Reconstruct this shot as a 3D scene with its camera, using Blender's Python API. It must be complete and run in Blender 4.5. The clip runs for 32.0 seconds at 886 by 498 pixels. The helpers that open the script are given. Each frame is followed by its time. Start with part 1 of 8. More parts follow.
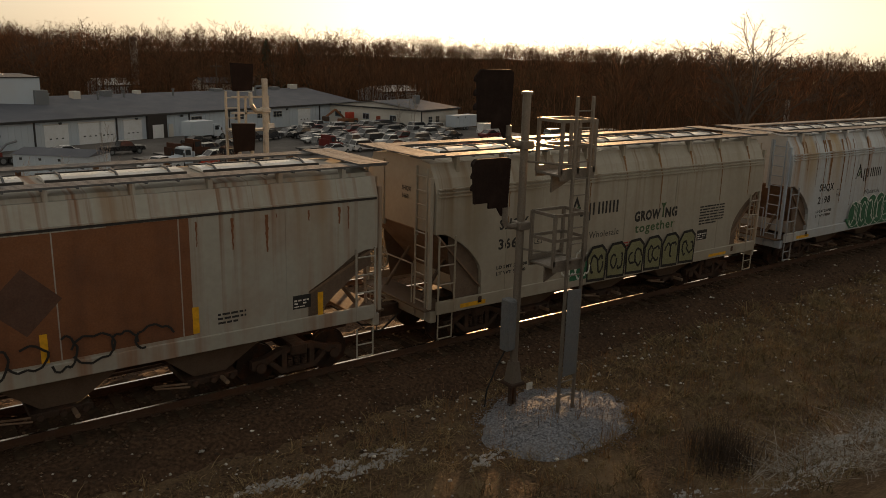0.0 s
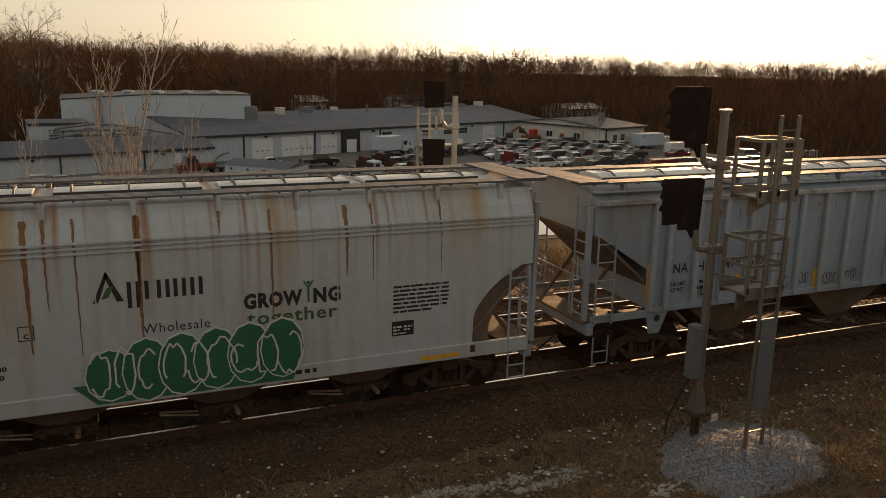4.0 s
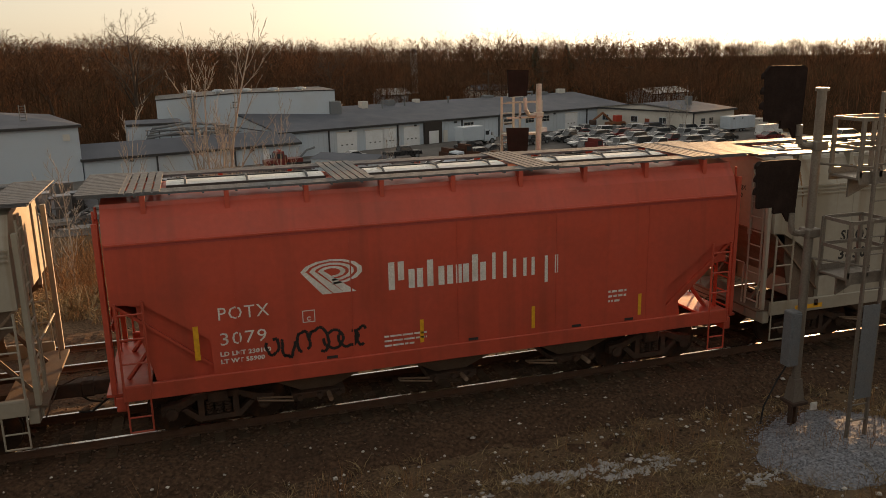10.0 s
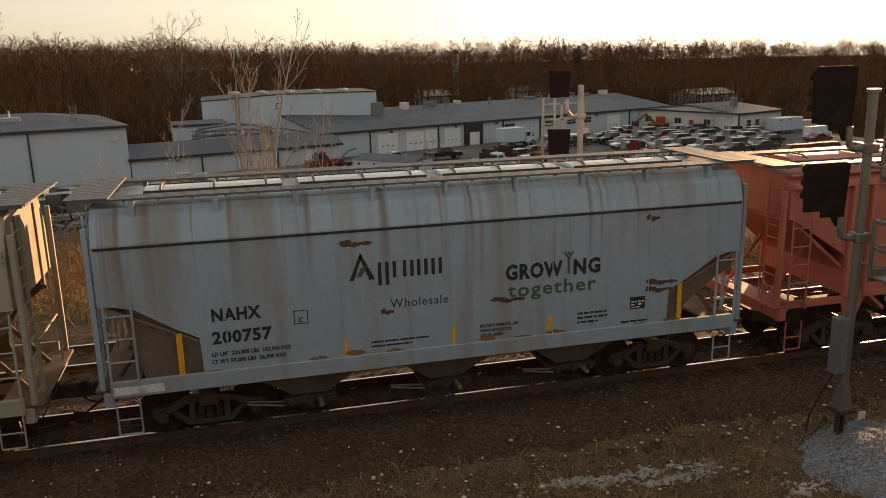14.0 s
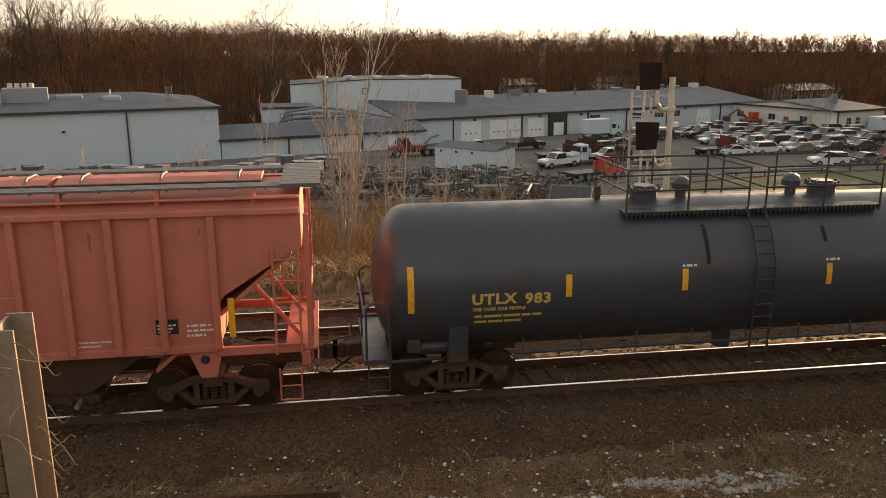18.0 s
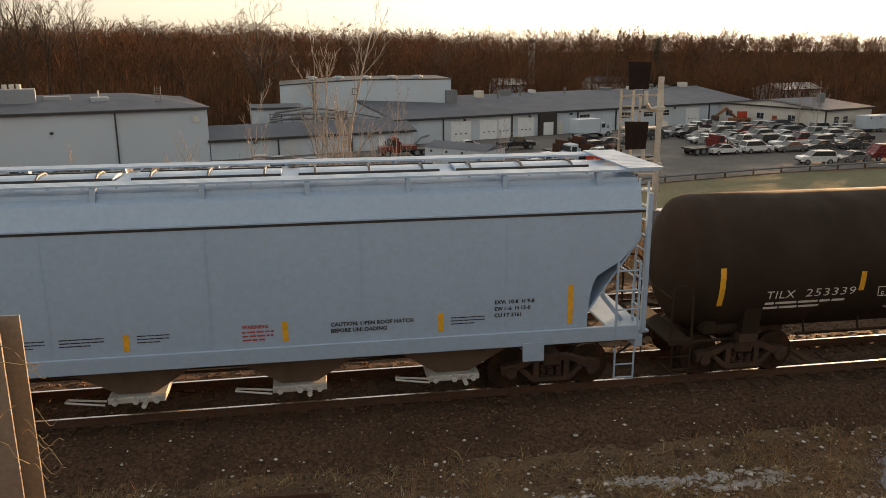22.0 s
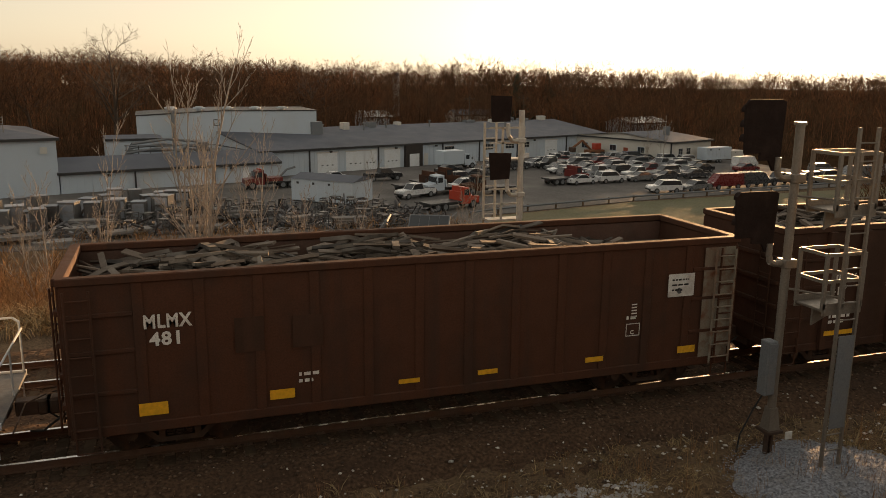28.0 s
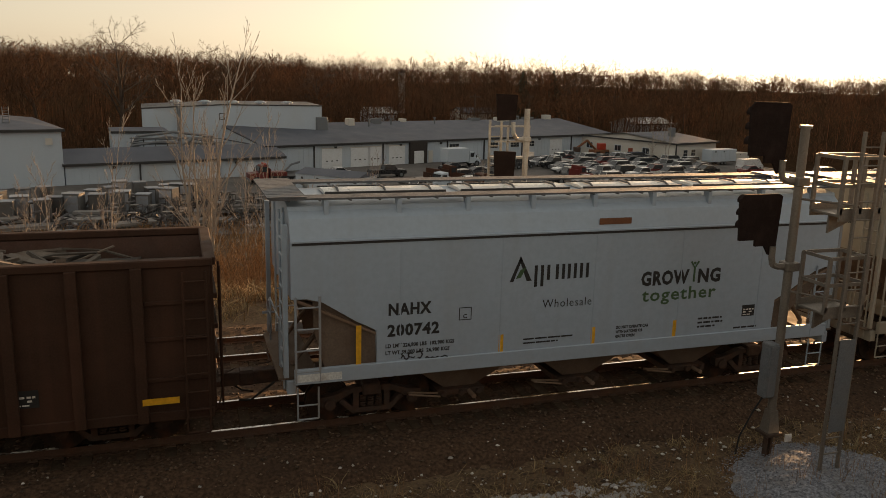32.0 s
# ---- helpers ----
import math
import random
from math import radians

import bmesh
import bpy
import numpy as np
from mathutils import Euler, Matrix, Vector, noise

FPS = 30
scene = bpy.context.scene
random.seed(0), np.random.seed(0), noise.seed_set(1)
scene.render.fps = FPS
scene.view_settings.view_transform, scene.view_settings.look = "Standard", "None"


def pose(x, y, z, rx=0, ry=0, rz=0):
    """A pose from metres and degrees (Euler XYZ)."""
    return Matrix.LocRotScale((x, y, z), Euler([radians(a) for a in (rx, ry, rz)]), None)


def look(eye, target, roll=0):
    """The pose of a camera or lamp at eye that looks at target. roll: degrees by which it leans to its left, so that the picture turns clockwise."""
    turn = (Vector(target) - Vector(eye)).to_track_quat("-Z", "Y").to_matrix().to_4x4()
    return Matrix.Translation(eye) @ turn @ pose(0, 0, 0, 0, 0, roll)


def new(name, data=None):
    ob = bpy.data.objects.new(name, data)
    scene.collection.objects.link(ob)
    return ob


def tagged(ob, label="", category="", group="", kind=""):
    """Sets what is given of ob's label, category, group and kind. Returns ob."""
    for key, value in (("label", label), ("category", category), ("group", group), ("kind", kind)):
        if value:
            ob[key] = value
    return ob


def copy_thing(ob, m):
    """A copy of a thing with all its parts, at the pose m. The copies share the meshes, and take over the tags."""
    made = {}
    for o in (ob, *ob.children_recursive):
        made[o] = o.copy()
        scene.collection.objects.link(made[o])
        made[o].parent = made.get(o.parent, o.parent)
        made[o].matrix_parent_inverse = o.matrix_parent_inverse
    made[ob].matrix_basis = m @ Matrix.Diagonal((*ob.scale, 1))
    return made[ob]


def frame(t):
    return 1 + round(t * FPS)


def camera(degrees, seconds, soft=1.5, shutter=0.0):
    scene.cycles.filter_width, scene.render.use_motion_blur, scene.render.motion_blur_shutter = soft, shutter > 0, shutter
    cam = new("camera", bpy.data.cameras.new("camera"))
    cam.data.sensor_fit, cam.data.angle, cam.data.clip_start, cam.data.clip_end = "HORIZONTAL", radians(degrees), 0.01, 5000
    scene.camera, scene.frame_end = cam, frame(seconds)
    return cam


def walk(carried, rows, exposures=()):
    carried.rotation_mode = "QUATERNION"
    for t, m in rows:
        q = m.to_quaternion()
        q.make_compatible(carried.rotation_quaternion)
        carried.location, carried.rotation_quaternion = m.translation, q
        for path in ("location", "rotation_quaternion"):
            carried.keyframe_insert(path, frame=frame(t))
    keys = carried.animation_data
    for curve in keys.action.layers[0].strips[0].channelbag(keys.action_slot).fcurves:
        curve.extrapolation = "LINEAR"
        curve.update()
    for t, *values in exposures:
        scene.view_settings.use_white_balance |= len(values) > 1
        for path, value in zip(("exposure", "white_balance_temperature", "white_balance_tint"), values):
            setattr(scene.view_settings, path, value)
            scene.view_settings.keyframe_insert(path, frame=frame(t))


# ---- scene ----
cam = camera(58.0, 32.0, soft=0.5)
EYE_Z = 7.33
# seconds, place along and across the track, yaw, pitch, roll
PATH = [
    (0.0, 0.29, 0.09, -35.96, -13.99, -1.51),
    (0.5, 0.33, 0.10, -35.77, -14.48, -0.63),
    (1.0, 0.34, 0.12, -35.86, -14.57, -0.56),
    (1.5, 0.35, 0.11, -36.13, -14.36, -0.64),
    (2.0, 0.34, 0.10, -36.21, -14.23, -0.67),
    (2.5, 0.32, 0.11, -35.17, -13.94, -0.49),
    (3.0, 0.26, 0.14, -30.13, -11.98, -0.74),
    (3.5, 0.17, 0.12, -24.61, -12.62, -1.18),
    (5.5, 0.09, -0.00, -21.95, -13.67, -1.10),
    (6.0, 0.06, -0.01, -23.05, -12.98, -1.80),
    (6.5, 0.08, -0.02, -23.88, -13.38, -1.99),
    (7.0, 0.07, -0.03, -22.61, -12.20, -2.17),
    (7.5, 0.05, -0.01, -23.44, -11.60, -1.90),
    (8.0, 0.06, -0.02, -24.64, -11.72, -1.66),
    (8.5, 0.06, -0.02, -22.09, -12.39, -0.53),
    (9.0, 0.02, -0.02, -20.09, -13.09, 0.61),
    (9.5, -0.01, -0.03, -18.51, -13.36, 0.90),
    (10.0, -0.01, -0.04, -17.46, -13.78, 1.08),
    (10.5, -0.01, -0.04, -17.11, -14.17, 1.06),
    (11.0, 0.02, -0.02, -17.08, -14.33, 1.07),
    (11.5, 0.01, -0.03, -17.67, -14.45, 0.98),
    (12.0, 0.02, -0.02, -18.05, -14.54, 0.99),
    (12.5, 0.03, -0.02, -17.60, -14.25, 1.01),
    (13.0, 0.00, -0.02, -17.06, -14.01, 0.91),
    (13.5, -0.02, -0.04, -15.77, -13.85, 1.00),
    (14.0, -0.01, -0.03, -14.57, -13.64, 1.22),
    (14.5, 0.00, -0.02, -12.45, -13.09, 1.34),
    (15.0, -0.01, -0.01, -10.32, -12.67, 1.22),
    (15.5, -0.02, -0.01, -9.50, -12.47, 1.28),
    (17.5, -0.05, 0.02, -8.07, -14.39, 0.56),
    (18.0, -0.06, 0.03, -8.57, -14.39, 0.15),
    (18.5, -0.05, 0.04, -9.23, -14.53, -0.17),
    (19.0, -0.05, 0.04, -10.32, -14.43, -0.50),
    (19.5, -0.04, 0.04, -11.43, -14.69, -0.70),
    (20.0, -0.05, 0.04, -11.59, -14.90, -0.61),
    (20.5, -0.04, 0.04, -10.86, -14.83, -0.29),
    (21.0, -0.05, 0.04, -10.14, -14.59, -0.12),
    (21.5, -0.03, 0.03, -9.63, -14.43, 0.05),
    (22.0, -0.05, 0.03, -9.29, -14.38, 0.27),
    (22.5, -0.05, 0.04, -8.95, -14.45, 0.25),
    (23.0, -0.04, 0.04, -9.10, -14.19, 0.33),
    (23.5, -0.04, 0.04, -9.47, -14.00, 0.14),
    (24.0, -0.05, 0.03, -10.12, -14.08, 0.06),
    (24.5, -0.05, -0.00, -10.90, -14.46, -0.06),
    (25.0, -0.07, -0.05, -17.11, -14.24, -1.71),
    (25.5, -0.10, -0.06, -22.61, -12.03, -2.56),
    (27.5, -0.12, -0.07, -20.03, -12.15, -1.18),
    (28.0, -0.13, -0.06, -18.73, -12.13, -0.60),
    (28.5, -0.14, -0.08, -17.24, -12.24, -0.53),
    (29.0, -0.14, -0.08, -16.68, -12.24, -0.73),
    (29.5, -0.13, -0.08, -16.34, -12.21, -0.63),
    (30.0, -0.14, -0.09, -16.27, -12.03, -0.60),
    (30.5, -0.14, -0.08, -16.62, -11.99, -0.79),
    (31.0, -0.14, -0.08, -17.09, -12.01, -1.03),
    (31.5, -0.14, -0.07, -17.56, -12.16, -1.27),
    (32.0, -0.15, -0.10, -18.32, -12.31, -1.50),
]
# seconds, stops, kelvin
EXPOSURES = tuple((t, e, k + 350, 12) for t, e, k in ((0.0, 0.63, 8100), (1.0, 1.08, 8100), (2.0, 1.08, 8000), (3.5, 0.88, 7900), (6.0, 0.93, 7900), (8.0, 0.66, 8000), (9.0, 0.88, 7900), (10.0, 1.13, 7700), (12.0, 1.23, 7500), (15.0, 1.28, 7400), (17.5, 1.68, 7500), (20.0, 1.80, 7300), (22.0, 1.58, 7300), (24.0, 1.83, 7500), (25.0, 1.76, 7700), (26.5, 1.23, 7900), (28.0, 1.16, 8100), (30.0, 1.26, 8100), (32.0, 1.00, 7900)))
walk(cam, [(t, pose(x, y, EYE_Z, 90 + p, r, w)) for t, x, y, w, p, r in PATH], EXPOSURES)

# ---- daylight: a low sun behind the train ----
SUN_EL, SUN_AZ = 5.0, 43.0     # degrees; azimuth from +y towards +x
world = bpy.data.worlds.new("evening_sky")
scene.world = world
world.use_nodes = True
wn = world.node_tree
sky = wn.nodes.new("ShaderNodeTexSky")
sky.sky_type = "NISHITA"
sky.sun_disc = False
sky.sun_elevation = radians(SUN_EL)
sky.sun_rotation = radians(SUN_AZ)
sky.air_density, sky.dust_density, sky.ozone_density = 1.0, 1.5, 1.5
pale = wn.nodes.new("ShaderNodeHueSaturation")
pale.inputs["Saturation"].default_value = 0.42
haze = wn.nodes.new("ShaderNodeGamma")
haze.inputs[1].default_value = 0.5
wn.links.new(sky.outputs[0], haze.inputs[0])
wn.links.new(haze.outputs[0], pale.inputs["Color"])
wn.links.new(pale.outputs[0], wn.nodes["Background"].inputs[0])
wn.nodes["Background"].inputs[1].default_value = 0.2
sun = new("sun", bpy.data.lights.new("sun", "SUN"))
sun.data.energy, sun.data.angle, sun.data.color = 3.9, radians(0.6), (1.0, 0.62, 0.34)
az, el = radians(SUN_AZ), radians(SUN_EL)
sun.matrix_world = look((60 * math.sin(az) * math.cos(el), 60 * math.cos(az) * math.cos(el), 60 * math.sin(el)), (0, 0, 0))

# ---- materials ----
def mat(name, col, rough=0.6, metal=0.0, stain=None, amount=0.4, scale=1.2, grain=0.15, streak=0.0, bump=0.15, fine=30.0,
        per_object=0.0, per_island=0.0, spec=0.5, runs=None):
    """A weathered surface: grain and stains at two scales, vertical run marks, fine relief."""
    m = bpy.data.materials.new(name)
    m.use_nodes = True
    nt = m.node_tree
    N, L = nt.nodes.new, nt.links.new
    b = nt.nodes["Principled BSDF"]
    b.inputs["Metallic"].default_value = metal
    b.inputs["Specular IOR Level"].default_value = spec
    tc = N("ShaderNodeTexCoord")

    def noise_tex(sc, detail, mapping=None):
        n = N("ShaderNodeTexNoise")
        n.inputs["Scale"].default_value, n.inputs["Detail"].default_value = sc, detail
        if mapping:
            mp = N("ShaderNodeMapping")
            mp.inputs["Scale"].default_value = mapping
            L(tc.outputs["Object"], mp.inputs[0])
            L(mp.outputs[0], n.inputs["Vector"])
        else:
            L(tc.outputs["Object"], n.inputs["Vector"])
        return n.outputs["Fac"]

    def ramp(src, lo, hi, a=0.0, z=1.0):
        r = N("ShaderNodeMapRange")
        r.inputs[1].default_value, r.inputs[2].default_value = lo, hi
        r.inputs[3].default_value, r.inputs[4].default_value = a, z
        L(src, r.inputs[0])
        return r.outputs[0]

    def mix(kind, fac, a, c):
        x = N("ShaderNodeMix")
        x.data_type, x.blend_type = "RGBA", kind
        for v, i in ((fac, 0), (a, 6), (c, 7)):
            if isinstance(v, (int, float)):
                x.inputs[i].default_value = v
            elif isinstance(v, tuple):
                x.inputs[i].default_value = (*v, 1.0) if len(v) == 3 else v
            else:
                L(v, x.inputs[i])
        return x.outputs[2]

    c = mix("MIX", 0.0, col, col)
    if per_object or per_island:
        src = N("ShaderNodeObjectInfo").outputs["Random"] if per_object else N("ShaderNodeNewGeometry").outputs["Random Per Island"]
        v = ramp(src, 0, 1, 1 - (per_object or per_island), 1 + (per_object or per_island))
        g = N("ShaderNodeCombineColor")
        for i in range(3):
            L(v, g.inputs[i])
        c = mix("MULTIPLY", 1.0, c, g.outputs[0])
    if grain:
        v = ramp(noise_tex(fine, 4), 0.3, 0.7, 1 - grain, 1 + grain)
        g = N("ShaderNodeCombineColor")
        for i in range(3):
            L(v, g.inputs[i])
        c = mix("MULTIPLY", 1.0, c, g.outputs[0])
    if stain:
        c = mix("MIX", ramp(noise_tex(scale, 6), 0.48, 0.75, 0.0, amount), c, stain)
        if streak:
            s1 = ramp(noise_tex(1.0, 5, (2.6, 0.3, 0.16)), 0.5, 0.72, 0.0, streak)
            c = mix("MIX", s1, c, stain)
    if runs:
        # rust that runs down from the roof edge: fine and coarse vertical streaks, fading with height
        sp = N("ShaderNodeSeparateXYZ")
        L(tc.outputs["Object"], sp.inputs[0])
        tall = ramp(sp.outputs[2], runs[2], 4.5, 0.0, 1.0)
        for freq, tint, thr in ((3.4, runs[0], 0.56), (7.5, runs[0], 0.60), (1.1, runs[3], 0.55)):
            a = ramp(noise_tex(1.0, 4, (freq, 0.2, 0.09)), thr - 0.02, thr + 0.13, 0.0, runs[1])
            k = N("ShaderNodeMath")
            k.operation = "MULTIPLY"
            L(a, k.inputs[0])
            L(tall, k.inputs[1])
            c = mix("MIX", k.outputs[0], c, tint)
    L(c, b.inputs["Base Color"])
    L(ramp(noise_tex(scale * 3, 3), 0.3, 0.7, max(0.05, rough - 0.12), min(1.0, rough + 0.12)), b.inputs["Roughness"])
    if bump:
        bp = N("ShaderNodeBump")
        bp.inputs["Strength"].default_value, bp.inputs["Distance"].default_value = bump, 0.02
        L(noise_tex(fine * 1.7, 5), bp.inputs["Height"])
        L(bp.outputs[0], b.inputs["Normal"])
    return m


def glass(name, col=(0.03, 0.035, 0.04), rough=0.08):
    return mat(name, col, rough, bump=0, grain=0.05, spec=0.8)


RUST = (0.16, 0.06, 0.025)
GRIME = (0.12, 0.10, 0.08)
M_TAN = mat("cream_hopper_paint", (0.355, 0.325, 0.27), 0.5, stain=(0.24, 0.19, 0.13), amount=0.35, scale=0.7, streak=0.45, grain=0.05, fine=9, bump=0.02, runs=((0.20, 0.125, 0.065), 0.75, 2.3, (0.24, 0.20, 0.14)))
M_PALE = mat("pale_grey_hopper_paint", (0.30, 0.37, 0.44), 0.5, stain=(0.25, 0.17, 0.09), amount=0.3, scale=0.6, streak=0.5, grain=0.05, fine=9, bump=0.02, runs=((0.17, 0.095, 0.045), 0.8, 2.4, (0.24, 0.22, 0.19)))
M_RIBDIRT = mat("paler_rib_paint", (0.33, 0.375, 0.42), 0.6, stain=(0.26, 0.2, 0.14), amount=0.4, scale=1.5, streak=0.5, grain=0.08, bump=0.03)
M_CHORD = mat("rust_spotted_top_chord", (0.34, 0.36, 0.37), 0.6, stain=(0.17, 0.09, 0.05), amount=0.9, scale=2.2, streak=0.3, grain=0.1, bump=0.05)
M_GREYRIB = mat("blue_grey_hopper_paint", (0.275, 0.335, 0.41), 0.5, stain=(0.20, 0.15, 0.11), amount=0.3, scale=0.8, streak=0.35, grain=0.05, fine=9, bump=0.02, runs=((0.20, 0.15, 0.10), 0.5, 3.2, (0.28, 0.25, 0.20)))
M_WHITE = mat("clean_white_hopper_paint", (0.335, 0.445, 0.585), 0.4, stain=(0.30, 0.39, 0.51), amount=0.3, scale=0.5, streak=0.2, grain=0.05, fine=9, bump=0.02)
M_RED = mat("red_hopper_paint", (0.53, 0.078, 0.046), 0.45, stain=(0.20, 0.05, 0.03), amount=0.4, scale=0.7, streak=0.4, grain=0.05, fine=9, bump=0.02)
M_PINK = mat("faded_red_hopper_paint", (0.50, 0.15, 0.11), 0.6, stain=(0.27, 0.09, 0.05), amount=0.5, scale=0.9, streak=0.4, grain=0.05, fine=9, bump=0.02)
M_OLD = mat("rusty_old_hopper_paint", (0.36, 0.35, 0.31), 0.6, stain=(0.26, 0.11, 0.05), amount=0.5, scale=0.6, streak=0.8, grain=0.05, fine=9, bump=0.02, runs=((0.20, 0.085, 0.035), 0.95, 1.2, (0.30, 0.2, 0.12)))
M_ENDDIRT = mat("rust_stained_end_paint", (0.22, 0.15, 0.105), 0.75, stain=(0.15, 0.075, 0.04), amount=0.6, scale=1.6, streak=0.5, bump=0.06)
# grime plus painted shade: recessed plates and bays are darkened in colour
M_WEB = mat("shaded_grimy_web_plate", (0.16, 0.115, 0.085), 0.8, stain=(0.10, 0.06, 0.04), amount=0.6, scale=1.6, streak=0.5, bump=0.06)
M_STREAK = mat("yellow_brown_rust_run", (0.24, 0.12, 0.048), 0.8, stain=(0.15, 0.07, 0.03), amount=0.8, scale=2.2, streak=0.8, bump=0.05)
# grime again, with the shade of the open hopper ends in the colour
M_SLOPE = mat("shaded_grimy_slope_sheet", (0.15, 0.105, 0.075), 0.8, stain=(0.09, 0.06, 0.04), amount=0.6, scale=1.1, streak=0.5, bump=0.1)
M_CLEAN = mat("clean_pale_blue_grey_paint", (0.35, 0.425, 0.505), 0.45, stain=(0.3, 0.31, 0.32), amount=0.25, scale=0.5, streak=0.2, grain=0.04, fine=9, bump=0.02)
M_RUSTY = mat("rust_streaked_pale_paint", (0.44, 0.475, 0.50), 0.5, stain=(0.30, 0.20, 0.10), amount=0.25, scale=0.6, streak=0.4, grain=0.05, fine=9, bump=0.02, runs=((0.28, 0.12, 0.04), 0.9, 2.2, (0.38, 0.25, 0.11)))
M_RUSTPATCH = mat("rust_brown_patch", (0.20, 0.078, 0.034), 0.8, stain=(0.11, 0.045, 0.025), amount=0.5, scale=1.4, streak=0.5, bump=0.1)
M_TANKGREY = mat("dark_grey_tank_paint", (0.044, 0.052, 0.066), 0.4, spec=0.5, stain=(0.045, 0.038, 0.035), amount=0.6, scale=0.6, streak=0.4, grain=0.05, fine=9, bump=0.02)
M_TANKBLACK = mat("black_tank_paint", (0.029, 0.020, 0.015), 0.8, spec=0.15, stain=(0.05, 0.03, 0.02), amount=0.5, scale=0.6, streak=0.4, grain=0.05, fine=9, bump=0.02)
M_TANKWHITE = mat("white_tank_paint", (0.56, 0.61, 0.66), 0.4, stain=(0.42, 0.38, 0.32), amount=0.25, scale=0.5, streak=0.3, grain=0.05, fine=9, bump=0.02)
M_BAND = mat("red_tank_band_paint", (0.26, 0.052, 0.022), 0.7, stain=(0.2, 0.05, 0.03), amount=0.4, scale=0.7, streak=0.3, grain=0.05, fine=9, bump=0.02)
M_GON = mat("brown_gondola_paint", (0.080, 0.032, 0.018), 0.75, spec=0.2, stain=(0.04, 0.026, 0.02), amount=0.6, scale=0.8, streak=0.6, bump=0.12)
M_GON2 = mat("dark_gondola_paint", (0.050, 0.025, 0.016), 0.75, spec=0.2, stain=(0.09, 0.04, 0.025), amount=0.5, scale=0.8, streak=0.6, bump=0.12)
M_GONIN = mat("rusted_inner_steel", (0.10, 0.05, 0.035), 0.85, stain=(0.05, 0.03, 0.02), amount=0.6, bump=0.2)
M_TRUCK = mat("dark_bogie_steel", (0.055, 0.032, 0.022), 0.75, stain=RUST, amount=0.4, scale=3, bump=0.2)
M_WHEEL = mat("worn_wheel_steel", (0.045, 0.03, 0.022), 0.5, 0.5, stain=RUST, amount=0.5, scale=4, bump=0.1)
M_GRATE = mat("grey_walkway_steel", (0.10, 0.105, 0.115), 0.6, 0.3, stain=GRIME, amount=0.4, scale=3, bump=0.15)
M_HATCH = mat("pale_hatch_cover", (0.62, 0.62, 0.60), 0.35, stain=(0.3, 0.25, 0.2), amount=0.4, scale=1.5, bump=0.05)
M_BLACKLET = mat("black_lettering", (0.018, 0.018, 0.018), 0.6, bump=0, grain=0.1)
M_WHITELET = mat("white_lettering", (0.7, 0.68, 0.64), 0.6, bump=0, stain=(0.3, 0.2, 0.15), amount=0.4, scale=3)
M_YELLET = mat("yellow_lettering", (0.55, 0.40, 0.10), 0.6, bump=0, grain=0.1)
M_REDLET = mat("red_lettering", (0.4, 0.06, 0.05), 0.6, bump=0, grain=0.1)
M_GREENLET = mat("green_lettering", (0.05, 0.105, 0.045), 0.6, bump=0, grain=0.1)
M_REFLECT = mat("yellow_reflector", (0.75, 0.38, 0.03), 0.45, bump=0, grain=0.15, fine=12)
M_GRAF_G = mat("green_spray_paint", (0.018, 0.125, 0.065), 0.55, bump=0, stain=(0.03, 0.18, 0.09), amount=0.5, scale=2)
M_GRAF_W = mat("white_spray_paint", (0.6, 0.62, 0.58), 0.55, bump=0, grain=0.2)
M_GRAF_T = mat("tan_spray_paint", (0.20, 0.20, 0.11), 0.55, bump=0, grain=0.2, stain=(0.2, 0.22, 0.14), amount=0.5, scale=3)
M_DIRTGREY = mat("pale_grey_spray_paint", (0.17, 0.165, 0.16), 0.6, bump=0, grain=0.3, stain=(0.1, 0.08, 0.07), amount=0.7, scale=5)
M_PLATE = mat("placard_white", (0.65, 0.66, 0.64), 0.5, bump=0, stain=(0.3, 0.22, 0.18), amount=0.6, scale=4)
M_GREENPL = mat("placard_green", (0.45, 0.6, 0.4), 0.5, bump=0)
M_GALV = mat("galvanised_steel", (0.16, 0.175, 0.19), 0.6, 0.2, stain=(0.2, 0.19, 0.18), amount=0.5, scale=3, bump=0.08)
# one metal in two tones: backlit near mast darkened, sunlit far mast lightened by colour
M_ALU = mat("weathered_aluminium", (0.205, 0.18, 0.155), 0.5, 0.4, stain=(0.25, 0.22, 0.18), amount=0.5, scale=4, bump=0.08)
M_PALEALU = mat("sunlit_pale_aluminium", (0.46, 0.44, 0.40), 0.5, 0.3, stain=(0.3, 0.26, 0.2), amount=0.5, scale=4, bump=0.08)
M_PALEMETAL = mat("dull_zinc_plate", (0.27, 0.295, 0.33), 0.6, 0.2, stain=(0.2, 0.16, 0.13), amount=0.5, scale=3, bump=0.08, per_object=0.3)
M_SIGBLACK = mat("flat_black_signal_paint", (0.020, 0.012, 0.010), 0.85, spec=0.12, bump=0.06, grain=0.2, stain=(0.05, 0.03, 0.025), amount=0.3, scale=3)
M_RAILSIDE = mat("rusty_rail_steel", (0.11, 0.06, 0.04), 0.8, 0.3, stain=RUST, amount=0.5, scale=2, bump=0.15)
M_RAILTOP = mat("polished_rail_head", (0.60, 0.58, 0.55), 0.22, 1.0, bump=0.02, grain=0.08)
M_TIE = mat("creosoted_sleeper_timber", (0.065, 0.045, 0.031), 0.95, spec=0.05, stain=(0.11, 0.08, 0.055), amount=0.6, scale=4, per_object=0.35, bump=0.4)
M_TIEPLATE = mat("rusty_tie_plate", (0.12, 0.075, 0.05), 0.7, 0.4, bump=0.1, per_object=0.3)
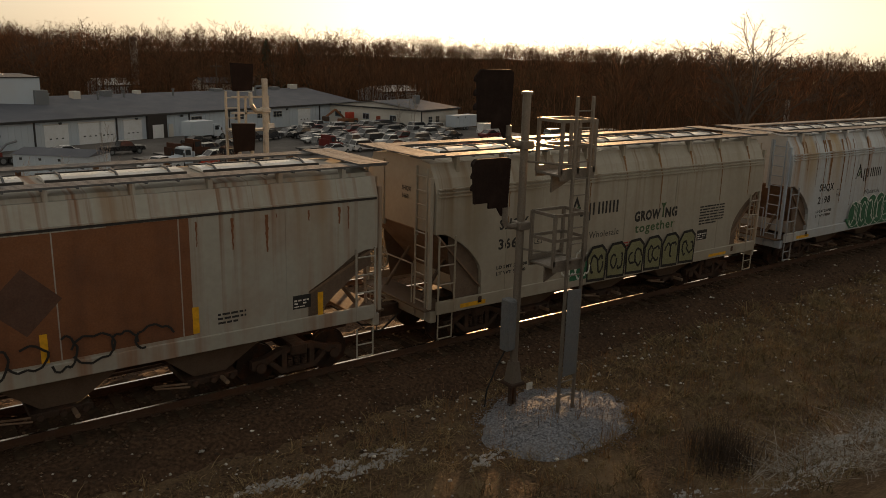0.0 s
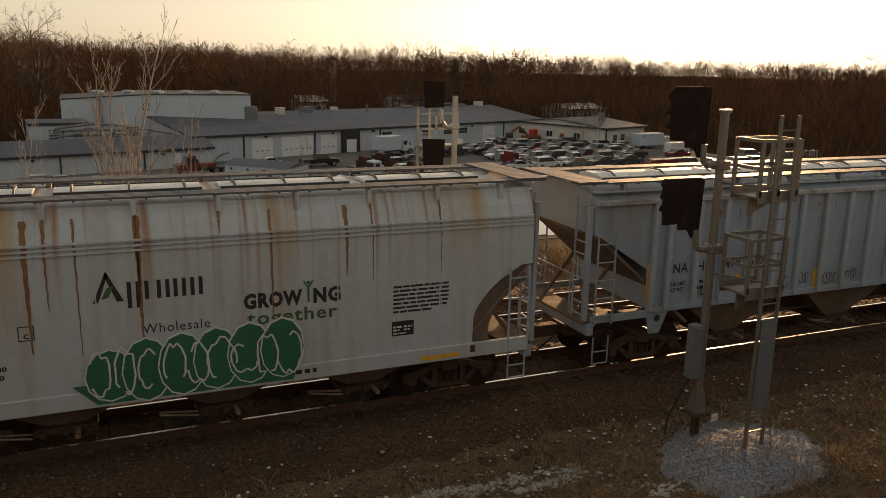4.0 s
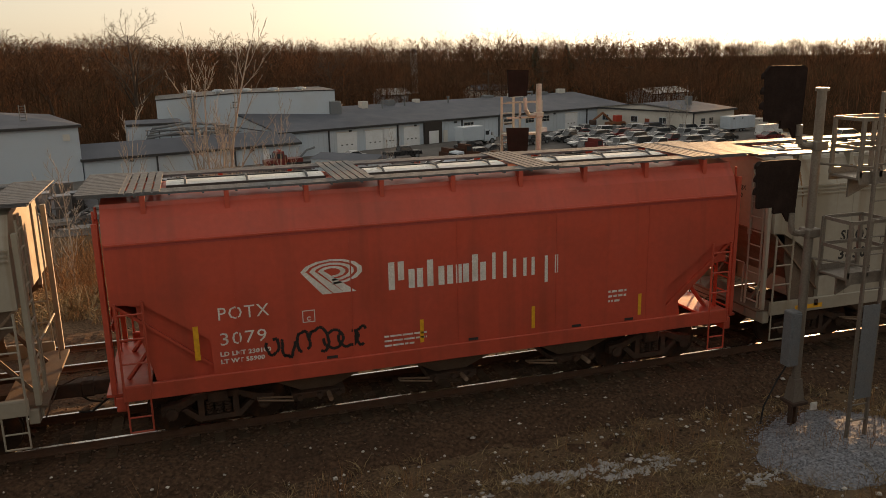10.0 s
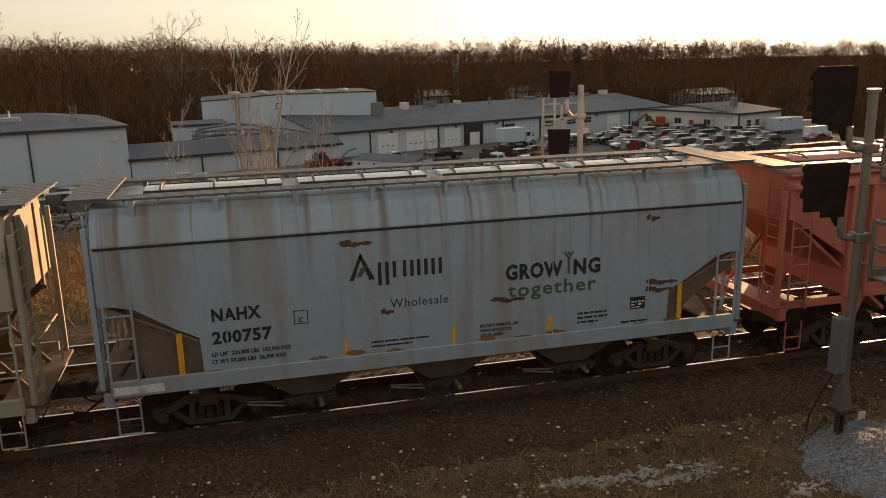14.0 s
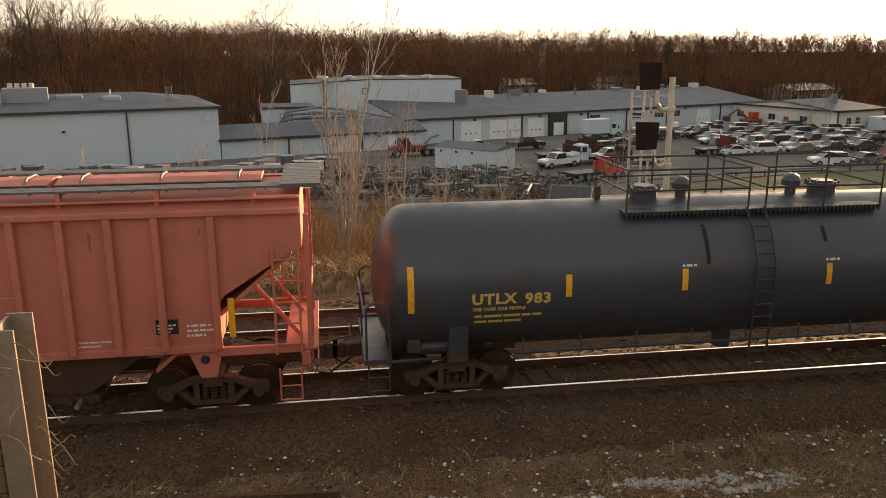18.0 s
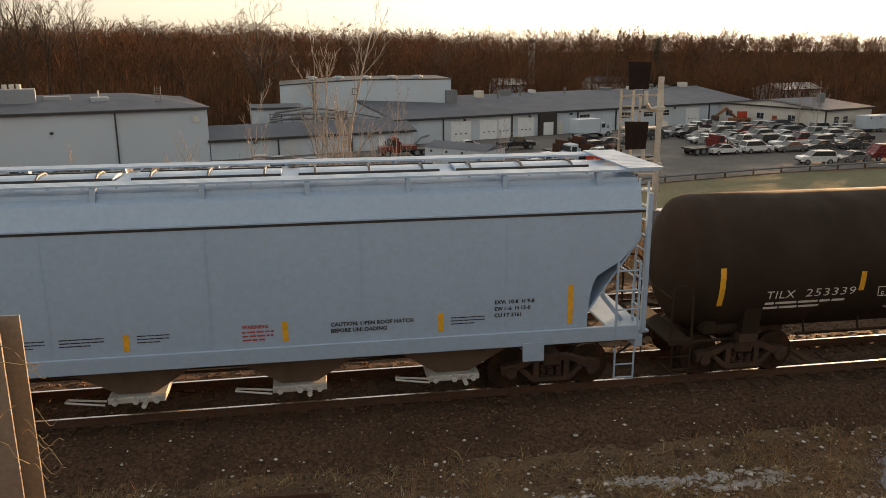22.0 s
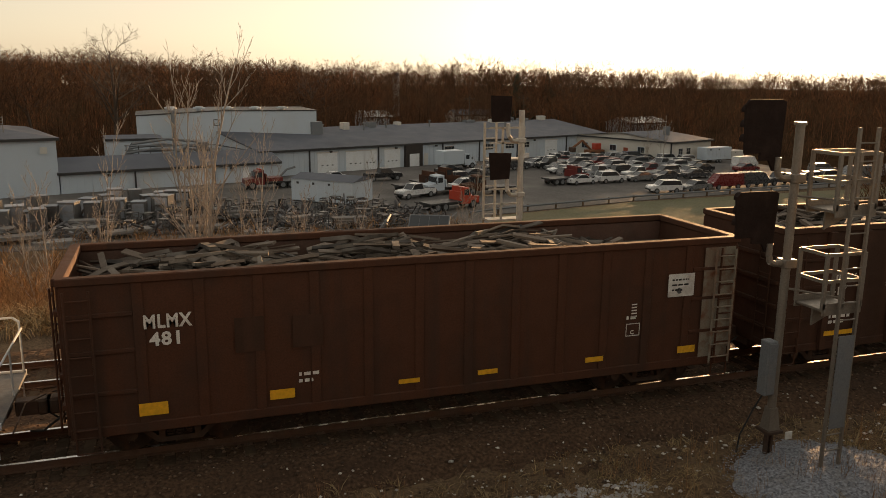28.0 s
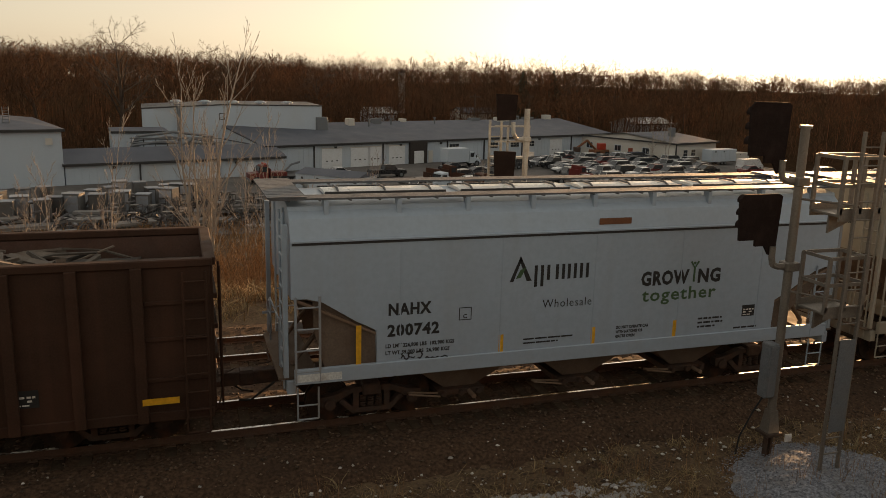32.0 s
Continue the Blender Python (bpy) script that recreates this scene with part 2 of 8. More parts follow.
M_BALLAST = mat("ballast_stone", (0.085, 0.052, 0.034), 0.95, spec=0.1, stain=(0.045, 0.03, 0.022), amount=0.7, scale=0.7, grain=0.5, fine=14, bump=1.0)
M_STONE = mat("loose_stone", (0.12, 0.078, 0.052), 0.9, per_island=0.6, bump=0.3, grain=0.3)
M_PALESTONE = mat("pale_stone_and_litter", (0.55, 0.53, 0.50), 0.85, per_island=0.35, bump=0.2)
M_EARTH = mat("dry_winter_earth", (0.12, 0.08, 0.052), 0.95, spec=0.05, stain=(0.22, 0.155, 0.095), amount=0.8, scale=0.9, grain=0.6, fine=16, bump=1.0)
M_LITTER = mat("woodland_leaf_litter", (0.045, 0.027, 0.016), 1.0, spec=0.0, stain=(0.08, 0.045, 0.025), amount=0.7, scale=0.1, grain=0.4, fine=2, bump=0.5)
M_YARD = mat("worn_asphalt_yard", (0.09, 0.082, 0.077), 0.9, stain=(0.2, 0.185, 0.17), amount=0.6, scale=0.12, grain=0.25, fine=3, bump=0.3)
M_LAWN = mat("winter_lawn", (0.11, 0.105, 0.05), 0.95, stain=(0.17, 0.13, 0.07), amount=0.6, scale=0.2, grain=0.3, fine=4, bump=0.5)
M_SNOW = mat("crusted_snow", (0.36, 0.355, 0.35), 0.7, stain=(0.30, 0.28, 0.26), amount=0.75, scale=1.6, grain=0.25, fine=12, bump=0.6)
M_PALEGRAVEL = mat("pale_crushed_stone", (0.23, 0.24, 0.265), 0.95, spec=0.1, stain=(0.22, 0.20, 0.18), amount=0.6, scale=1.8, grain=0.5, fine=18, bump=0.9)
M_WATER = mat("still_pond_water", (0.03, 0.035, 0.04), 0.06, bump=0.02, grain=0.05, spec=0.8)
M_WALLW = mat("white_metal_siding", (0.455, 0.525, 0.595), 0.5, stain=(0.42, 0.40, 0.37), amount=0.4, scale=0.15, streak=0.08, bump=0.04)
M_WALLB = mat("cream_block_wall", (0.56, 0.54, 0.50), 0.7, stain=(0.40, 0.36, 0.31), amount=0.5, scale=0.2, bump=0.1)
M_ROOF = mat("grey_membrane_roof", (0.115, 0.125, 0.15), 0.75, spec=0.25, stain=(0.085, 0.09, 0.105), amount=0.6, scale=0.12, bump=0.08)
M_TRIM = mat("dark_metal_trim", (0.03, 0.03, 0.032), 0.5, bump=0.03)
M_DOORW = mat("white_roller_door", (0.68, 0.70, 0.72), 0.5, stain=(0.5, 0.48, 0.45), amount=0.4, scale=1, bump=0.05)
M_DOCK = mat("dark_dock_shelter", (0.035, 0.028, 0.025), 0.8, bump=0.1)
M_PANE = glass("window_glass")
M_BARK = mat("grey_brown_bark", (0.08, 0.055, 0.04), 0.95, stain=(0.07, 0.05, 0.04), amount=0.6, scale=5, bump=0.4, fine=20)
M_PALEBARK = mat("pale_young_bark", (0.32, 0.285, 0.25), 0.9, stain=(0.22, 0.15, 0.11), amount=0.6, scale=6, bump=0.2)
M_WOODS = mat("winter_woods_twigs", (0.108, 0.061, 0.037), 0.95, spec=0.0, per_island=0.5, bump=0, grain=0.2, fine=0.6)
M_WOODS2 = mat("reddish_brush_twigs", (0.185, 0.086, 0.046), 0.95, spec=0.0, per_island=0.5, bump=0, grain=0.2, fine=0.6)
M_CONIFER = mat("dark_conifer_needles", (0.03, 0.04, 0.022), 0.9, per_island=0.4, bump=0, grain=0.2)
M_DRYGRASS = mat("dry_straw_grass", (0.30, 0.215, 0.115), 0.9, per_island=0.45, bump=0, grain=0.2)
M_BRUSH = mat("dry_brush_stems", (0.27, 0.155, 0.08), 0.9, spec=0.1, per_island=0.5, bump=0, grain=0.2)
M_WEED = mat("dull_weed_stems", (0.22, 0.165, 0.09), 0.95, per_island=0.5, bump=0, grain=0.2)
M_STRAW = mat("frost_pale_straw", (0.33, 0.30, 0.265), 0.9, per_island=0.4, bump=0, grain=0.2)
M_TIMBER = mat("weathered_lagging_timber", (0.13, 0.08, 0.045), 0.9, stain=(0.12, 0.09, 0.06), amount=0.6, scale=2.5, bump=0.4, per_object=0.15)
M_MOUNDSTONE = mat("mound_stone", (0.23, 0.24, 0.27), 0.95, per_island=0.35, bump=0.2, spec=0.1)
M_PEEL = mat("peeling_rusted_panel", (0.22, 0.195, 0.155), 0.85, stain=(0.15, 0.05, 0.02), amount=1.0, scale=5.0, streak=0.7, bump=0.2)
M_RUBBER = mat("black_rubber", (0.02, 0.02, 0.02), 0.85, bump=0.05)
M_SCRAP = mat("scrap_timber_and_steel", (0.10, 0.075, 0.058), 0.85, per_island=0.85, bump=0.2, stain=(0.30, 0.27, 0.23), amount=0.4, scale=1.5)
M_CABINET = mat("grey_steel_cabinet", (0.10, 0.10, 0.10), 0.6, 0.2, per_object=0.5, stain=RUST, amount=0.3, scale=2, bump=0.06)
M_CLUTTER = mat("mixed_yard_scrap", (0.095, 0.095, 0.10), 0.7, per_island=0.9, stain=(0.12, 0.06, 0.035), amount=0.5, scale=1.0, bump=0.1)
M_BOARD = mat("grey_weathered_boards", (0.19, 0.18, 0.17), 0.85, per_object=0.4, bump=0.2)
M_CONCRETE = mat("pale_concrete", (0.36, 0.35, 0.33), 0.9, stain=(0.22, 0.21, 0.19), amount=0.5, scale=0.8, bump=0.3)
CAR_PAINTS = [mat("car_paint_" + n, c, 0.3, 0.1, bump=0, grain=0.04, spec=0.7) for n, c in (
    ("silver", (0.34, 0.35, 0.37)), ("white", (0.62, 0.63, 0.64)), ("charcoal", (0.05, 0.052, 0.058)), ("black", (0.02, 0.02, 0.022)),
    ("dark_red", (0.16, 0.02, 0.02)), ("dark_blue", (0.03, 0.045, 0.09)), ("tan", (0.27, 0.23, 0.18)), ("grey", (0.16, 0.165, 0.17)))]
CAR_COLOUR = ("silver", "white", "charcoal", "black", "dark red", "dark blue", "tan", "grey")
M_TRUCKRED = mat("red_lorry_paint", (0.14, 0.016, 0.013), 0.4, bump=0, stain=(0.2, 0.05, 0.03), amount=0.4, scale=1)
M_ORANGE = mat("orange_red_lorry_paint", (0.42, 0.045, 0.022), 0.4, bump=0, stain=(0.3, 0.06, 0.03), amount=0.4, scale=1)
M_LENS = glass("lamp_lens", (0.05, 0.012, 0.01), 0.2)

# ---- mesh helpers ----
def part(name, bm, material, parent=None, label="", smooth=False):
    """Links a bmesh as one mesh object under a thing or a part."""
    me = bpy.data.meshes.new(name)
    bm.to_mesh(me)
    bm.free()
    if smooth:
        me.shade_smooth()
    me.materials.append(material)
    ob = new(name, me)
    ob.parent = parent
    if label:
        tagged(ob, label)
    return ob


def twin(name, source, parent, m=None):
    """Another object on the same mesh."""
    ob = new(name, source.data)
    ob.parent = parent
    if m is not None:
        ob.matrix_basis = m
    return ob


def thing(name, label, category, m=None, group="", kind=""):
    ob = new(name)
    ob.empty_display_size = 0.2
    if m is not None:
        ob.matrix_basis = m
    return tagged(ob, label, category, group, kind)


def raw(name, verts, faces, material, parent=None, smooth=False):
    me = bpy.data.meshes.new(name)
    me.from_pydata(verts, [], faces)
    me.update()
    if smooth:
        me.shade_smooth()
    me.materials.append(material)
    ob = new(name, me)
    ob.parent = parent
    return ob


def box(bm, x0, x1, y0, y1, z0, z1, bevel=0.0):
    v = [bm.verts.new((x, y, z)) for x in (x0, x1) for y in (y0, y1) for z in (z0, z1)]
    fs = [bm.faces.new([v[i] for i in q]) for q in ((0, 1, 3, 2), (4, 6, 7, 5), (0, 4, 5, 1), (2, 3, 7, 6), (0, 2, 6, 4), (1, 5, 7, 3))]
    if bevel:
        es = list({e for f in fs for e in f.edges})
        bmesh.ops.bevel(bm, geom=es, offset=bevel, segments=1, affect="EDGES")
    return bm


def bx(x0, x1, y0, y1, z0, z1, bevel=0.0):
    return box(bmesh.new(), x0, x1, y0, y1, z0, z1, bevel)


def bar(bm, p, q, r, sides=6, r2=None):
    """A round bar from p to q."""
    p, q = Vector(p), Vector(q)
    d = (q - p)
    if d.length < 1e-6:
        return bm
    n = d.normalized()
    a = n.orthogonal().normalized()
    c = n.cross(a)
    r2 = r if r2 is None else r2
    ring = [[bm.verts.new(o + (a * math.cos(2 * math.pi * i / sides) + c * math.sin(2 * math.pi * i / sides)) * rr) for i in range(sides)]
            for o, rr in ((p, r), (q, r2))]
    for i in range(sides):
        j = (i + 1) % sides
        bm.faces.new((ring[0][i], ring[0][j], ring[1][j], ring[1][i]))
    bm.faces.new(ring[0][::-1])
    bm.faces.new(ring[1])
    return bm


def pipe(bm, pts, r, sides=6):
    for p, q in zip(pts, pts[1:]):
        bar(bm, p, q, r, sides)
    return bm


def disc(bm, c, axis, r, h, sides=16):
    c, a = Vector(c), Vector(axis).normalized()
    return bar(bm, c - a * h / 2, c + a * h / 2, r, sides)


def slab(bm, pts, axis, a, b):
    """A flat plate of outline pts (two coordinates), drawn out along an axis from a to b."""
    i = "xyz".index(axis)

    def at(p, w):
        q = list(p)
        q.insert(i, w)
        return bm.verts.new(q)
    lo, hi = [at(p, a) for p in pts], [at(p, b) for p in pts]
    bm.faces.new(lo)
    bm.faces.new(hi[::-1])
    for k in range(len(pts)):
        j = (k + 1) % len(pts)
        bm.faces.new((lo[j], lo[k], hi[k], hi[j]))
    bmesh.ops.recalc_face_normals(bm, faces=bm.faces[:])
    return bm


def loft(bm, rings, closed=True, caps=True):
    vs = [[bm.verts.new(p) for p in r] for r in rings]
    n = len(vs[0])
    for a, b in zip(vs, vs[1:]):
        for i in range(n if closed else n - 1):
            j = (i + 1) % n
            bm.faces.new((a[i], a[j], b[j], b[i]))
    if caps and closed:
        bm.faces.new(vs[0][::-1])
        bm.faces.new(vs[-1])
    bmesh.ops.recalc_face_normals(bm, faces=bm.faces[:])
    return bm


def ladder(bm, x0, x1, y, z0, z1, rungs, r=0.02):
    for x in (x0, x1):
        bar(bm, (x, y, z0), (x, y, z1), r * 1.3)
    for i in range(rungs):
        z = z0 + (z1 - z0) * (i + 0.5) / rungs
        bar(bm, (x0, y, z), (x1, y, z), r)
    return bm


TEXTS = {}


def text_mesh(words, size, squeeze=1.0, bold=0.0):
    key = (words, size, squeeze, bold)
    if key not in TEXTS:
        cu = bpy.data.curves.new("lettering", "FONT")
        cu.body, cu.size, cu.align_x, cu.align_y, cu.extrude, cu.offset = words, size, "LEFT", "BOTTOM_BASELINE", 0.0, bold
        cu.resolution_u = 2
        cu.space_character = 1.12 if size > .25 else 1.05
        ob = new("lettering", cu)
        bpy.context.view_layer.update()
        me = bpy.data.meshes.new_from_object(ob.evaluated_get(bpy.context.evaluated_depsgraph_get()))
        bpy.data.objects.remove(ob)
        bpy.data.curves.remove(cu)
        co = np.zeros(len(me.vertices) * 3)
        me.vertices.foreach_get("co", co)
        co = co.reshape(-1, 3)
        co[:, 0] *= squeeze
        TEXTS[key] = (co, [tuple(p.vertices) for p in me.polygons])
        bpy.data.meshes.remove(me)
    return TEXTS[key]


def letter(parent, words, x, z, size, material, y=-1.604, squeeze=1.0, wrap=None, bold=0.0, name="lettering", width=None):
    """Lettering on the near side, its lower left corner at x, z. wrap: centre height and radius of a round tank."""
    co, faces = text_mesh(words, size, squeeze, bold or (.005 if size < .15 else 0))
    if width:
        co = co * (width / co[:, 0].max(), 1, 1)
    vs = []
    for a, b, _ in co:
        zz = z + b
        yy = y
        if wrap:
            zc, r = wrap
            yy = -math.sqrt(max(0.01, r * r - (zz - zc) ** 2)) - 0.006
        vs.append((x + a, yy, zz))
    return raw(name, vs, faces, material, parent)


def mark(parent, name, material, x0, x1, z0, z1, y=-1.604, wrap=None, label=""):
    """A thin painted or stuck-on rectangle on the near side."""
    n = 4 if wrap else 1
    vs, fs = [], []
    for k in range(n + 1):
        zz = z0 + (z1 - z0) * k / n
        yy = y if not wrap else -math.sqrt(max(0.01, wrap[1] ** 2 - (zz - wrap[0]) ** 2)) - 0.005
        vs += [(x0, yy, zz), (x1, yy, zz)]
    for k in range(n):
        fs.append((2 * k, 2 * k + 1, 2 * k + 3, 2 * k + 2))
    ob = raw(name, vs, fs, material, parent)
    if label:
        tagged(ob, label)
    return ob


def bars(parent, material, x, z, width, rows, pitch, high, y=-1.604, wrap=None, seed=1):
    """Small print that cannot be read: plain bars."""
    rnd = random.Random(seed)
    vs, fs = [], []
    for k in range(rows):
        zz = z - k * pitch
        a = x
        end = x + width * (1 if k < rows - 1 else 0.7)
        while a < end - 0.02:
            w = min(rnd.uniform(0.08, 0.3) * max(0.5, width), end - a)
            i = len(vs)
            for px, pz in ((a, zz), (a + w, zz), (a + w, zz + high), (a, zz + high)):
                yy = y if not wrap else -math.sqrt(max(0.01, wrap[1] ** 2 - (pz - wrap[0]) ** 2)) - 0.006
                vs.append((px, yy, pz))
            fs.append((i, i + 1, i + 2, i + 3))
            a += w + high * 0.6
    return raw("small_print", vs, fs, material, parent)


def scrawl(parent, material, x, z, w, h, seed, loops=6, r=0.02, y=-1.606, name="graffiti"):
    """A spray-painted scribble of looping lines."""
    rnd = random.Random(seed)
    bm = bmesh.new()
    for k in range(loops):
        cx = x + w * (k + 0.5) / loops
        pts = []
        rx, rz = w / loops * rnd.uniform(0.4, 0.7), h * rnd.uniform(0.3, 0.5)
        a0, turn = rnd.uniform(0, 6.28), rnd.uniform(3.5, 6.0)
        for i in range(13):
            a = a0 + turn * i / 12
            pts.append((cx + rx * math.cos(a) + rnd.uniform(-.02, .02), z + h / 2 + rz * math.sin(a) * (1 if i % 3 else 0.75)))
        for (ax, az_), (bx_, bz) in zip(pts, pts[1:]):
            d = Vector((bx_ - ax, bz - az_))
            if d.length < 1e-4:
                continue
            nrm = Vector((-d.y, d.x)).normalized() * r
            yy = y - 0.0004 * k
            bm.faces.new([bm.verts.new((px, yy, pz)) for px, pz in
                          ((ax + nrm.x, az_ + nrm.y), (ax - nrm.x, az_ - nrm.y), (bx_ - nrm.x, bz - nrm.y), (bx_ + nrm.x, bz + nrm.y))])
    return part(name, bm, material, parent)

# ---- ground, tracks ----
TRACK_Y, TRACK2_Y, YARD_Z = 16.67, 21.2, -7.5


def smooth(a, b, v):
    v = min(1.0, max(0.0, (v - a) / (b - a)))
    return v * v * (3 - 2 * v)


def ground_z(x, y):
    z = -0.55
    if y < 8.5:
        z += 6.1 * smooth(8.5, -1.5, y)
    if y > 26:
        z += (YARD_Z + 0.55) * smooth(26.5, 47, y)
    far = y - 0.3 * max(-60.0, min(x, 150.0))
    if far > 150:
        z += 3.0 * smooth(180, 520, far)
    if x > 95 and y > 26:
        z += 3.0 * smooth(95, 170, x) * smooth(30, 60, y)
    away = math.hypot(x, y)
    if away > 260 and y > 0:
        z += 1.0 * smooth(260, 600, away)
    if away > 750:
        z -= 60.0 * smooth(750, 3200, away)
    z += 0.05 * noise.noise((x * 0.5, y * 0.5, 0)) + 0.03 * noise.noise((x * 1.7, y * 1.7, 4))
    return z


def build_ground():
    xs = sorted(set([-4000, -2000, -1000, -500, -300, -200, -140, -100, -70, -50, -40, -30] + [-24 + 0.5 * i for i in range(150)]
                    + [52 + 3 * i for i in range(17)] + [110, 125, 140, 160, 190, 230, 300, 400, 600, 1000, 2000, 4000]))
    ys = sorted(set([-2000, -800, -300, -120, -60, -30, -15, -8, -4] + [-2 + 0.5 * i for i in range(100)] + [50, 56, 64, 76, 90, 105, 120, 135, 150]
                    + [165 + 18 * i for i in range(22)] + [600, 700, 900, 1300, 2000, 3000, 4600]))
    vs = [(x, y, ground_z(x, y)) for y in ys for x in xs]
    n = len(xs)
    fs = [(j * n + i, j * n + i + 1, (j + 1) * n + i + 1, (j + 1) * n + i) for j in range(len(ys) - 1) for i in range(n - 1)]
    g = raw("ground", vs, fs, M_EARTH, smooth=True)
    g.data.materials.append(M_LITTER)
    for p in g.data.polygons:
        if p.center.y > 150 or (p.center.y > 60 and p.center.x > 100) or p.center.x > 160 or (p.center.y > 120 and p.center.x < -20):
            p.material_index = 1
    return tagged(g, "brown winter earth falling from the railway bank to a yard", "ground", kind="structure")


build_ground()


def ballast_z(y):
    if y < 14.9:
        return -0.64 + 0.44 * smooth(13.5, 14.9, y)
    if y > 23.2:
        return -0.62 + 0.42 * smooth(25.2, 23.2, y)
    mid = abs(y - (TRACK_Y + TRACK2_Y) / 2)
    return -0.2 - 0.1 * smooth(0.9, 0.2, mid)


def build_ballast():
    xs = [-400, -200, -100, -60, -40, -30, -22] + [-16 + 0.16 * i for i in range(330)] + [38 + 0.5 * i for i in range(60)] + [70, 80, 100, 140, 200, 300, 500]
    ys = [12.9 + 0.14 * i for i in range(89)]
    rnd = np.random.default_rng(3)
    vs = []
    for y in ys:
        for x in xs:
            k = 0.028 if -16 <= x <= 38 else 0.01
            edge = smooth(14.9, 13.4, y)
            vs.append((x, y, ballast_z(y) + rnd.uniform(-k, k) + edge * (.13 * noise.noise((x * .9, y * 1.6, 8)) + .08 * noise.noise((x * 3.1, y * 3.1, 2)))))
    n = len(xs)
    fs = [(j * n + i, j * n + i + 1, (j + 1) * n + i + 1, (j + 1) * n + i) for j in range(len(ys) - 1) for i in range(n - 1)]
    return tagged(raw("ballast", vs, fs, M_BALLAST), "dark crushed-stone ballast bed under both railway tracks", "ballast", kind="structure")


build_ballast()


def build_track(name, yc, label):
    tr = thing(name, label, "railway track", pose(0, yc, 0), kind="structure")
    for s in (-1, 1):
        y = s * 0.7525
        rail = slab(bmesh.new(), [(y + a, z) for a, z in ((-.07, -.172), (.07, -.172), (.07, -.160), (.012, -.14), (.012, -.045), (.036, -.035),
                                                          (.036, -.006), (-.036, -.006), (-.036, -.035), (-.012, -.045), (-.012, -.14), (-.07, -.160))], "x", -400, 500)
        rail = part("rail", rail, M_RAILSIDE, tr, "rust-brown steel rail")
        top = slab(bmesh.new(), [(y + a, z) for a, z in ((-.036, -.006), (.036, -.006), (.030, 0), (-.030, 0))], "x", -400, 500)
        part("rail_head", top, M_RAILTOP, rail, "shiny worn running surface")
    tie = plate = None
    rnd = random.Random(5)
    for i in range(-26, 100):
        x = i * 0.51
        m = pose(x + rnd.uniform(-.03, .03), rnd.uniform(-.04, .04), rnd.uniform(-.015, .01), 0, 0, rnd.uniform(-1.2, 1.2))
        if tie is None:
            tie = part("sleeper", bx(-.115, .115, -1.3, 1.3, -.36, -.175, .012), M_TIE, tr)
            tie.matrix_basis = m
            pb = bmesh.new()
            for s in (-1, 1):
                box(pb, -.09, .09, s * .7525 - .16, s * .7525 + .16, -.176, -.160)
                for a in (-.05, .05):
                    for d in (-.11, .11):
                        box(pb, a - .012, a + .012, s * .7525 + d - .012, s * .7525 + d + .012, -.16, -.13)
            plate = part("tie_plate", pb, M_TIEPLATE, tie)
        else:
            t = twin("sleeper", tie, tr, m)
            twin("tie_plate", plate, t)
    rest = bmesh.new()
    for i in list(range(-160, -26)) + list(range(100, 400)):
        box(rest, i * .51 - .115, i * .51 + .115, -1.3, 1.3, -.36, -.175)
    tagged(part("distant_sleepers", rest, M_TIE, tr), kind="stuff")
    return tr


build_track("track_near", TRACK_Y, "main line with polished steel rails on dark timber sleepers")
build_track("track_far", TRACK2_Y, "second line with steel rails on dark timber sleepers")

# ---- the train ----
CARS = []       # thing, place of its first end along the train
SPINNERS = []   # wheelsets


def travel(t):
    """Metres that the train has run since the start."""
    return 7.677 * t + 0.00002994 * t * t - 0.000248982 * t ** 3


PROTO = {}


def wheelset(parent, x):
    if "wheel" not in PROTO:
        bm = bmesh.new()
        disc(bm, (0, 0, 0), (0, 1, 0), 0.085, 2.1, 10)
        for s in (-1, 1):
            disc(bm, (0, s * .755, 0), (0, 1, 0), 0.46, 0.13, 28)
            disc(bm, (0, s * .70, 0), (0, 1, 0), 0.49, 0.03, 28)
            disc(bm, (0, s * .83, 0), (0, 1, 0), 0.17, 0.06, 14)
            for k in range(4):
                a = k * math.pi / 2
                disc(bm, (0.29 * math.cos(a), s * .825, 0.29 * math.sin(a)), (0, 1, 0), 0.05, 0.02, 8)
        PROTO["wheel"] = part("wheelset", bm, M_WHEEL, parent)
        ob = PROTO["wheel"]
    else:
        ob = twin("wheelset", PROTO["wheel"], parent)
    ob.matrix_basis = pose(x, 0, 0.46)
    SPINNERS.append((ob, x))
    return ob


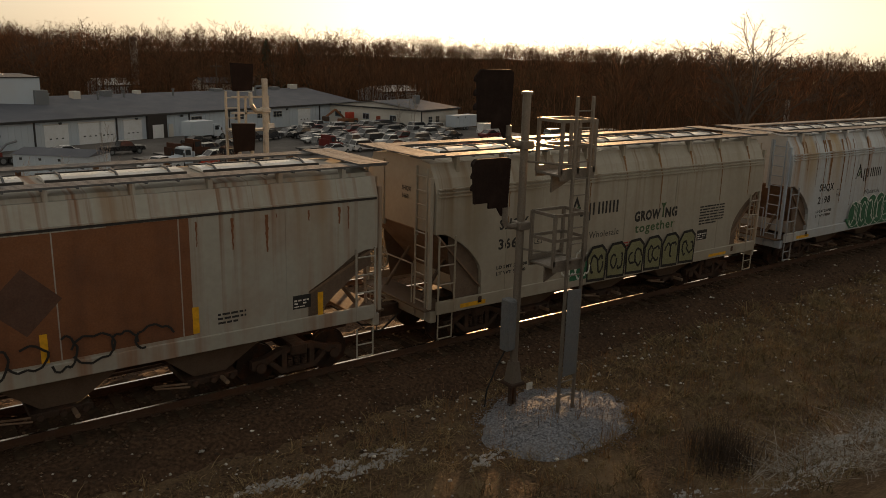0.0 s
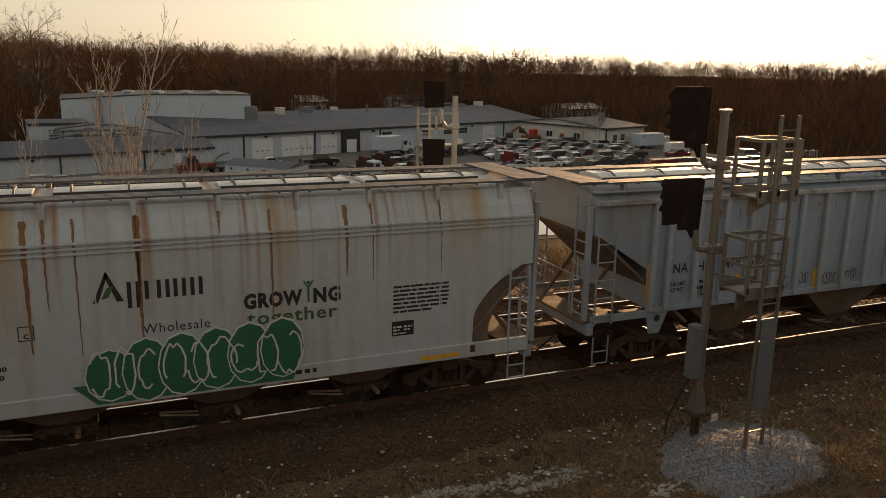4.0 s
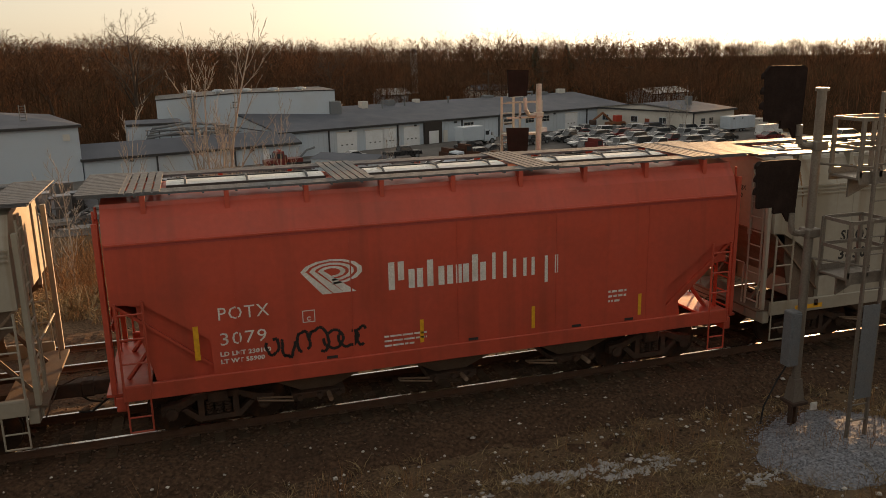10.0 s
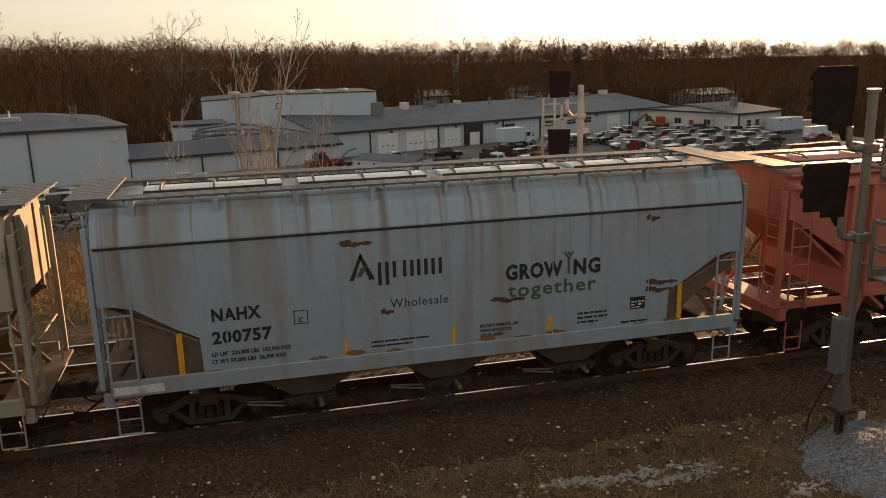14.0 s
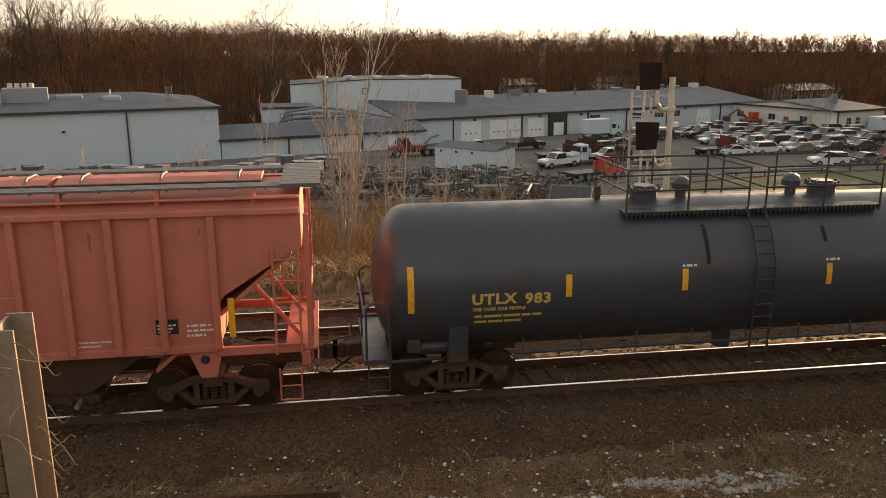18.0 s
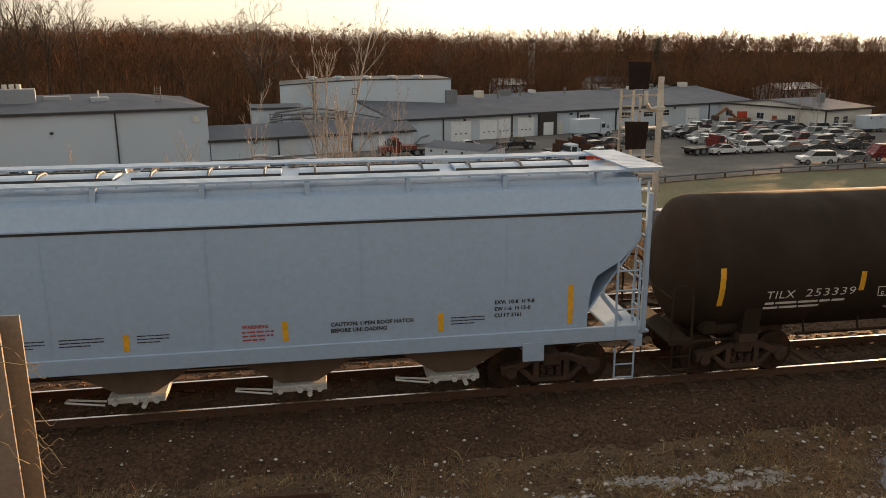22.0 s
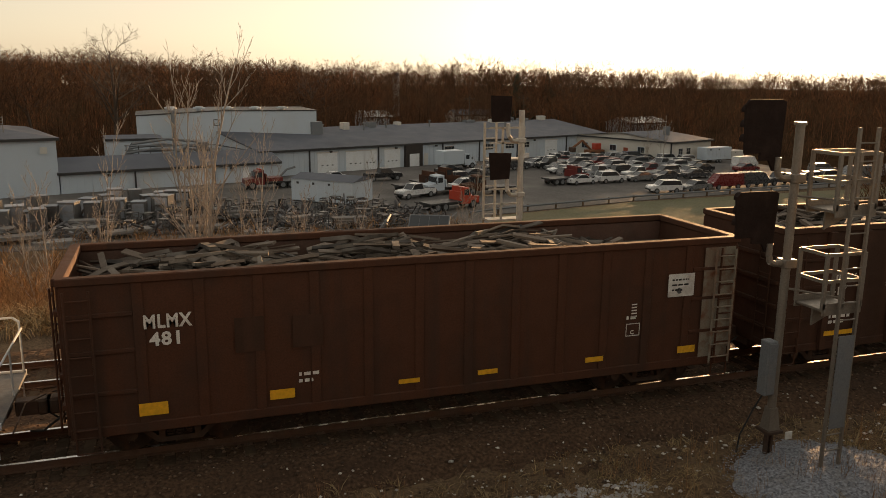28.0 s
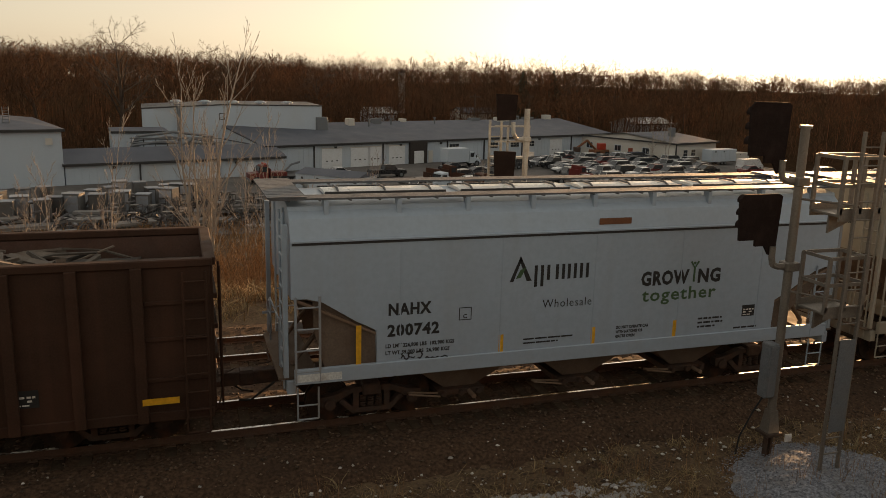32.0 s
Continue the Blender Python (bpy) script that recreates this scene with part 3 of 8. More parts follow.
def bogie(car, xc):
    """Two wheelsets, two cast side frames with openings, bolster, springs."""
    for s in (-1, 1):
        if "frame" not in PROTO:
            bm = bmesh.new()
            y0, y1 = -.09, .09
            slab(bm, [(-1.1, .42), (-1.1, .62), (-.78, .66), (-.38, .80), (.38, .80), (.78, .66), (1.1, .62), (1.1, .42), (.9, .40), (.72, .52),
                      (.40, .68), (-.40, .68), (-.72, .52), (-.9, .40)], "y", y0, y1)
            slab(bm, [(-.72, .5), (-.42, .22), (.42, .22), (.72, .5), (.62, .55), (.36, .32), (-.36, .32), (-.62, .55)], "y", y0, y1)
            for x in (-.34, .34):
                box(bm, x - .06, x + .06, y0, y1, .22, .76)
            # added plate beside the springs that blocks low sun from reaching them
            box(bm, -.4, .4, .1, .14, .2, .7)
            for x in (-.9, .9):
                disc(bm, (x, 0, .46), (0, 1, 0), .12, .28, 12)
            PROTO["frame"] = part("side_frame", bm, M_TRUCK, car)
            sp = bmesh.new()
            for x in (-.18, 0, .18):
                for k in range(5):
                    disc(sp, (x, 0, .36 + k * .055), (0, 0, 1), .075, .035, 10)
            PROTO["spring"] = part("spring_nest", sp, M_TRUCK, PROTO["frame"])
            f = PROTO["frame"]
        else:
            f = twin("side_frame", PROTO["frame"], car)
            twin("spring_nest", PROTO["spring"], f)
        f.matrix_basis = pose(xc, s * 1.0, 0)
    if "bolster" not in PROTO:
        PROTO["bolster"] = part("bolster", bx(-.2, .2, -1.15, 1.15, .60, .86, .03), M_TRUCK, car)
        PROTO["bolster"].matrix_basis = pose(xc, 0, 0)
    else:
        twin("bolster", PROTO["bolster"], car, pose(xc, 0, 0))
    for d in (-.9, .9):
        wheelset(car, xc + d)


def coupler(car, x, d):
    """Draft gear, knuckle, air hose and cut lever at the end at x, pointing along d."""
    if "coupler" not in PROTO:
        bm = bmesh.new()
        box(bm, -.1, .55, -.14, .14, .70, 1.0, .02)
        box(bm, .5, .72, -.17, .17, .68, 1.02, .05)
        box(bm, .68, .82, -.16, .02, .72, .98, .04)
        PROTO["coupler"] = part("coupler", bm, M_TRUCK, car)
        ob = PROTO["coupler"]
        hs = pipe(bmesh.new(), [(.1, .3, .78), (.35, .33, .62), (.6, .3, .42), (.85, .2, .40)], .025)
        PROTO["hose"] = part("air_hose", hs, M_RUBBER, car)
        h = PROTO["hose"]
        lv = pipe(bmesh.new(), [(.05, -1.35, .85), (.12, -1.2, 1.0), (.12, -.3, 1.02), (.45, -.05, 1.08)], .016)
        PROTO["lever"] = part("cut_lever", lv, M_TRUCK, car)
        l = PROTO["lever"]
    else:
        ob, h, l = (twin(n, PROTO[k], car) for n, k in (("coupler", "coupler"), ("air_hose", "hose"), ("cut_lever", "lever")))
    for o in (ob, h, l):
        o.matrix_basis = pose(x, 0, 0, 0, 0, 0 if d > 0 else 180)


def stirrup(car, x, y, material, w=.42):
    bm = pipe(bmesh.new(), [(x - w / 2, y, 1.1), (x - w / 2, y, .42), (x + w / 2, y, .42), (x + w / 2, y, 1.1)], .02)
    bar(bm, (x - w / 2, y, .72), (x + w / 2, y, .72), .018)
    return part("stirrup_step", bm, material, car)


def brake_wheel(car, x, y, z, material):
    bm = bmesh.new()
    n = 16
    pts = [(x, y + .28 * math.cos(2 * math.pi * k / n), z + .28 * math.sin(2 * math.pi * k / n)) for k in range(n + 1)]
    pipe(bm, pts, .018, 5)
    for k in range(0, n, 4):
        bar(bm, (x, y, z), pts[k], .014, 5)
    bar(bm, (x - .15, y, z), (x + .15, y, z), .03)
    return part("brake_wheel", bm, material, car)


def start_car(name, label, category, u):
    car = thing(name, label, category, pose(u, TRACK_Y, 0), group="train wagons")
    CARS.append((car, u))
    return car


def station_loft(car, L, cut, zb, prof, material, name="body"):
    """A hopper body: the section prof (half width, height) from the lower edge up; the lower edge climbs towards both ends along cut."""
    st = [(x, z) for x, z in cut] + [(L - x, z) for x, z in reversed(cut)]
    bm = bmesh.new()
    rings = []
    for x, z in st:
        ring = [(x, -prof[0][0], z)] + [(x, -w, h) for w, h in prof[1:]] + [(x, w, h) for w, h in reversed(prof[1:])] + [(x, prof[0][0], z)]
        rings.append(ring)
    loft(bm, rings)
    return part(name, bm, material, car)


def end_frame(car, x, d, material, roof_z, tall, deck_z, open_len, w=1.5, dirt=None):
    """Deck, corner posts, braces, ladders and rails in the open end of a hopper. d: +1 into the car."""
    dirt = dirt or material
    deck = bx(min(x - d * .25, x + d * open_len), max(x - d * .25, x + d * open_len), -1.5, 1.5, deck_z - .06, deck_z, .01)
    part("end_deck", deck, dirt, car)
    part("end_sill", bx(x - .09, x + .09, -1.56, 1.56, deck_z - .35, deck_z - .065, .015), material, car)
    for s in (-1, 1):
        y = s * (w + .06)
        p = bx(x - d * .1 - .05, x - d * .1 + .05, y - .11, y - .01, deck_z, roof_z - .3, .01) if s > 0 else bx(x - d * .1 - .05, x - d * .1 + .05, y + .01, y + .11, deck_z, roof_z - .3, .01)
        part("corner_post", p, material, car)
        bm = bmesh.new()
        a, b = sorted((x + d * .08, x + d * .56))
        ladder(bm, a, b, s * (w + .13), deck_z - .1, tall + .05, max(4, int((tall - deck_z) / .36)))
        part("side_ladder", bm, material, car)
        stirrup(car, x + d * .32, s * (w + .1), material)
        part("brace", bar(bmesh.new(), (x + d * .1, s * .8, deck_z), (x + d * 1.0, s * .8, deck_z + 1.15), .05), dirt, car)
    bm = bmesh.new()
    for s in (-1,):
        a = x - d * .12
        for yy in (s * 1.35, s * .9):
            bar(bm, (a, yy, deck_z - .3), (a, yy, roof_z - .1), .026)
        k = 10
        for i in range(k):
            z = deck_z + (roof_z - deck_z - .1) * (i + .4) / k
            bar(bm, (a, s * 1.35, z), (a, s * .9, z), .02)
    part("end_ladder", bm, material, car)
    part("grab_rail", pipe(bmesh.new(), [(x - d * .14, -.8, deck_z), (x - d * .14, -.8, deck_z + 1.0), (x - d * .14, .9, deck_z + 1.0), (x - d * .14, .9, deck_z)], .02), material, car)


def running_board(car, L, z, y0, y1, material, over=.35):
    for s in (-1, 1):
        bm = bmesh.new()
        a, b = sorted((s * y0, s * y1))
        n = 4
        for k in range(n):
            yy = a + (b - a) * (k + .5) / n
            box(bm, -over, L + over, yy - .05, yy + .05, z - .02, z + .02)
        for k in range(int(L / .6)):
            box(bm, k * .6, k * .6 + .04, a, b, z - .045, z - .021)
        part("running_board", bm, material, car, "grey grated roof walkway")
    for x in (-.02, L + .02):
        for k in range(14):
            yy = -y1 + 2 * y1 * (k + .5) / 14
            part("crossover_board", bx(x - .38, x + .38, yy - .088, yy + .088, z + .024, z + .05), material, car)


def roof_brackets(car, L, n, y, z0, z1, material):
    for s in (-1, 1):
        for k in range(n):
            x = L * (k + .5) / n
            bm = slab(bmesh.new(), [(s * y, z1), (s * (y + .0), z0), (s * (y - .05), z0), (s * (y - .22), z1)], "x", x - .045, x + .045)
            part("roof_bracket", bm, material, car)


def hatches(car, L, n, z, material, w=.42, gap=.35, h=.07):
    for k in range(n):
        a = .7 + (L - 1.4) * k / n + gap / 2
        b = .7 + (L - 1.4) * (k + 1) / n - gap / 2
        ring = []
        for x in (a, b):
            ring.append([(x, -w, z), (x, -w, z + h * .5), (x, -w * .45, z + h), (x, w * .45, z + h), (x, w, z + h * .5), (x, w, z)])
        hc = part("hatch_cover", loft(bmesh.new(), ring), material, car, "long trough-shaped roof hatch cover")
        for s in (-1, 1):
            part("hatch_rail", bx(a, b, s * (w + .05) - .025, s * (w + .05) + .025, z + .01, z + .06), M_TRIM, hc)
        for j in range(3):
            x = a + (b - a) * (j + .3) / 2.6
            bm = bmesh.new()
            pipe(bm, [(x, -w - .1, z - .02), (x, -w * .5, z + h + .03), (x, w * .5, z + h + .03), (x, w + .1, z - .02)], .025, 5)
            part("hatch_bar", bm, M_GRATE, hc)


def discharge_bays(car, L, n, z0, z1, material, a=2.3):
    """Tapered hopper bays with outlet gates under the floor."""
    w = (L - 2 * a) / n
    for k in range(n):
        x0, x1 = a + k * w + .12, a + (k + 1) * w - .12
        xm = (x0 + x1) / 2
        bm = bmesh.new()
        loft(bm, [[(x0, -1.35, z1), (x1, -1.35, z1), (x1, 1.35, z1), (x0, 1.35, z1)],
                  [(xm - .35, -1.0, z0 + .14), (xm + .35, -1.0, z0 + .14), (xm + .35, 1.0, z0 + .14), (xm - .35, 1.0, z0 + .14)]])
        # bay in the dark web colour, which holds underfloor shade as well as dirt
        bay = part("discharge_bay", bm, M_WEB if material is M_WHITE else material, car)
        g = bx(xm - .55, xm + .55, -1.15, 1.15, z0, z0 + .13, .01)
        for d in (-.4, 0, .4):
            disc(g, (xm + d, -1.2, z0 + .06), (0, 1, 0), .06, .1, 10)
        part("outlet_gate", g, M_TRUCK if material is not M_WHITE else M_HATCH, bay)
        for s in (-1, 1):
            part("gate_frame", pipe(bmesh.new(), [(xm - .55, s * 1.2, z0 + .1), (xm - 1.25, s * 1.25, z0 + .2), (xm - 1.25, s * 1.42, z0 + .22), (xm - .55, s * 1.35, z0 + .08)], .022, 5), M_HATCH if material is M_WHITE else M_ENDDIRT, bay)
            part("gate_shaft", bar(bmesh.new(), (xm + .2, s * 1.1, z0 + .06), (xm + .2, s * 1.48, z0 + .06), .05, 8), M_HATCH if material is M_WHITE else M_ENDDIRT, bay)
    part("centre_sill", bx(.1, L - .1, -.32, .32, .72, 1.0), M_TRUCK, car)
    part("brake_pipe", pipe(bmesh.new(), [(2.6, -.9, .95), (L * .5, -.92, .9), (L - 2.6, -.9, .95)], .03), M_TRUCK, car)


CUT_ROUND = [(0, 3.06), (.28, 3.05), (.5, 2.92), (.76, 2.77), (1.0, 2.58), (1.2, 2.36), (1.35, 2.15), (1.42, 1.95), (1.43, 1.6), (1.435, 1.12)]
CUT_WIDE = [(0, 2.95), (.2, 2.95), (.6, 2.9), (1.2, 2.45), (1.7, 2.1), (1.72, 1.6), (1.725, 1.12)]


def smooth_hopper(name, label, u, L, paint, cut, ribs=3, seam=3.96, sill=1.08, roof=4.72, n_hatch=4, hatch=None, walk_mat=None, end_mat=None,
                  sill_mat=None, roof_mat=None, bays=3, top=None):
    car = start_car(name, label, "hopper wagon", u)
    prof = [(1.6, 0), (1.6, seam), (1.585, seam + .05), (1.46, seam + .42), (1.30, roof - .08), (1.28, roof), (.6, roof + .08)]
    cut = [(x, max(z, sill)) for x, z in cut]
    station_loft(car, L, cut, sill, prof, paint)
    em = end_mat or paint
    for d, x in ((1, 0), (-1, L)):
        low = [(a, z) for a, z in cut if z > sill + .2]
        bm = slab(bmesh.new(), [(x + d * .06, low[0][1] + .02), (x + d * (low[-1][0] + .1), low[-1][1] - .1), (x + d * (low[-1][0] + .1), low[-1][1] - .16), (x + d * .06, low[0][1] - .05)], "y", -1.55, 1.55)
        part("slope_sheet", bm, em if em in (M_WHITE, M_RED) else M_ENDDIRT, car, "dirty sloping end sheet of the hopper")
        part("bolster_web", bx(x + d * (low[-1][0] + .1) - .03, x + d * (low[-1][0] + .1) + .03, -1.54, 1.54, sill, low[-1][1] - .1), M_WHITE if em is M_WHITE else M_ENDDIRT, car)
        for s in (-1, 1) if em is not M_WHITE else ():
            inner = [(a + .12, z) for a, z in low]
            outer = [(max(.1, a - .52 * (i + .4) / len(low)), z - .42) for i, (a, z) in enumerate(low)]
            foot = [(low[-1][0] + .12, sill + .1), (low[-1][0] - .34, sill + .1)]
            if d > 0:
                outer, foot = [(.44, low[0][1] - .1), (.46, low[0][1] - .7), (.62, sill + .5)], [(low[-1][0] + .12, sill + .1), (.7, sill + .1)]
            g = slab(bmesh.new(), [(x + d * a, z) for a, z in inner + foot + outer[::-1]], "y", s * 1.47 - .012, s * 1.47 + .012)
            part("shear_plate", g, em if em is M_RED else M_WEB, car, "recessed web plate behind the side sheet")
        end_frame(car, x, d, em, roof, 2.95, sill + .12, .55, dirt=None if em in (M_WHITE, M_RED) else M_SLOPE)
        bogie(car, x + d * 1.75)
        coupler(car, x - d * .1, -d)
        for y in (-.75, .75):
            part("end_stiffener", bx(x - .04, x + .04, y - .04, y + .04, 2.9, roof - .1), em, car)
    for s in (-1, 1):
        bm = bx(.05, L - .05, s * 1.6 - .045, s * 1.6 + .045, sill - .02, sill + .3, .012)
        part("side_sill", bm, sill_mat or paint, car)
        for k in range(ribs):
            part("side_rib", bx(.03, L - .03, s * 1.61 - .035, s * 1.61 + .035, seam - .02 + k * .09, seam + .02 + k * .09, .006), paint, car)
        # dark strip that paints the line of shade under the seam
        if ribs == 1:
            part("seam_shadow_strip", bx(.03, L - .03, s * 1.605 - .008, s * 1.605 + .008, seam - .075, seam - .025), M_TRIM if paint is not M_RED else M_REDLET, car)
        for k in range(1, 6):
            x = L * k / 6
            part("weld_seam", bx(x - .012, x + .012, s * 1.604 - .006, s * 1.604 + .006, sill + .3, seam - .03), paint, car)
    running_board(car, L, roof + .16, .92, 1.42, walk_mat or M_GRATE)
    roof_brackets(car, L, 9, 1.40, roof - .22, roof + .13, paint)
    if paint in (M_TAN, M_RUSTY):
        rnd = random.Random(int(u * 10))
        for k in range(9):
            if rnd.random() < .8:
                rust_run(car, L * (k + .5) / 9 + rnd.uniform(-.03, .03), 4.25 - rnd.choice((.15, .35, .6, 1.3)), 4.56, rnd.uniform(.04, .1), int(u) + 31 * k)
    hatches(car, L, n_hatch, roof + .1, hatch or M_HATCH, gap=.9 if paint is M_RED else .35)
    if paint is M_RED:
        for k in range(n_hatch + 1):
            a = .7 + (L - 1.4) * k / n_hatch
            for j in range(5):
                part("cross_walk", bx(a - .38 + .155 * j, a - .26 + .155 * j, -1.4, 1.4, roof + .182, roof + .2), M_GRATE, car)
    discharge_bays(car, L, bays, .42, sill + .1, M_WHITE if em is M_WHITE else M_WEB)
    brake_wheel(car, -.2, .5, 2.1, em)
    return car


def reflector(car, x, z, h=.42, w=.1, **k):
    return mark(car, "reflector", M_REFLECT, x - w / 2, x + w / 2, z, z + h, **k)


def info_box(car, x, z, w=.42, h=.3, ground=M_BLACKLET, ink=M_WHITELET, y=-1.604, wrap=None):
    b = mark(car, "stencil_panel", ground, x, x + w, z, z + h, y=y, wrap=wrap)
    bars(b, ink, x + .03, z + h * .55, w * .4, 2, h * .22, h * .12, y=y - .004, wrap=wrap and (wrap[0], wrap[1] + .004), seed=3)
    bars(b, ink, x + w * .55, z + h * .55, w * .38, 2, h * .22, h * .12, y=y - .004, wrap=wrap and (wrap[0], wrap[1] + .004), seed=4)
    bars(b, ink, x + .03, z + h * .12, w * .85, 1, h * .2, h * .08, y=y - .004, wrap=wrap and (wrap[0], wrap[1] + .004), seed=5)


def rust_run(car, x, z0, z1, w, seed, y=-1.609, paint=None):
    """A ragged vertical run of rust, widest at its top."""
    rnd = random.Random(seed)
    n = 30
    vs, fs = [], []
    for k in range(n + 1):
        u = k / n
        ww = w * (.25 + .75 * u) * rnd.uniform(.75, 1.1)
        c_ = x + .006 * math.sin(k * 1.3 + seed)
        zz = z0 + (z1 - z0) * u
        yy = y
        if zz > 3.96:
            yy = y + (.02 * (zz - 3.96) / .05 if zz < 4.01 else .02 + .34 * (zz - 4.01))
        vs += [(c_ - ww / 2, yy, zz), (c_ + ww / 2, yy, zz)]
    for k in range(n):
        fs.append((2 * k, 2 * k + 1, 2 * k + 3, 2 * k + 2))
    return raw("rust_run", vs, fs, paint or M_STREAK, car)


def blotch(car, x, z, w, h, seed, paint, y=-1.6085):
    """A ragged patch of bared, rusted steel."""
    rnd = random.Random(seed)
    n = 18
    ring = [(x + w / 2 + w / 2 * math.cos(2 * math.pi * i / n) * rnd.uniform(.55, 1.05), y, z + h / 2 + h / 2 * math.sin(2 * math.pi * i / n) * rnd.uniform(.4, 1.1)) for i in range(n)]
    return raw("bare_patch", ring + [(x + w / 2, y, z + h / 2)], [(n, i, (i + 1) % n) for i in range(n)], paint, car)


def outline(car, material, x, z, w, h, t=.018, y=-1.604):
    bm = bmesh.new()
    for a, b, c, d in ((x, x + w, z, z + t), (x, x + w, z + h - t, z + h), (x, x + t, z, z + h), (x + w - t, x + w, z, z + h)):
        bm.faces.new([bm.verts.new(p) for p in ((a, y, c), (b, y, c), (b, y, d), (a, y, d))])
    part("stencil_box", bm, material, car)
    letter(car, "C", x + w * .32, z + h * .15, h * .45, material, y=y)


def wordmark(car, x, z, w, h, y=-1.604):
    """A maker's wordmark as plain shapes: a wedge with a green leaf, then upright blocks."""
    def block(pts, name="wordmark_block", material=M_BLACKLET, dy=0.0):
        return raw(name, [(x + a * w, y - dy, z + b * h) for a, b in pts], [tuple(range(len(pts)))], material, car)
    block([(0, 0), (.045, 0), (.135, .85), (.12, 1.0)])
    block([(.12, 1.0), (.105, .85), (.20, 0), (.26, 0)])
    for a, b0 in ((.29, -.25), (.365, -.25), (.44, 0), (.545, 0), (.62, 0), (.69, 0), (.765, 0), (.84, 0), (.915, 0)):
        block([(a, b0), (a + .036, b0), (a + .036, .6), (a, .6)])
    block([(.07, .1), (.13, .15), (.19, .55), (.12, .45)], "leaf_mark", M_GREENLET, .003)


def slogan(car, x, z, k=1.0):
    letter(car, "GROW", x, z, .44 * k, M_BLACKLET, bold=.02, width=1.27 * k)
    letter(car, "NG", x + 1.5 * k, z, .44 * k, M_BLACKLET, bold=.02, width=.63 * k)
    bm = pipe(bmesh.new(), [(x + 1.40 * k, -1.606, z + .02), (x + 1.40 * k, -1.606, z + .36 * k)], .025, 4)
    pipe(bm, [(x + 1.30 * k, -1.606, z + .50 * k), (x + 1.40 * k, -1.606, z + .34 * k), (x + 1.50 * k, -1.606, z + .50 * k)], .02, 4)
    disc(bm, (x + 1.40 * k, -1.606, z + .46 * k), (0, 1, 0), .035, .006, 8)
    part("sprout_mark", bm, M_GREENLET, car)
    letter(car, "together", x + .06, z - .38 * k, .42 * k, M_GREENLET, bold=.008, width=1.98 * k)


def grain_marks(car, code, number, L, style, ink=M_BLACKLET, zc=2.74, zn=2.28):
    """The lettering that the cream fertiliser hoppers share."""
    letter(car, code, 1.95, zc, .36, ink, bold=.011, width=.98)
    letter(car, number, 1.93, zn, .36, ink, bold=.011, width=.84)
    outline(car, ink, 3.17, 2.46, .26, .27)
    letter(car, style[0], 1.9, 1.95, .12, ink, width=1.05)
    letter(car, style[1], 1.9, 1.79, .12, ink, width=1.0)
    for k, wds in enumerate((code, number)):
        small = letter(car, wds, .1, 3.95 - .2 * k, .15, ink, bold=.004)
        small.matrix_basis = pose(1.59, 0, 0, 0, 0, -90)
    wordmark(car, 4.4, 3.03, 2.0, .58)
    letter(car, "Wholesale", 5.2, 2.37, .27, ink, width=1.2)
    slogan(car, 7.04, 2.66, .9)
    info_box(car, 10.05, 1.74, .49, .32)
    bars(car, ink, 10.08, 2.78, 1.25, 7, .09, .045, seed=7)
    bars(car, M_REDLET, 6.5, 2.05, .8, 3, .09, .04, seed=8)
    bars(car, ink, 8.0, 1.2, .7, 1, .1, .09, y=-1.652, seed=9)
    mark(car, "sill_stripe", M_REFLECT, .75, 1.55, 1.13, 1.24, y=-1.652)
    mark(car, "sill_stripe", M_REFLECT, 10.7, 11.6, 1.13, 1.22, y=-1.652)
    mark(car, "lift_plate", M_TRUCK, 1.3, 1.42, 1.18, 1.34, y=-1.652)
    mark(car, "lift_plate", M_TRUCK, L - 1.5, L - 1.38, 1.18, 1.34, y=-1.652)


# the cars, in the order in which they pass
H = 13.35
CUT_OLD = [(0, 2.95), (.3, 2.95), (.62, 2.86), (1.3, 2.42), (1.5, 2.32), (1.72, 2.2), (1.75, 1.5), (1.755, 1.34)]
c = smooth_hopper("covered_hopper_wagon", "old rust-streaked cream covered hopper wagon with brown patch and graffiti", -3.88, H, M_OLD, CUT_OLD, ribs=1, seam=4.15, sill=1.33, roof=4.64, end_mat=M_OLD)
mark(c, "rust_patch", M_RUSTPATCH, 3.6, 7.6, 1.68, 4.05, y=-1.606, label="large faded brown repaint patch")
mark(c, "rust_patch", M_RUSTPATCH, 7.6, 9.1, 1.7, 4.07, y=-1.606)
scrawl(c, M_BLACKLET, 3.6, 1.45, 5.0, .75, 11, 9, .022, y=-1.652)
bm = bmesh.new()
bm.faces.new([bm.verts.new((6.15 + a, -1.612, 2.85 + b)) for a, b in ((-.62, 0), (0, -.62), (.62, 0), (0, .62))])
part("diamond_stencil", bm, M_GONIN, c)
info_box(c, 11.25, 1.85)
for x, z in ((6.4, 1.68), (9.15, 1.72), (11.9, 1.6)):
    reflector(c, x, z, .55, .13, y=-1.611)
for k in range(16):
    rust_run(c, 4.2 + k * .56 + .17 * (k % 3), 4.15 - .25 - .14 * ((k * 7) % 6), 4.55, .07 + .03 * (k % 3), 900 + k, paint=M_RUSTPATCH)
bars(c, M_BLACKLET, 9.6, 2.0, .6, 3, .09, .045)

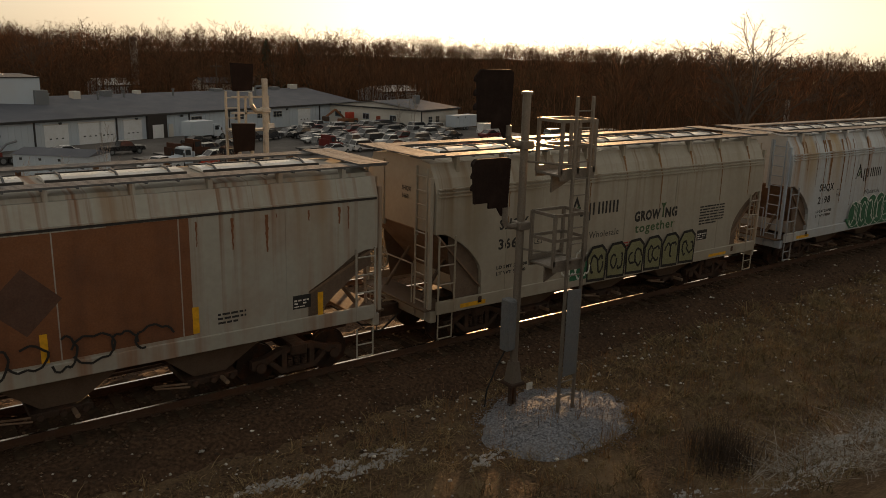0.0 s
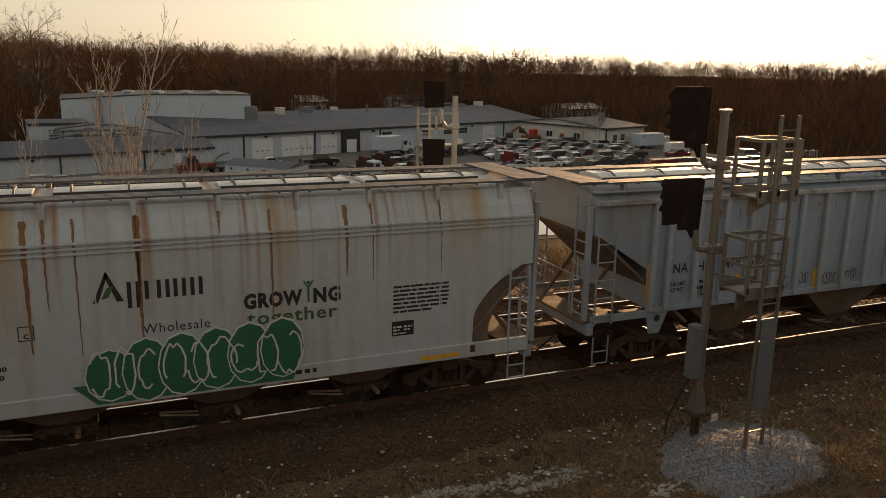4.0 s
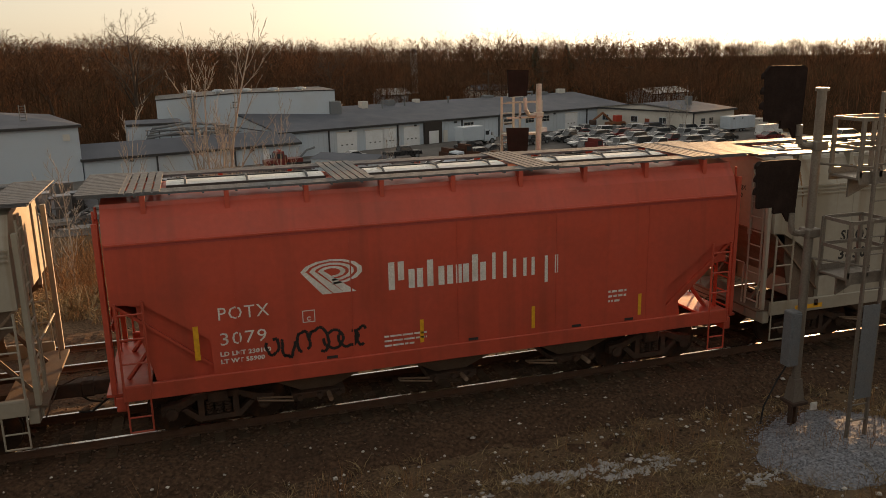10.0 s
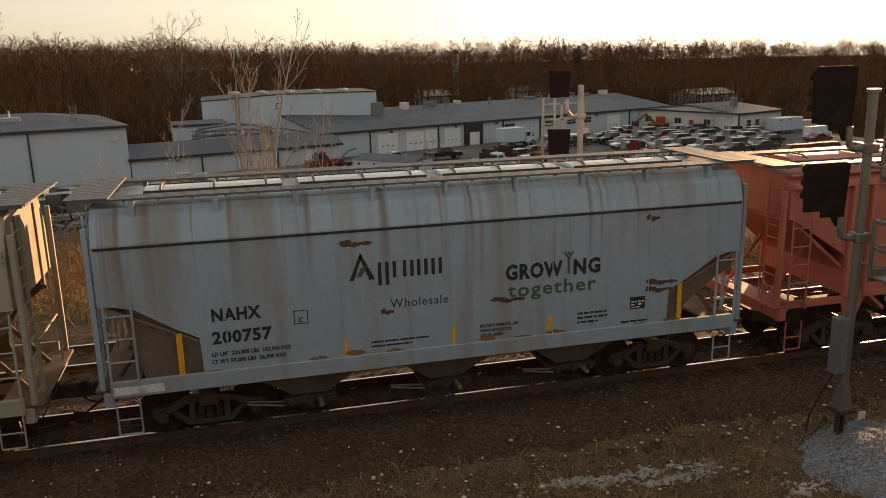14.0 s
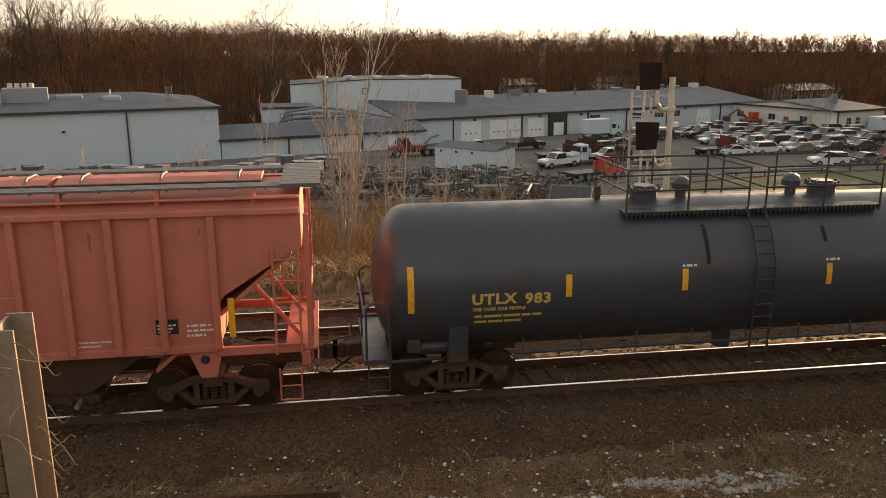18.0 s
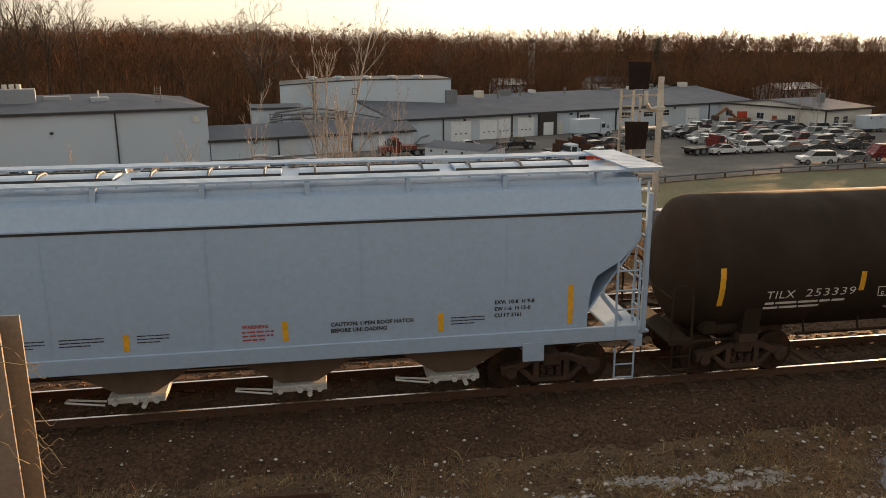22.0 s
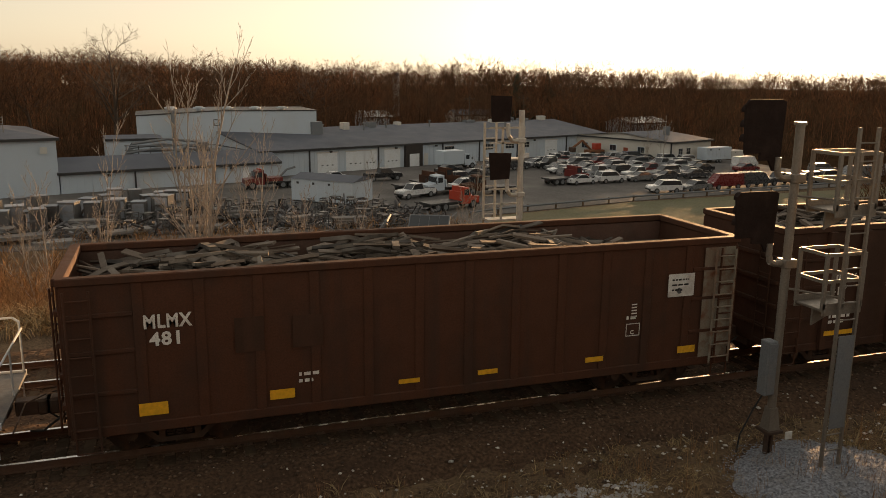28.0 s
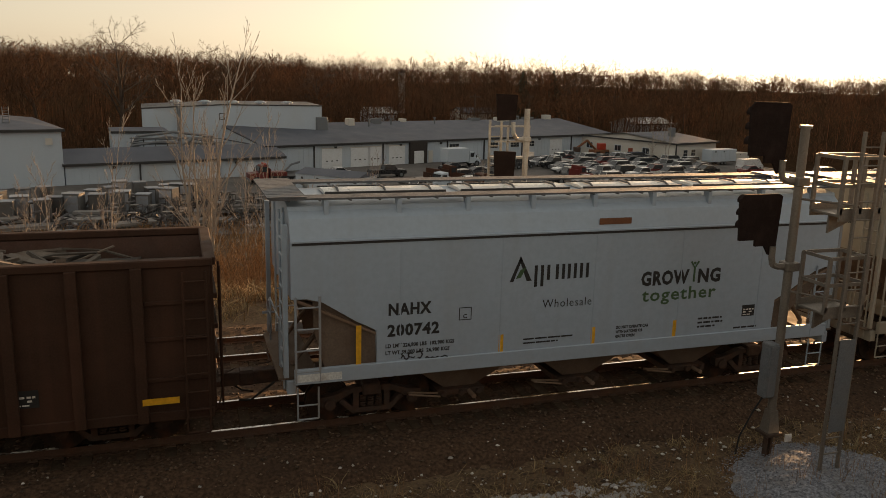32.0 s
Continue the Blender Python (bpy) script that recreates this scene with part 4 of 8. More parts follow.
c = smooth_hopper("covered_hopper_wagon", "cream covered hopper wagon with tan graffiti letters along its sill", 11.1, H - .1, M_TAN, CUT_ROUND, end_mat=M_TAN)
grain_marks(c, "SHQX", "3663", H, ("LD LMT 226700", "LT WT 58700"), zc=2.98, zn=2.47)
for k in range(6):
    x0 = 5.15 + k * .8
    ring = [(x0 + .06, 1.2), (x0 + .70, 1.17), (x0 + .72, 1.92), (x0 + .55, 2.08), (x0 + .2, 2.06), (x0 + .04, 1.82)]
    for mm, g, yy in ((M_BLACKLET, .06, -1.655), (M_GRAF_T, 0.0, -1.658)):
        cx, cz = x0 + .4, 1.62
        bm = bmesh.new()
        bm.faces.new([bm.verts.new((cx + (a - cx) * (1 + g * 3), yy, cz + (b - cz) * (1 + g * 3))) for a, b in ring])
        part("graffiti", bm, mm, c)
    scrawl(c, M_BLACKLET, x0 + .15, 1.3, .5, .6, 40 + k, 2, .03, y=-1.661)
mark(c, "graffiti", M_GRAF_G, 4.5, 5.15, 1.25, 1.75, y=-1.655)
scrawl(c, M_GRAF_W, 4.2, 1.25, 1.0, .9, 77, 4, .025, y=-1.661)

c = smooth_hopper("covered_hopper_wagon", "pale rust-streaked covered hopper wagon with green bubble graffiti", 26.1, H, M_RUSTY, CUT_ROUND, end_mat=M_PALE)
grain_marks(c, "SHQX", "2198", H, ("LD LMT 226700", "LT WT 59300"))
for k in range(6):
    cx = 4.6 + k * .63
    pts = []
    for i in range(12):
        a = 2 * math.pi * i / 12
        pts.append((cx + .42 * math.cos(a), 1.64 + k * .03 + (.62 if math.sin(a) > 0 else .58) * math.sin(a) * (1.0 if k else .8)))
    for mm, g, yy in ((M_GRAF_W, 1.06, -1.657 - k * .0012), (M_GRAF_G, 1.0, -1.6576 - k * .0012)):
        bm = bmesh.new()
        bm.faces.new([bm.verts.new((cx + (a - cx) * g, yy, 1.66 + (b - 1.66) * g)) for a, b in pts])
        part("graffiti", bm, mm, c, "bubble-shaped green spray paint")
scrawl(c, M_GRAF_W, 4.2, 1.2, 3.9, 1.0, 21, 9, .018, y=-1.668)
for xx, hh, ww in ((5.21, 1.65, .13), (3.38, 1.75, .12), (4.17, 1.9, .05), (2.12, 1.5, .08), (2.5, 1.0, .2), (1.6, 1.0, .05), (.95, .45, .06), (7.6, 2.3, .06), (9.1, .8, .1)):
    rust_run(c, xx, 3.95 - hh, 4.55, ww, int(xx * 10))
raw("graffiti", [(3.95, -1.656, 1.52), (4.35, -1.656, 1.12), (7.95, -1.656, 1.12), (8.1, -1.656, 1.5)], [(0, 1, 2, 3)], M_GRAF_G, c)

def ribbed_hopper(u, L, paint, label, n_rib, rib0, pitch, zl=1.63, zt=4.25):
    car = start_car("ribbed_hopper_wagon", label, "hopper wagon", u)
    cut = [(0, 3.55), (.15, 3.5), (1.5, 2.65), (1.62, 2.5), (1.64, zl), (1.645, zl)]
    station_loft(car, L, cut, zl, [(1.5, 0), (1.5, zt), (1.25, 4.48), (.6, 4.6)], paint)
    for d, x in ((1, 0), (-1, L)):
        bm = slab(bmesh.new(), [(x + d * .2, 3.5), (x + d * 2.9, 1.2), (x + d * 2.9, 1.1), (x + d * .2, 3.4)], "y", -1.45, 1.45)
        part("slope_sheet", bm, M_PINK if paint is M_PINK else M_WEB, car, "dirty sloping end sheet of the hopper")
        end_frame(car, x, d, paint, 4.5, 3.5, 1.5, .4, w=1.44, dirt=M_PINK if paint is M_PINK else M_SLOPE)
        bogie(car, x + d * 1.9)
        coupler(car, x - d * .1, -d)
        for s in (-1, 1):
            g = slab(bmesh.new(), [(x + d * 1.6, 1.62), (x + d * 2.3, 1.62), (x + d * 2.05, .98), (x + d * 1.75, .98)], "y", s * 1.44, s * 1.5)
            g = part("jacking_gusset", g, paint, car)
            part("jacking_hole", disc(bmesh.new(), (x + d * 1.95, s * 1.503, 1.36), (0, 1, 0), .09, .012, 16), M_TRIM, g)
    for s in (-1, 1):
        for x in [1.66] + [rib0 + pitch * k for k in range(n_rib)] + [L - 1.66]:
            part("side_stake", bx(x - .07, x + .07, s * 1.56 - .06, s * 1.56 + .06, zl - .04, zt - .02, .015), M_RIBDIRT if paint is M_GREYRIB else paint, car)
        part("top_chord", bx(.02, L - .02, s * 1.55 - .07, s * 1.55 + .07, zt - .02, zt + .1, .015), M_CHORD if paint is M_GREYRIB else paint, car)
        part("roof_eave", bx(.02, L - .02, s * 1.33 - .12, s * 1.33 + .12, 4.50, 4.54, .01), paint, car)
        for k in range(14):
            rust_run(car, 1.0 + k * (L - 2) / 14 + .23 * (k % 3), zt - .25 - .12 * ((k * 5) % 4), zt - .03, .05 + .04 * (k % 3), 700 + k, y=-1.505) if s < 0 else None
        part("side_sill", bx(1.6, L - 1.6, s * 1.52 - .05, s * 1.52 + .05, zl - .1, zl + .05, .01), paint, car)
        part("end_side_rail", bx(.02, 1.7, s * 1.5 - .04, s * 1.5 + .04, 1.42, 1.6, .01), paint, car)
        part("end_side_rail", bx(L - 1.7, L - .02, s * 1.5 - .04, s * 1.5 + .04, 1.42, 1.6, .01), paint, car)
    running_board(car, L, 4.72, .9, 1.38, M_GRATE)
    roof_brackets(car, L, 10, 1.36, 4.42, 4.7, paint)
    hatches(car, L, 4, 4.66, paint if paint is M_PINK else M_HATCH, w=.5, gap=.12, h=.13)
    discharge_bays(car, L, 3, .45, zl + .1, M_GONIN if paint is M_PINK else M_SLOPE, a=2.6)
    brake_wheel(car, -.2, .5, 2.4, paint)
    return car


c = ribbed_hopper(41.1, 17.2, M_GREYRIB, "blue-grey ribbed covered hopper wagon with light scribbled graffiti", 16, 2.11, .84)
for wds, x, w in (("NA", 2.31, .46), ("HX", 3.05, .48), ("479", 3.93, .49), ("587", 4.73, .49)):
    letter(c, wds, x, 2.46, .34, M_BLACKLET, y=-1.506, width=w, bold=.006)
letter(c, "LD LMT", 2.30, 2.14, .12, M_BLACKLET, y=-1.506)
letter(c, "LT WT", 2.30, 1.99, .12, M_BLACKLET, y=-1.506)
bars(c, M_BLACKLET, 3.05, 2.14, .5, 2, .15, .08, y=-1.506)
bars(c, M_BLACKLET, 3.93, 2.14, .45, 2, .15, .08, y=-1.506)
outline(c, M_BLACKLET, 5.65, 2.44, .25, .25, y=-1.506)
for x, z, h in ((1.6, 1.8, .95), (4.38, 1.79, .48), (7.05, 1.66, .5), (10.24, 1.7, .45), (12.94, 1.69, .42), (15.5, 1.75, .9)):
    reflector(c, x, z, h, .13, y=-1.51)
for k, (x, z, w) in enumerate(((4.7, 1.70, .55), (5.5, 1.74, .6), (6.35, 1.8, .45), (7.25, 1.72, .62), (8.1, 1.76, .5), (3.1, 1.75, .35))):
    scrawl(c, M_BLACKLET, x, z, w, .34, 60 + k, 5, .009, y=-1.506)
info_box(c, 13.1, 1.85, .36, .26, y=-1.506, ground=M_GONIN)
bars(c, M_BLACKLET, 12.1, 1.95, .55, 3, .1, .04, y=-1.506)

c = smooth_hopper("covered_hopper_wagon", "cream covered hopper wagon, plain and lightly stained", 59.85, H + .1, M_TAN, CUT_ROUND, end_mat=M_TAN)
grain_marks(c, "SHQX", "3793", H, ("LD LMT 228900", "LT WT 57100"))
mark(c, "pale_patch", M_PLATE, 2.95, 3.4, 1.14, 1.28, y=-1.652)

c = smooth_hopper("covered_hopper_wagon", "bright red covered hopper wagon with white lettering and grey walkways", 74.8, H + .05, M_RED, CUT_WIDE, ribs=1, seam=4.08, roof=4.78, end_mat=M_RED, hatch=M_HATCH, n_hatch=3)
letter(c, "POTX", 1.86, 2.46, .36, M_WHITELET, width=.98)
letter(c, "3079", 1.86, 1.95, .36, M_WHITELET, width=.9)
letter(c, "LD LMT 230100", 1.86, 1.73, .12, M_WHITELET, squeeze=1.15)
letter(c, "LT WT 55900", 1.86, 1.58, .12, M_WHITELET, squeeze=1.15)
outline(c, M_WHITELET, 3.47, 2.22, .25, .25)
bm = bmesh.new()
for k in range(3):
    for a0, a1 in ((0, 1),):
        n = 10
        pts_o, pts_i = [], []
        for i in range(n + 1):
            a = math.pi * (0.95 - 1.45 * i / n)
            ro, ri = .62 - k * .17, .62 - k * .17 - .10
            pts_o.append((5.35 + ro * math.cos(a), 3.42 + .42 * ro * math.sin(a)))
            pts_i.append((5.35 + ri * math.cos(a), 3.42 + .42 * ri * math.sin(a)))
        for i in range(n):
            bm.faces.new([bm.verts.new((px, -1.605, pz)) for px, pz in (pts_o[i], pts_o[i + 1], pts_i[i + 1], pts_i[i])])
    bm.faces.new([bm.verts.new((px, -1.605, pz)) for px, pz in ((4.75 + k * .17, 3.45), (4.86 + k * .17, 3.45), (5.35 + k * .24, 2.98), (5.15 + k * .22, 2.98))])
bmesh.ops.translate(bm, vec=(-1.26, 0, -.22), verts=bm.verts[:])
part("emblem", bm, M_WHITELET, c, "white looping road-like emblem")
bm = bmesh.new()
for a, b, z0, z1 in ((0, .08, 0, .62), (.2, .28, .2, .62), (.42, .5, 0, .43), (.6, .68, 0, .43), (.82, .9, 0, .6), (1.06, 1.14, 0, .43), (1.25, 1.33, 0, .43), (1.44, 1.52, 0, .43), (1.6, 1.68, 0, .43), (1.8, 1.88, 0, .62), (1.98, 2.06, 0, .43),
                     (2.25, 2.31, 0, .62), (2.5, 2.56, 0, .62), (2.72, 2.78, 0, .43), (2.96, 3.02, 0, .43), (3.15, 3.21, 0, .43), (3.46, 3.52, -.2, .43), (3.7, 3.76, 0, .43)):
    b = a + (.05 if a < 2.2 else .015) + b - a
    raw("wordmark_block", [(5.23 + p * .99, -1.605, 2.70 + q * .93) for p, q in ((a, z0), (b, z0), (b, z1), (a, z1))], [(0, 1, 2, 3)], M_WHITELET, c)
scrawl(c, M_BLACKLET, 2.71, 1.52, 2.1, .58, 31, 7, .03)
bars(c, M_WHITELET, 5.1, 1.7, .9, 3, .1, .04)
bars(c, M_WHITELET, 10.2, 2.1, .45, 3, .11, .05)
reflector(c, 1.45, 1.71, .68)
for x in (5.9, 8.4, 11.0):
    reflector(c, x, 1.5, .5, .08)
for x in (3.9, 6.9, 9.3, 10.6):
    mark(c, "sill_slot", M_TRIM, x, x + .22, 1.42, 1.48, y=-1.652)

c = smooth_hopper("covered_hopper_wagon", "weathered cream covered hopper wagon with brown rust runs", 89.3, H + .05, M_TAN, CUT_ROUND, end_mat=M_TAN)
grain_marks(c, "SHQX", "3830", H, ("LD LMT 228100", "LT WT 56800"))
for xx, hh in ((3.33, 2.75), (4.78, 1.2)):
    rust_run(c, xx, 3.95 - hh, 4.6, .11, int(xx * 10))

CUT_NA = [(0, 2.95), (.3, 2.95), (.62, 2.86), (1.3, 2.42), (1.5, 2.32), (1.72, 2.2), (1.75, 1.4), (1.755, 1.25)]


def pale_hopper(u, number, label, graf):
    c = smooth_hopper("covered_hopper_wagon", label, u, H, M_PALE if graf == 1 else M_CLEAN, CUT_NA, ribs=1, seam=4.1, sill=1.2, roof=4.74, end_mat=M_PALE)
    letter(c, "NAHX", 1.96, 2.5, .34, M_BLACKLET, width=.93, bold=.014)
    letter(c, number, 1.95, 2.05, .34, M_BLACKLET, width=1.12, bold=.014)
    letter(c, "LD LMT 226,800 LBS  102,900 KGS", 1.91, 1.8, .11, M_BLACKLET, width=1.5)
    letter(c, "LT WT 59,000 LBS  26,900 KGS", 1.91, 1.65, .11, M_BLACKLET, width=1.4)
    outline(c, M_BLACKLET, 3.5, 2.28, .28, .28)
    wordmark(c, 4.62, 3.05, 1.98, .56)
    letter(c, "Wholesale", 5.42, 2.42, .27, M_BLACKLET, width=1.2)
    slogan(c, 7.85, 2.78)
    for x, z in ((1.35, 1.48), (4.48, 1.47), (6.71, 1.47), (8.85, 1.47), (11.9, 1.5)):
        reflector(c, x, z, .85 if x < 3 or x > 11 else .42, .11)
    for k, wds in enumerate(("DO NOT OPERATE CAR", "WITH HATCHES OR", "GATES OPEN")):
        letter(c, wds, 7.29, 1.80 - k * .105, .09, M_BLACKLET, width=(.85, .7, .5)[k])
    bars(c, M_BLACKLET, 5.0, 1.72, 1.2, 2, .09, .035, seed=5)
    bars(c, M_BLACKLET, 9.47, 1.86, .7, 3, .1, .045, seed=9)
    bars(c, M_BLACKLET, 10.5, 1.56, .95, 1, .1, .04, seed=10)
    info_box(c, 10.7, 1.85, .36, .28)
    mark(c, "white_sill_end", M_PLATE, .1, 1.0, 1.24, 1.4, y=-1.652)
    if graf == 1:
        for k in range(9):
            blotch(c, 1.7 + k * 1.17 + .4 * ((k * 5) % 3), 1.48, .5, .05 + .12 * ((k * 17) % 7) / 7, 440 + k, M_STREAK)
        for k, (x, z, w) in enumerate(((4.4, 3.75, .7), (5.2, 2.3, .3), (7.5, 2.3, .75), (11.0, 3.8, .35), (11.0, 2.36, .8), (11.0, 2.2, .7))):
            for j in range(3):
                blotch(c, x + w * .28 * j, z - .03 * (j % 2), w * .5, .16 - .03 * j, 460 + 7 * k + j, M_GONIN, y=-1.6085 - .0006 * j)
    else:
        scrawl(c, M_BLACKLET, 2.15, 1.52, .55, .16, 91, 4, .015)
        scrawl(c, M_BLACKLET, 2.75, 1.36, .5, .2, 92, 4, .015)
        mark(c, "worn_paint", M_RUSTPATCH, 6.7, 7.5, 4.22, 4.36, y=-1.58)
    return c


pale_hopper(104.1, "200757", "pale blue-grey covered hopper wagon with scraped rusty patches", 1)

c = ribbed_hopper(118.75, 17.45, M_PINK, "faded pink-red ribbed covered hopper wagon with dark graffiti tags", 16, 2.19, .84)
for wds, x, z in (("GA", 3.21, 2.65), ("CX", 3.98, 2.66), ("470", 3.13, 2.25), ("365", 3.96, 2.24)):
    letter(c, wds, x, z, .28, M_WHITELET, y=-1.506, width=.40 if len(wds) < 3 else .5)
letter(c, "LD LMT", 3.15, 2.02, .11, M_WHITELET, y=-1.506)
letter(c, "LT WT", 3.15, 1.88, .11, M_WHITELET, y=-1.506)
letter(c, "222300", 3.96, 2.02, .11, M_WHITELET, y=-1.506)
letter(c, "63700", 4.0, 1.88, .11, M_WHITELET, y=-1.506)
outline(c, M_WHITELET, 4.96, 2.44, .26, .26, y=-1.506)
for k, wds in enumerate(("DO NOT", "HAMMER", "ON CAR")):
    letter(c, wds, 8.4, 2.12 - k * .14, .13, M_BLACKLET, y=-1.506)
scrawl(c, M_BLACKLET, 5.5, 1.66, 1.35, .36, 15, 6, .02, y=-1.64)
scrawl(c, M_BLACKLET, 9.2, 1.7, 1.0, .36, 16, 5, .016, y=-1.64)
info_box(c, 14.63, 1.92, .42, .3, y=-1.506)
reflector(c, 16.06, 1.8, .8, .12, y=-1.51)
bars(c, M_WHITELET, 15.2, 2.05, .5, 3, .1, .045, y=-1.506)
bars(c, M_WHITELET, 13.1, 1.82, .7, 2, .08, .03, y=-1.506)


def tank_body(car, x0, x1, zc, r, material, head=.72, name="tank_shell", sides=48):
    bm = bmesh.new()
    st = [(x0 - head * math.sin(a), r * math.cos(a)) for a in [math.radians(v) for v in (89, 84, 78, 70, 60, 48, 34, 18)]] + [(x0, r)]
    st += [(x0 + (x1 - x0) * k / 8, r) for k in range(1, 8)]
    st += [(x1, r)] + [(x1 + head * math.sin(a), r * math.cos(a)) for a in [math.radians(v) for v in (18, 34, 48, 60, 70, 78, 84, 89)]]
    loft(bm, [[(x, -rr * math.cos(2 * math.pi * i / sides), zc + rr * math.sin(2 * math.pi * i / sides)) for i in range(sides)] for x, rr in st])
    return part(name, bm, material, car, smooth=True)


def tank_ring(car, x, zc, r, w, material, name="weld_band"):
    bm = bmesh.new()
    n = 48
    ang = [2 * math.pi * i / n for i in range(n)]
    vs = [[bm.verts.new((xx, -rr * math.cos(a), zc + rr * math.sin(a))) for a in ang] for xx, rr in ((x, r - .01), (x, r + .008), (x + w, r + .008), (x + w, r - .01))]
    for a, b in zip(vs, vs[1:]):
        for i in range(n):
            j = (i + 1) % n
            bm.faces.new((a[i], a[j], b[j], b[i]))
    bmesh.ops.recalc_face_normals(bm, faces=bm.faces[:])
    return part(name, bm, material, car, smooth=True)


def rails(car, xs, ys, z0, z1, material, r=.022, mid=True):
    """A handrail round a rectangle, posts included."""
    for name, pts in (("handrail", [(xs[0], ys[0]), (xs[1], ys[0])]), ("handrail", [(xs[0], ys[1]), (xs[1], ys[1])])):
        bm = bmesh.new()
        for z in ((z1, (z0 + z1) / 2) if mid else (z1,)):
            bar(bm, (*pts[0], z), (*pts[1], z), r)
        n = max(2, int(abs(xs[1] - xs[0]) / 1.3) + 1)
        for k in range(n):
            x = xs[0] + (xs[1] - xs[0]) * k / (n - 1)
            bar(bm, (x, pts[0][1], z0), (x, pts[0][1], z1), r)
        part(name, bm, material, car)
    for x in xs:
        for z in (z1, (z0 + z1) / 2):
            part("end_rail", bar(bmesh.new(), (x, ys[0], z), (x, ys[1], z), r), material, car)


def tank_car(label, u, L, material, zc, r, inset, head=.72, deck_mat=None, trim=None):
    car = start_car("tank_wagon", label, "tank wagon", u)
    trim = trim or material
    tank_body(car, inset + head, L - inset - head, zc, r, material, head)
    for d, x in ((1, 0), (-1, L)):
        deck = 1.15 if trim is M_TANKWHITE else .55
        part("end_platform", bx(min(x, x + d * deck), max(x, x + d * deck), -1.4, 1.4, 1.02, 1.08, .01), M_GRATE if trim is M_TANKWHITE else trim, car)
        for s in (-1, 1):
            part("platform_edge", bx(min(x, x + d * deck), max(x, x + d * deck), s * 1.43 - .03, s * 1.43 + .03, 1.0, 1.12), trim, car)
            part("platform_brace", bar(bmesh.new(), (x + d * deck, s * 1.38, 1.02), (x + d * 2.0, s * .9, .86), .04), trim, car)
        part("stub_sill", bx(min(x + d * .1, x + d * 3.4), max(x + d * .1, x + d * 3.4), -.3, .3, .74, 1.04, .02), M_TRUCK, car)
        part("bolster_beam", bx(x + d * 1.95 - .22, x + d * 1.95 + .22, -1.3, 1.3, .88, 1.1, .02), M_TRUCK, car)
        sd = slab(bmesh.new(), [(-1.3, 1.1), (1.3, 1.1), (1.42, zc - .55), (1.05, zc - 1.12), (0, zc - r + .02), (-1.05, zc - 1.12), (-1.42, zc - .55)], "x", x + d * 1.75, x + d * 2.15)
        part("saddle", sd, trim, car)
        bogie(car, x + d * 1.95)
        coupler(car, x - d * .1, -d)
        for s in (-1, 1):
            stirrup(car, x + d * .3, s * 1.42, trim)
            bm = pipe(bmesh.new(), [(x + d * .05, s * 1.4, 1.1), (x + d * .05, s * 1.4, 2.2), (x + d * .16, s * 1.4, 2.3), (x + d * (deck - .2), s * 1.4, 2.3), (x + d * (deck - .04), s * 1.4, 2.2), (x + d * (deck - .02), s * 1.4, 1.1)], .026)
            part("end_handrail", bm, trim, car)
        bm = pipe(bmesh.new(), [(x + d * .02, -1.4, 2.05), (x + d * .02, 1.4, 2.05)], .022)
        bar(bm, (x + d * .02, 0, 1.1), (x + d * .02, 0, 2.05), .022)
        part("end_handrail", bm, trim, car)
        tank_ = disc(bmesh.new(), (x + d * 1.45, -.95, 1.16), (1, 0, 0), .17, .6, 14)
        part("air_reservoir", tank_, trim, car)
        part("brake_valve", bx(x + d * 1.05 - .14, x + d * 1.05 + .14, -1.22, -.86, 1.1, 1.4, .03), trim, car)
    part("bottom_pipe", pipe(bmesh.new(), [(3.2, -1.1, .95), (L - 3.2, -1.1, .95)], .035), trim, car)
    for k in range(9):
        x = 3.4 + (L - 6.8) * k / 8
        part("pipe_hanger", bar(bmesh.new(), (x, -1.1, .95), (x, -1.0, 1.35), .025), trim, car)
    part("bottom_outlet", disc(bmesh.new(), (L / 2, 0, zc - r - .2), (0, 0, 1), .22, .5), trim, car)
    brake_wheel(car, .1, .6, 1.9, trim)
    return car


W = (2.44, 1.575)
# grey tank wagon
c = tank_car("dark grey tank wagon, yellow lettering, long railed roof platform", 137.35, 16.95, M_TANKGREY, 2.44, 1.575, .25)
plat = part("roof_platform", bx(5.54, 11.43, -1.0, 1.0, 3.82, 3.9, .01), M_TRIM, c, "dark grated roof platform")
g = bmesh.new()
for k in range(60):
    x = 5.56 + k * .098
    box(g, x, x + .03, -1.04, -.99, 3.78, 3.9)
part("grating_edge", g, M_TRIM, plat)
rails(c, (5.57, 8.30), (-.98, .98), 3.9, 4.78, M_TRIM)
rails(c, (8.70, 11.40), (-.98, .98), 3.9, 4.78, M_TRIM)
for x in (6.33, 10.62):
    d_ = disc(bmesh.new(), (x, 0, 4.06), (0, 0, 1), .3, .3, 24)
    disc(d_, (x, 0, 4.22), (0, 0, 1), .37, .06, 24)
    disc(d_, (x, 0, 4.27), (0, 0, 1), .24, .06, 20)
    for k in range(10):
        a = k * math.pi / 5
        disc(d_, (x + .34 * math.cos(a), .34 * math.sin(a), 4.25), (0, 0, 1), .03, .1, 6)
    part("manway", d_, M_TANKGREY, c, "bolted round manway lid")
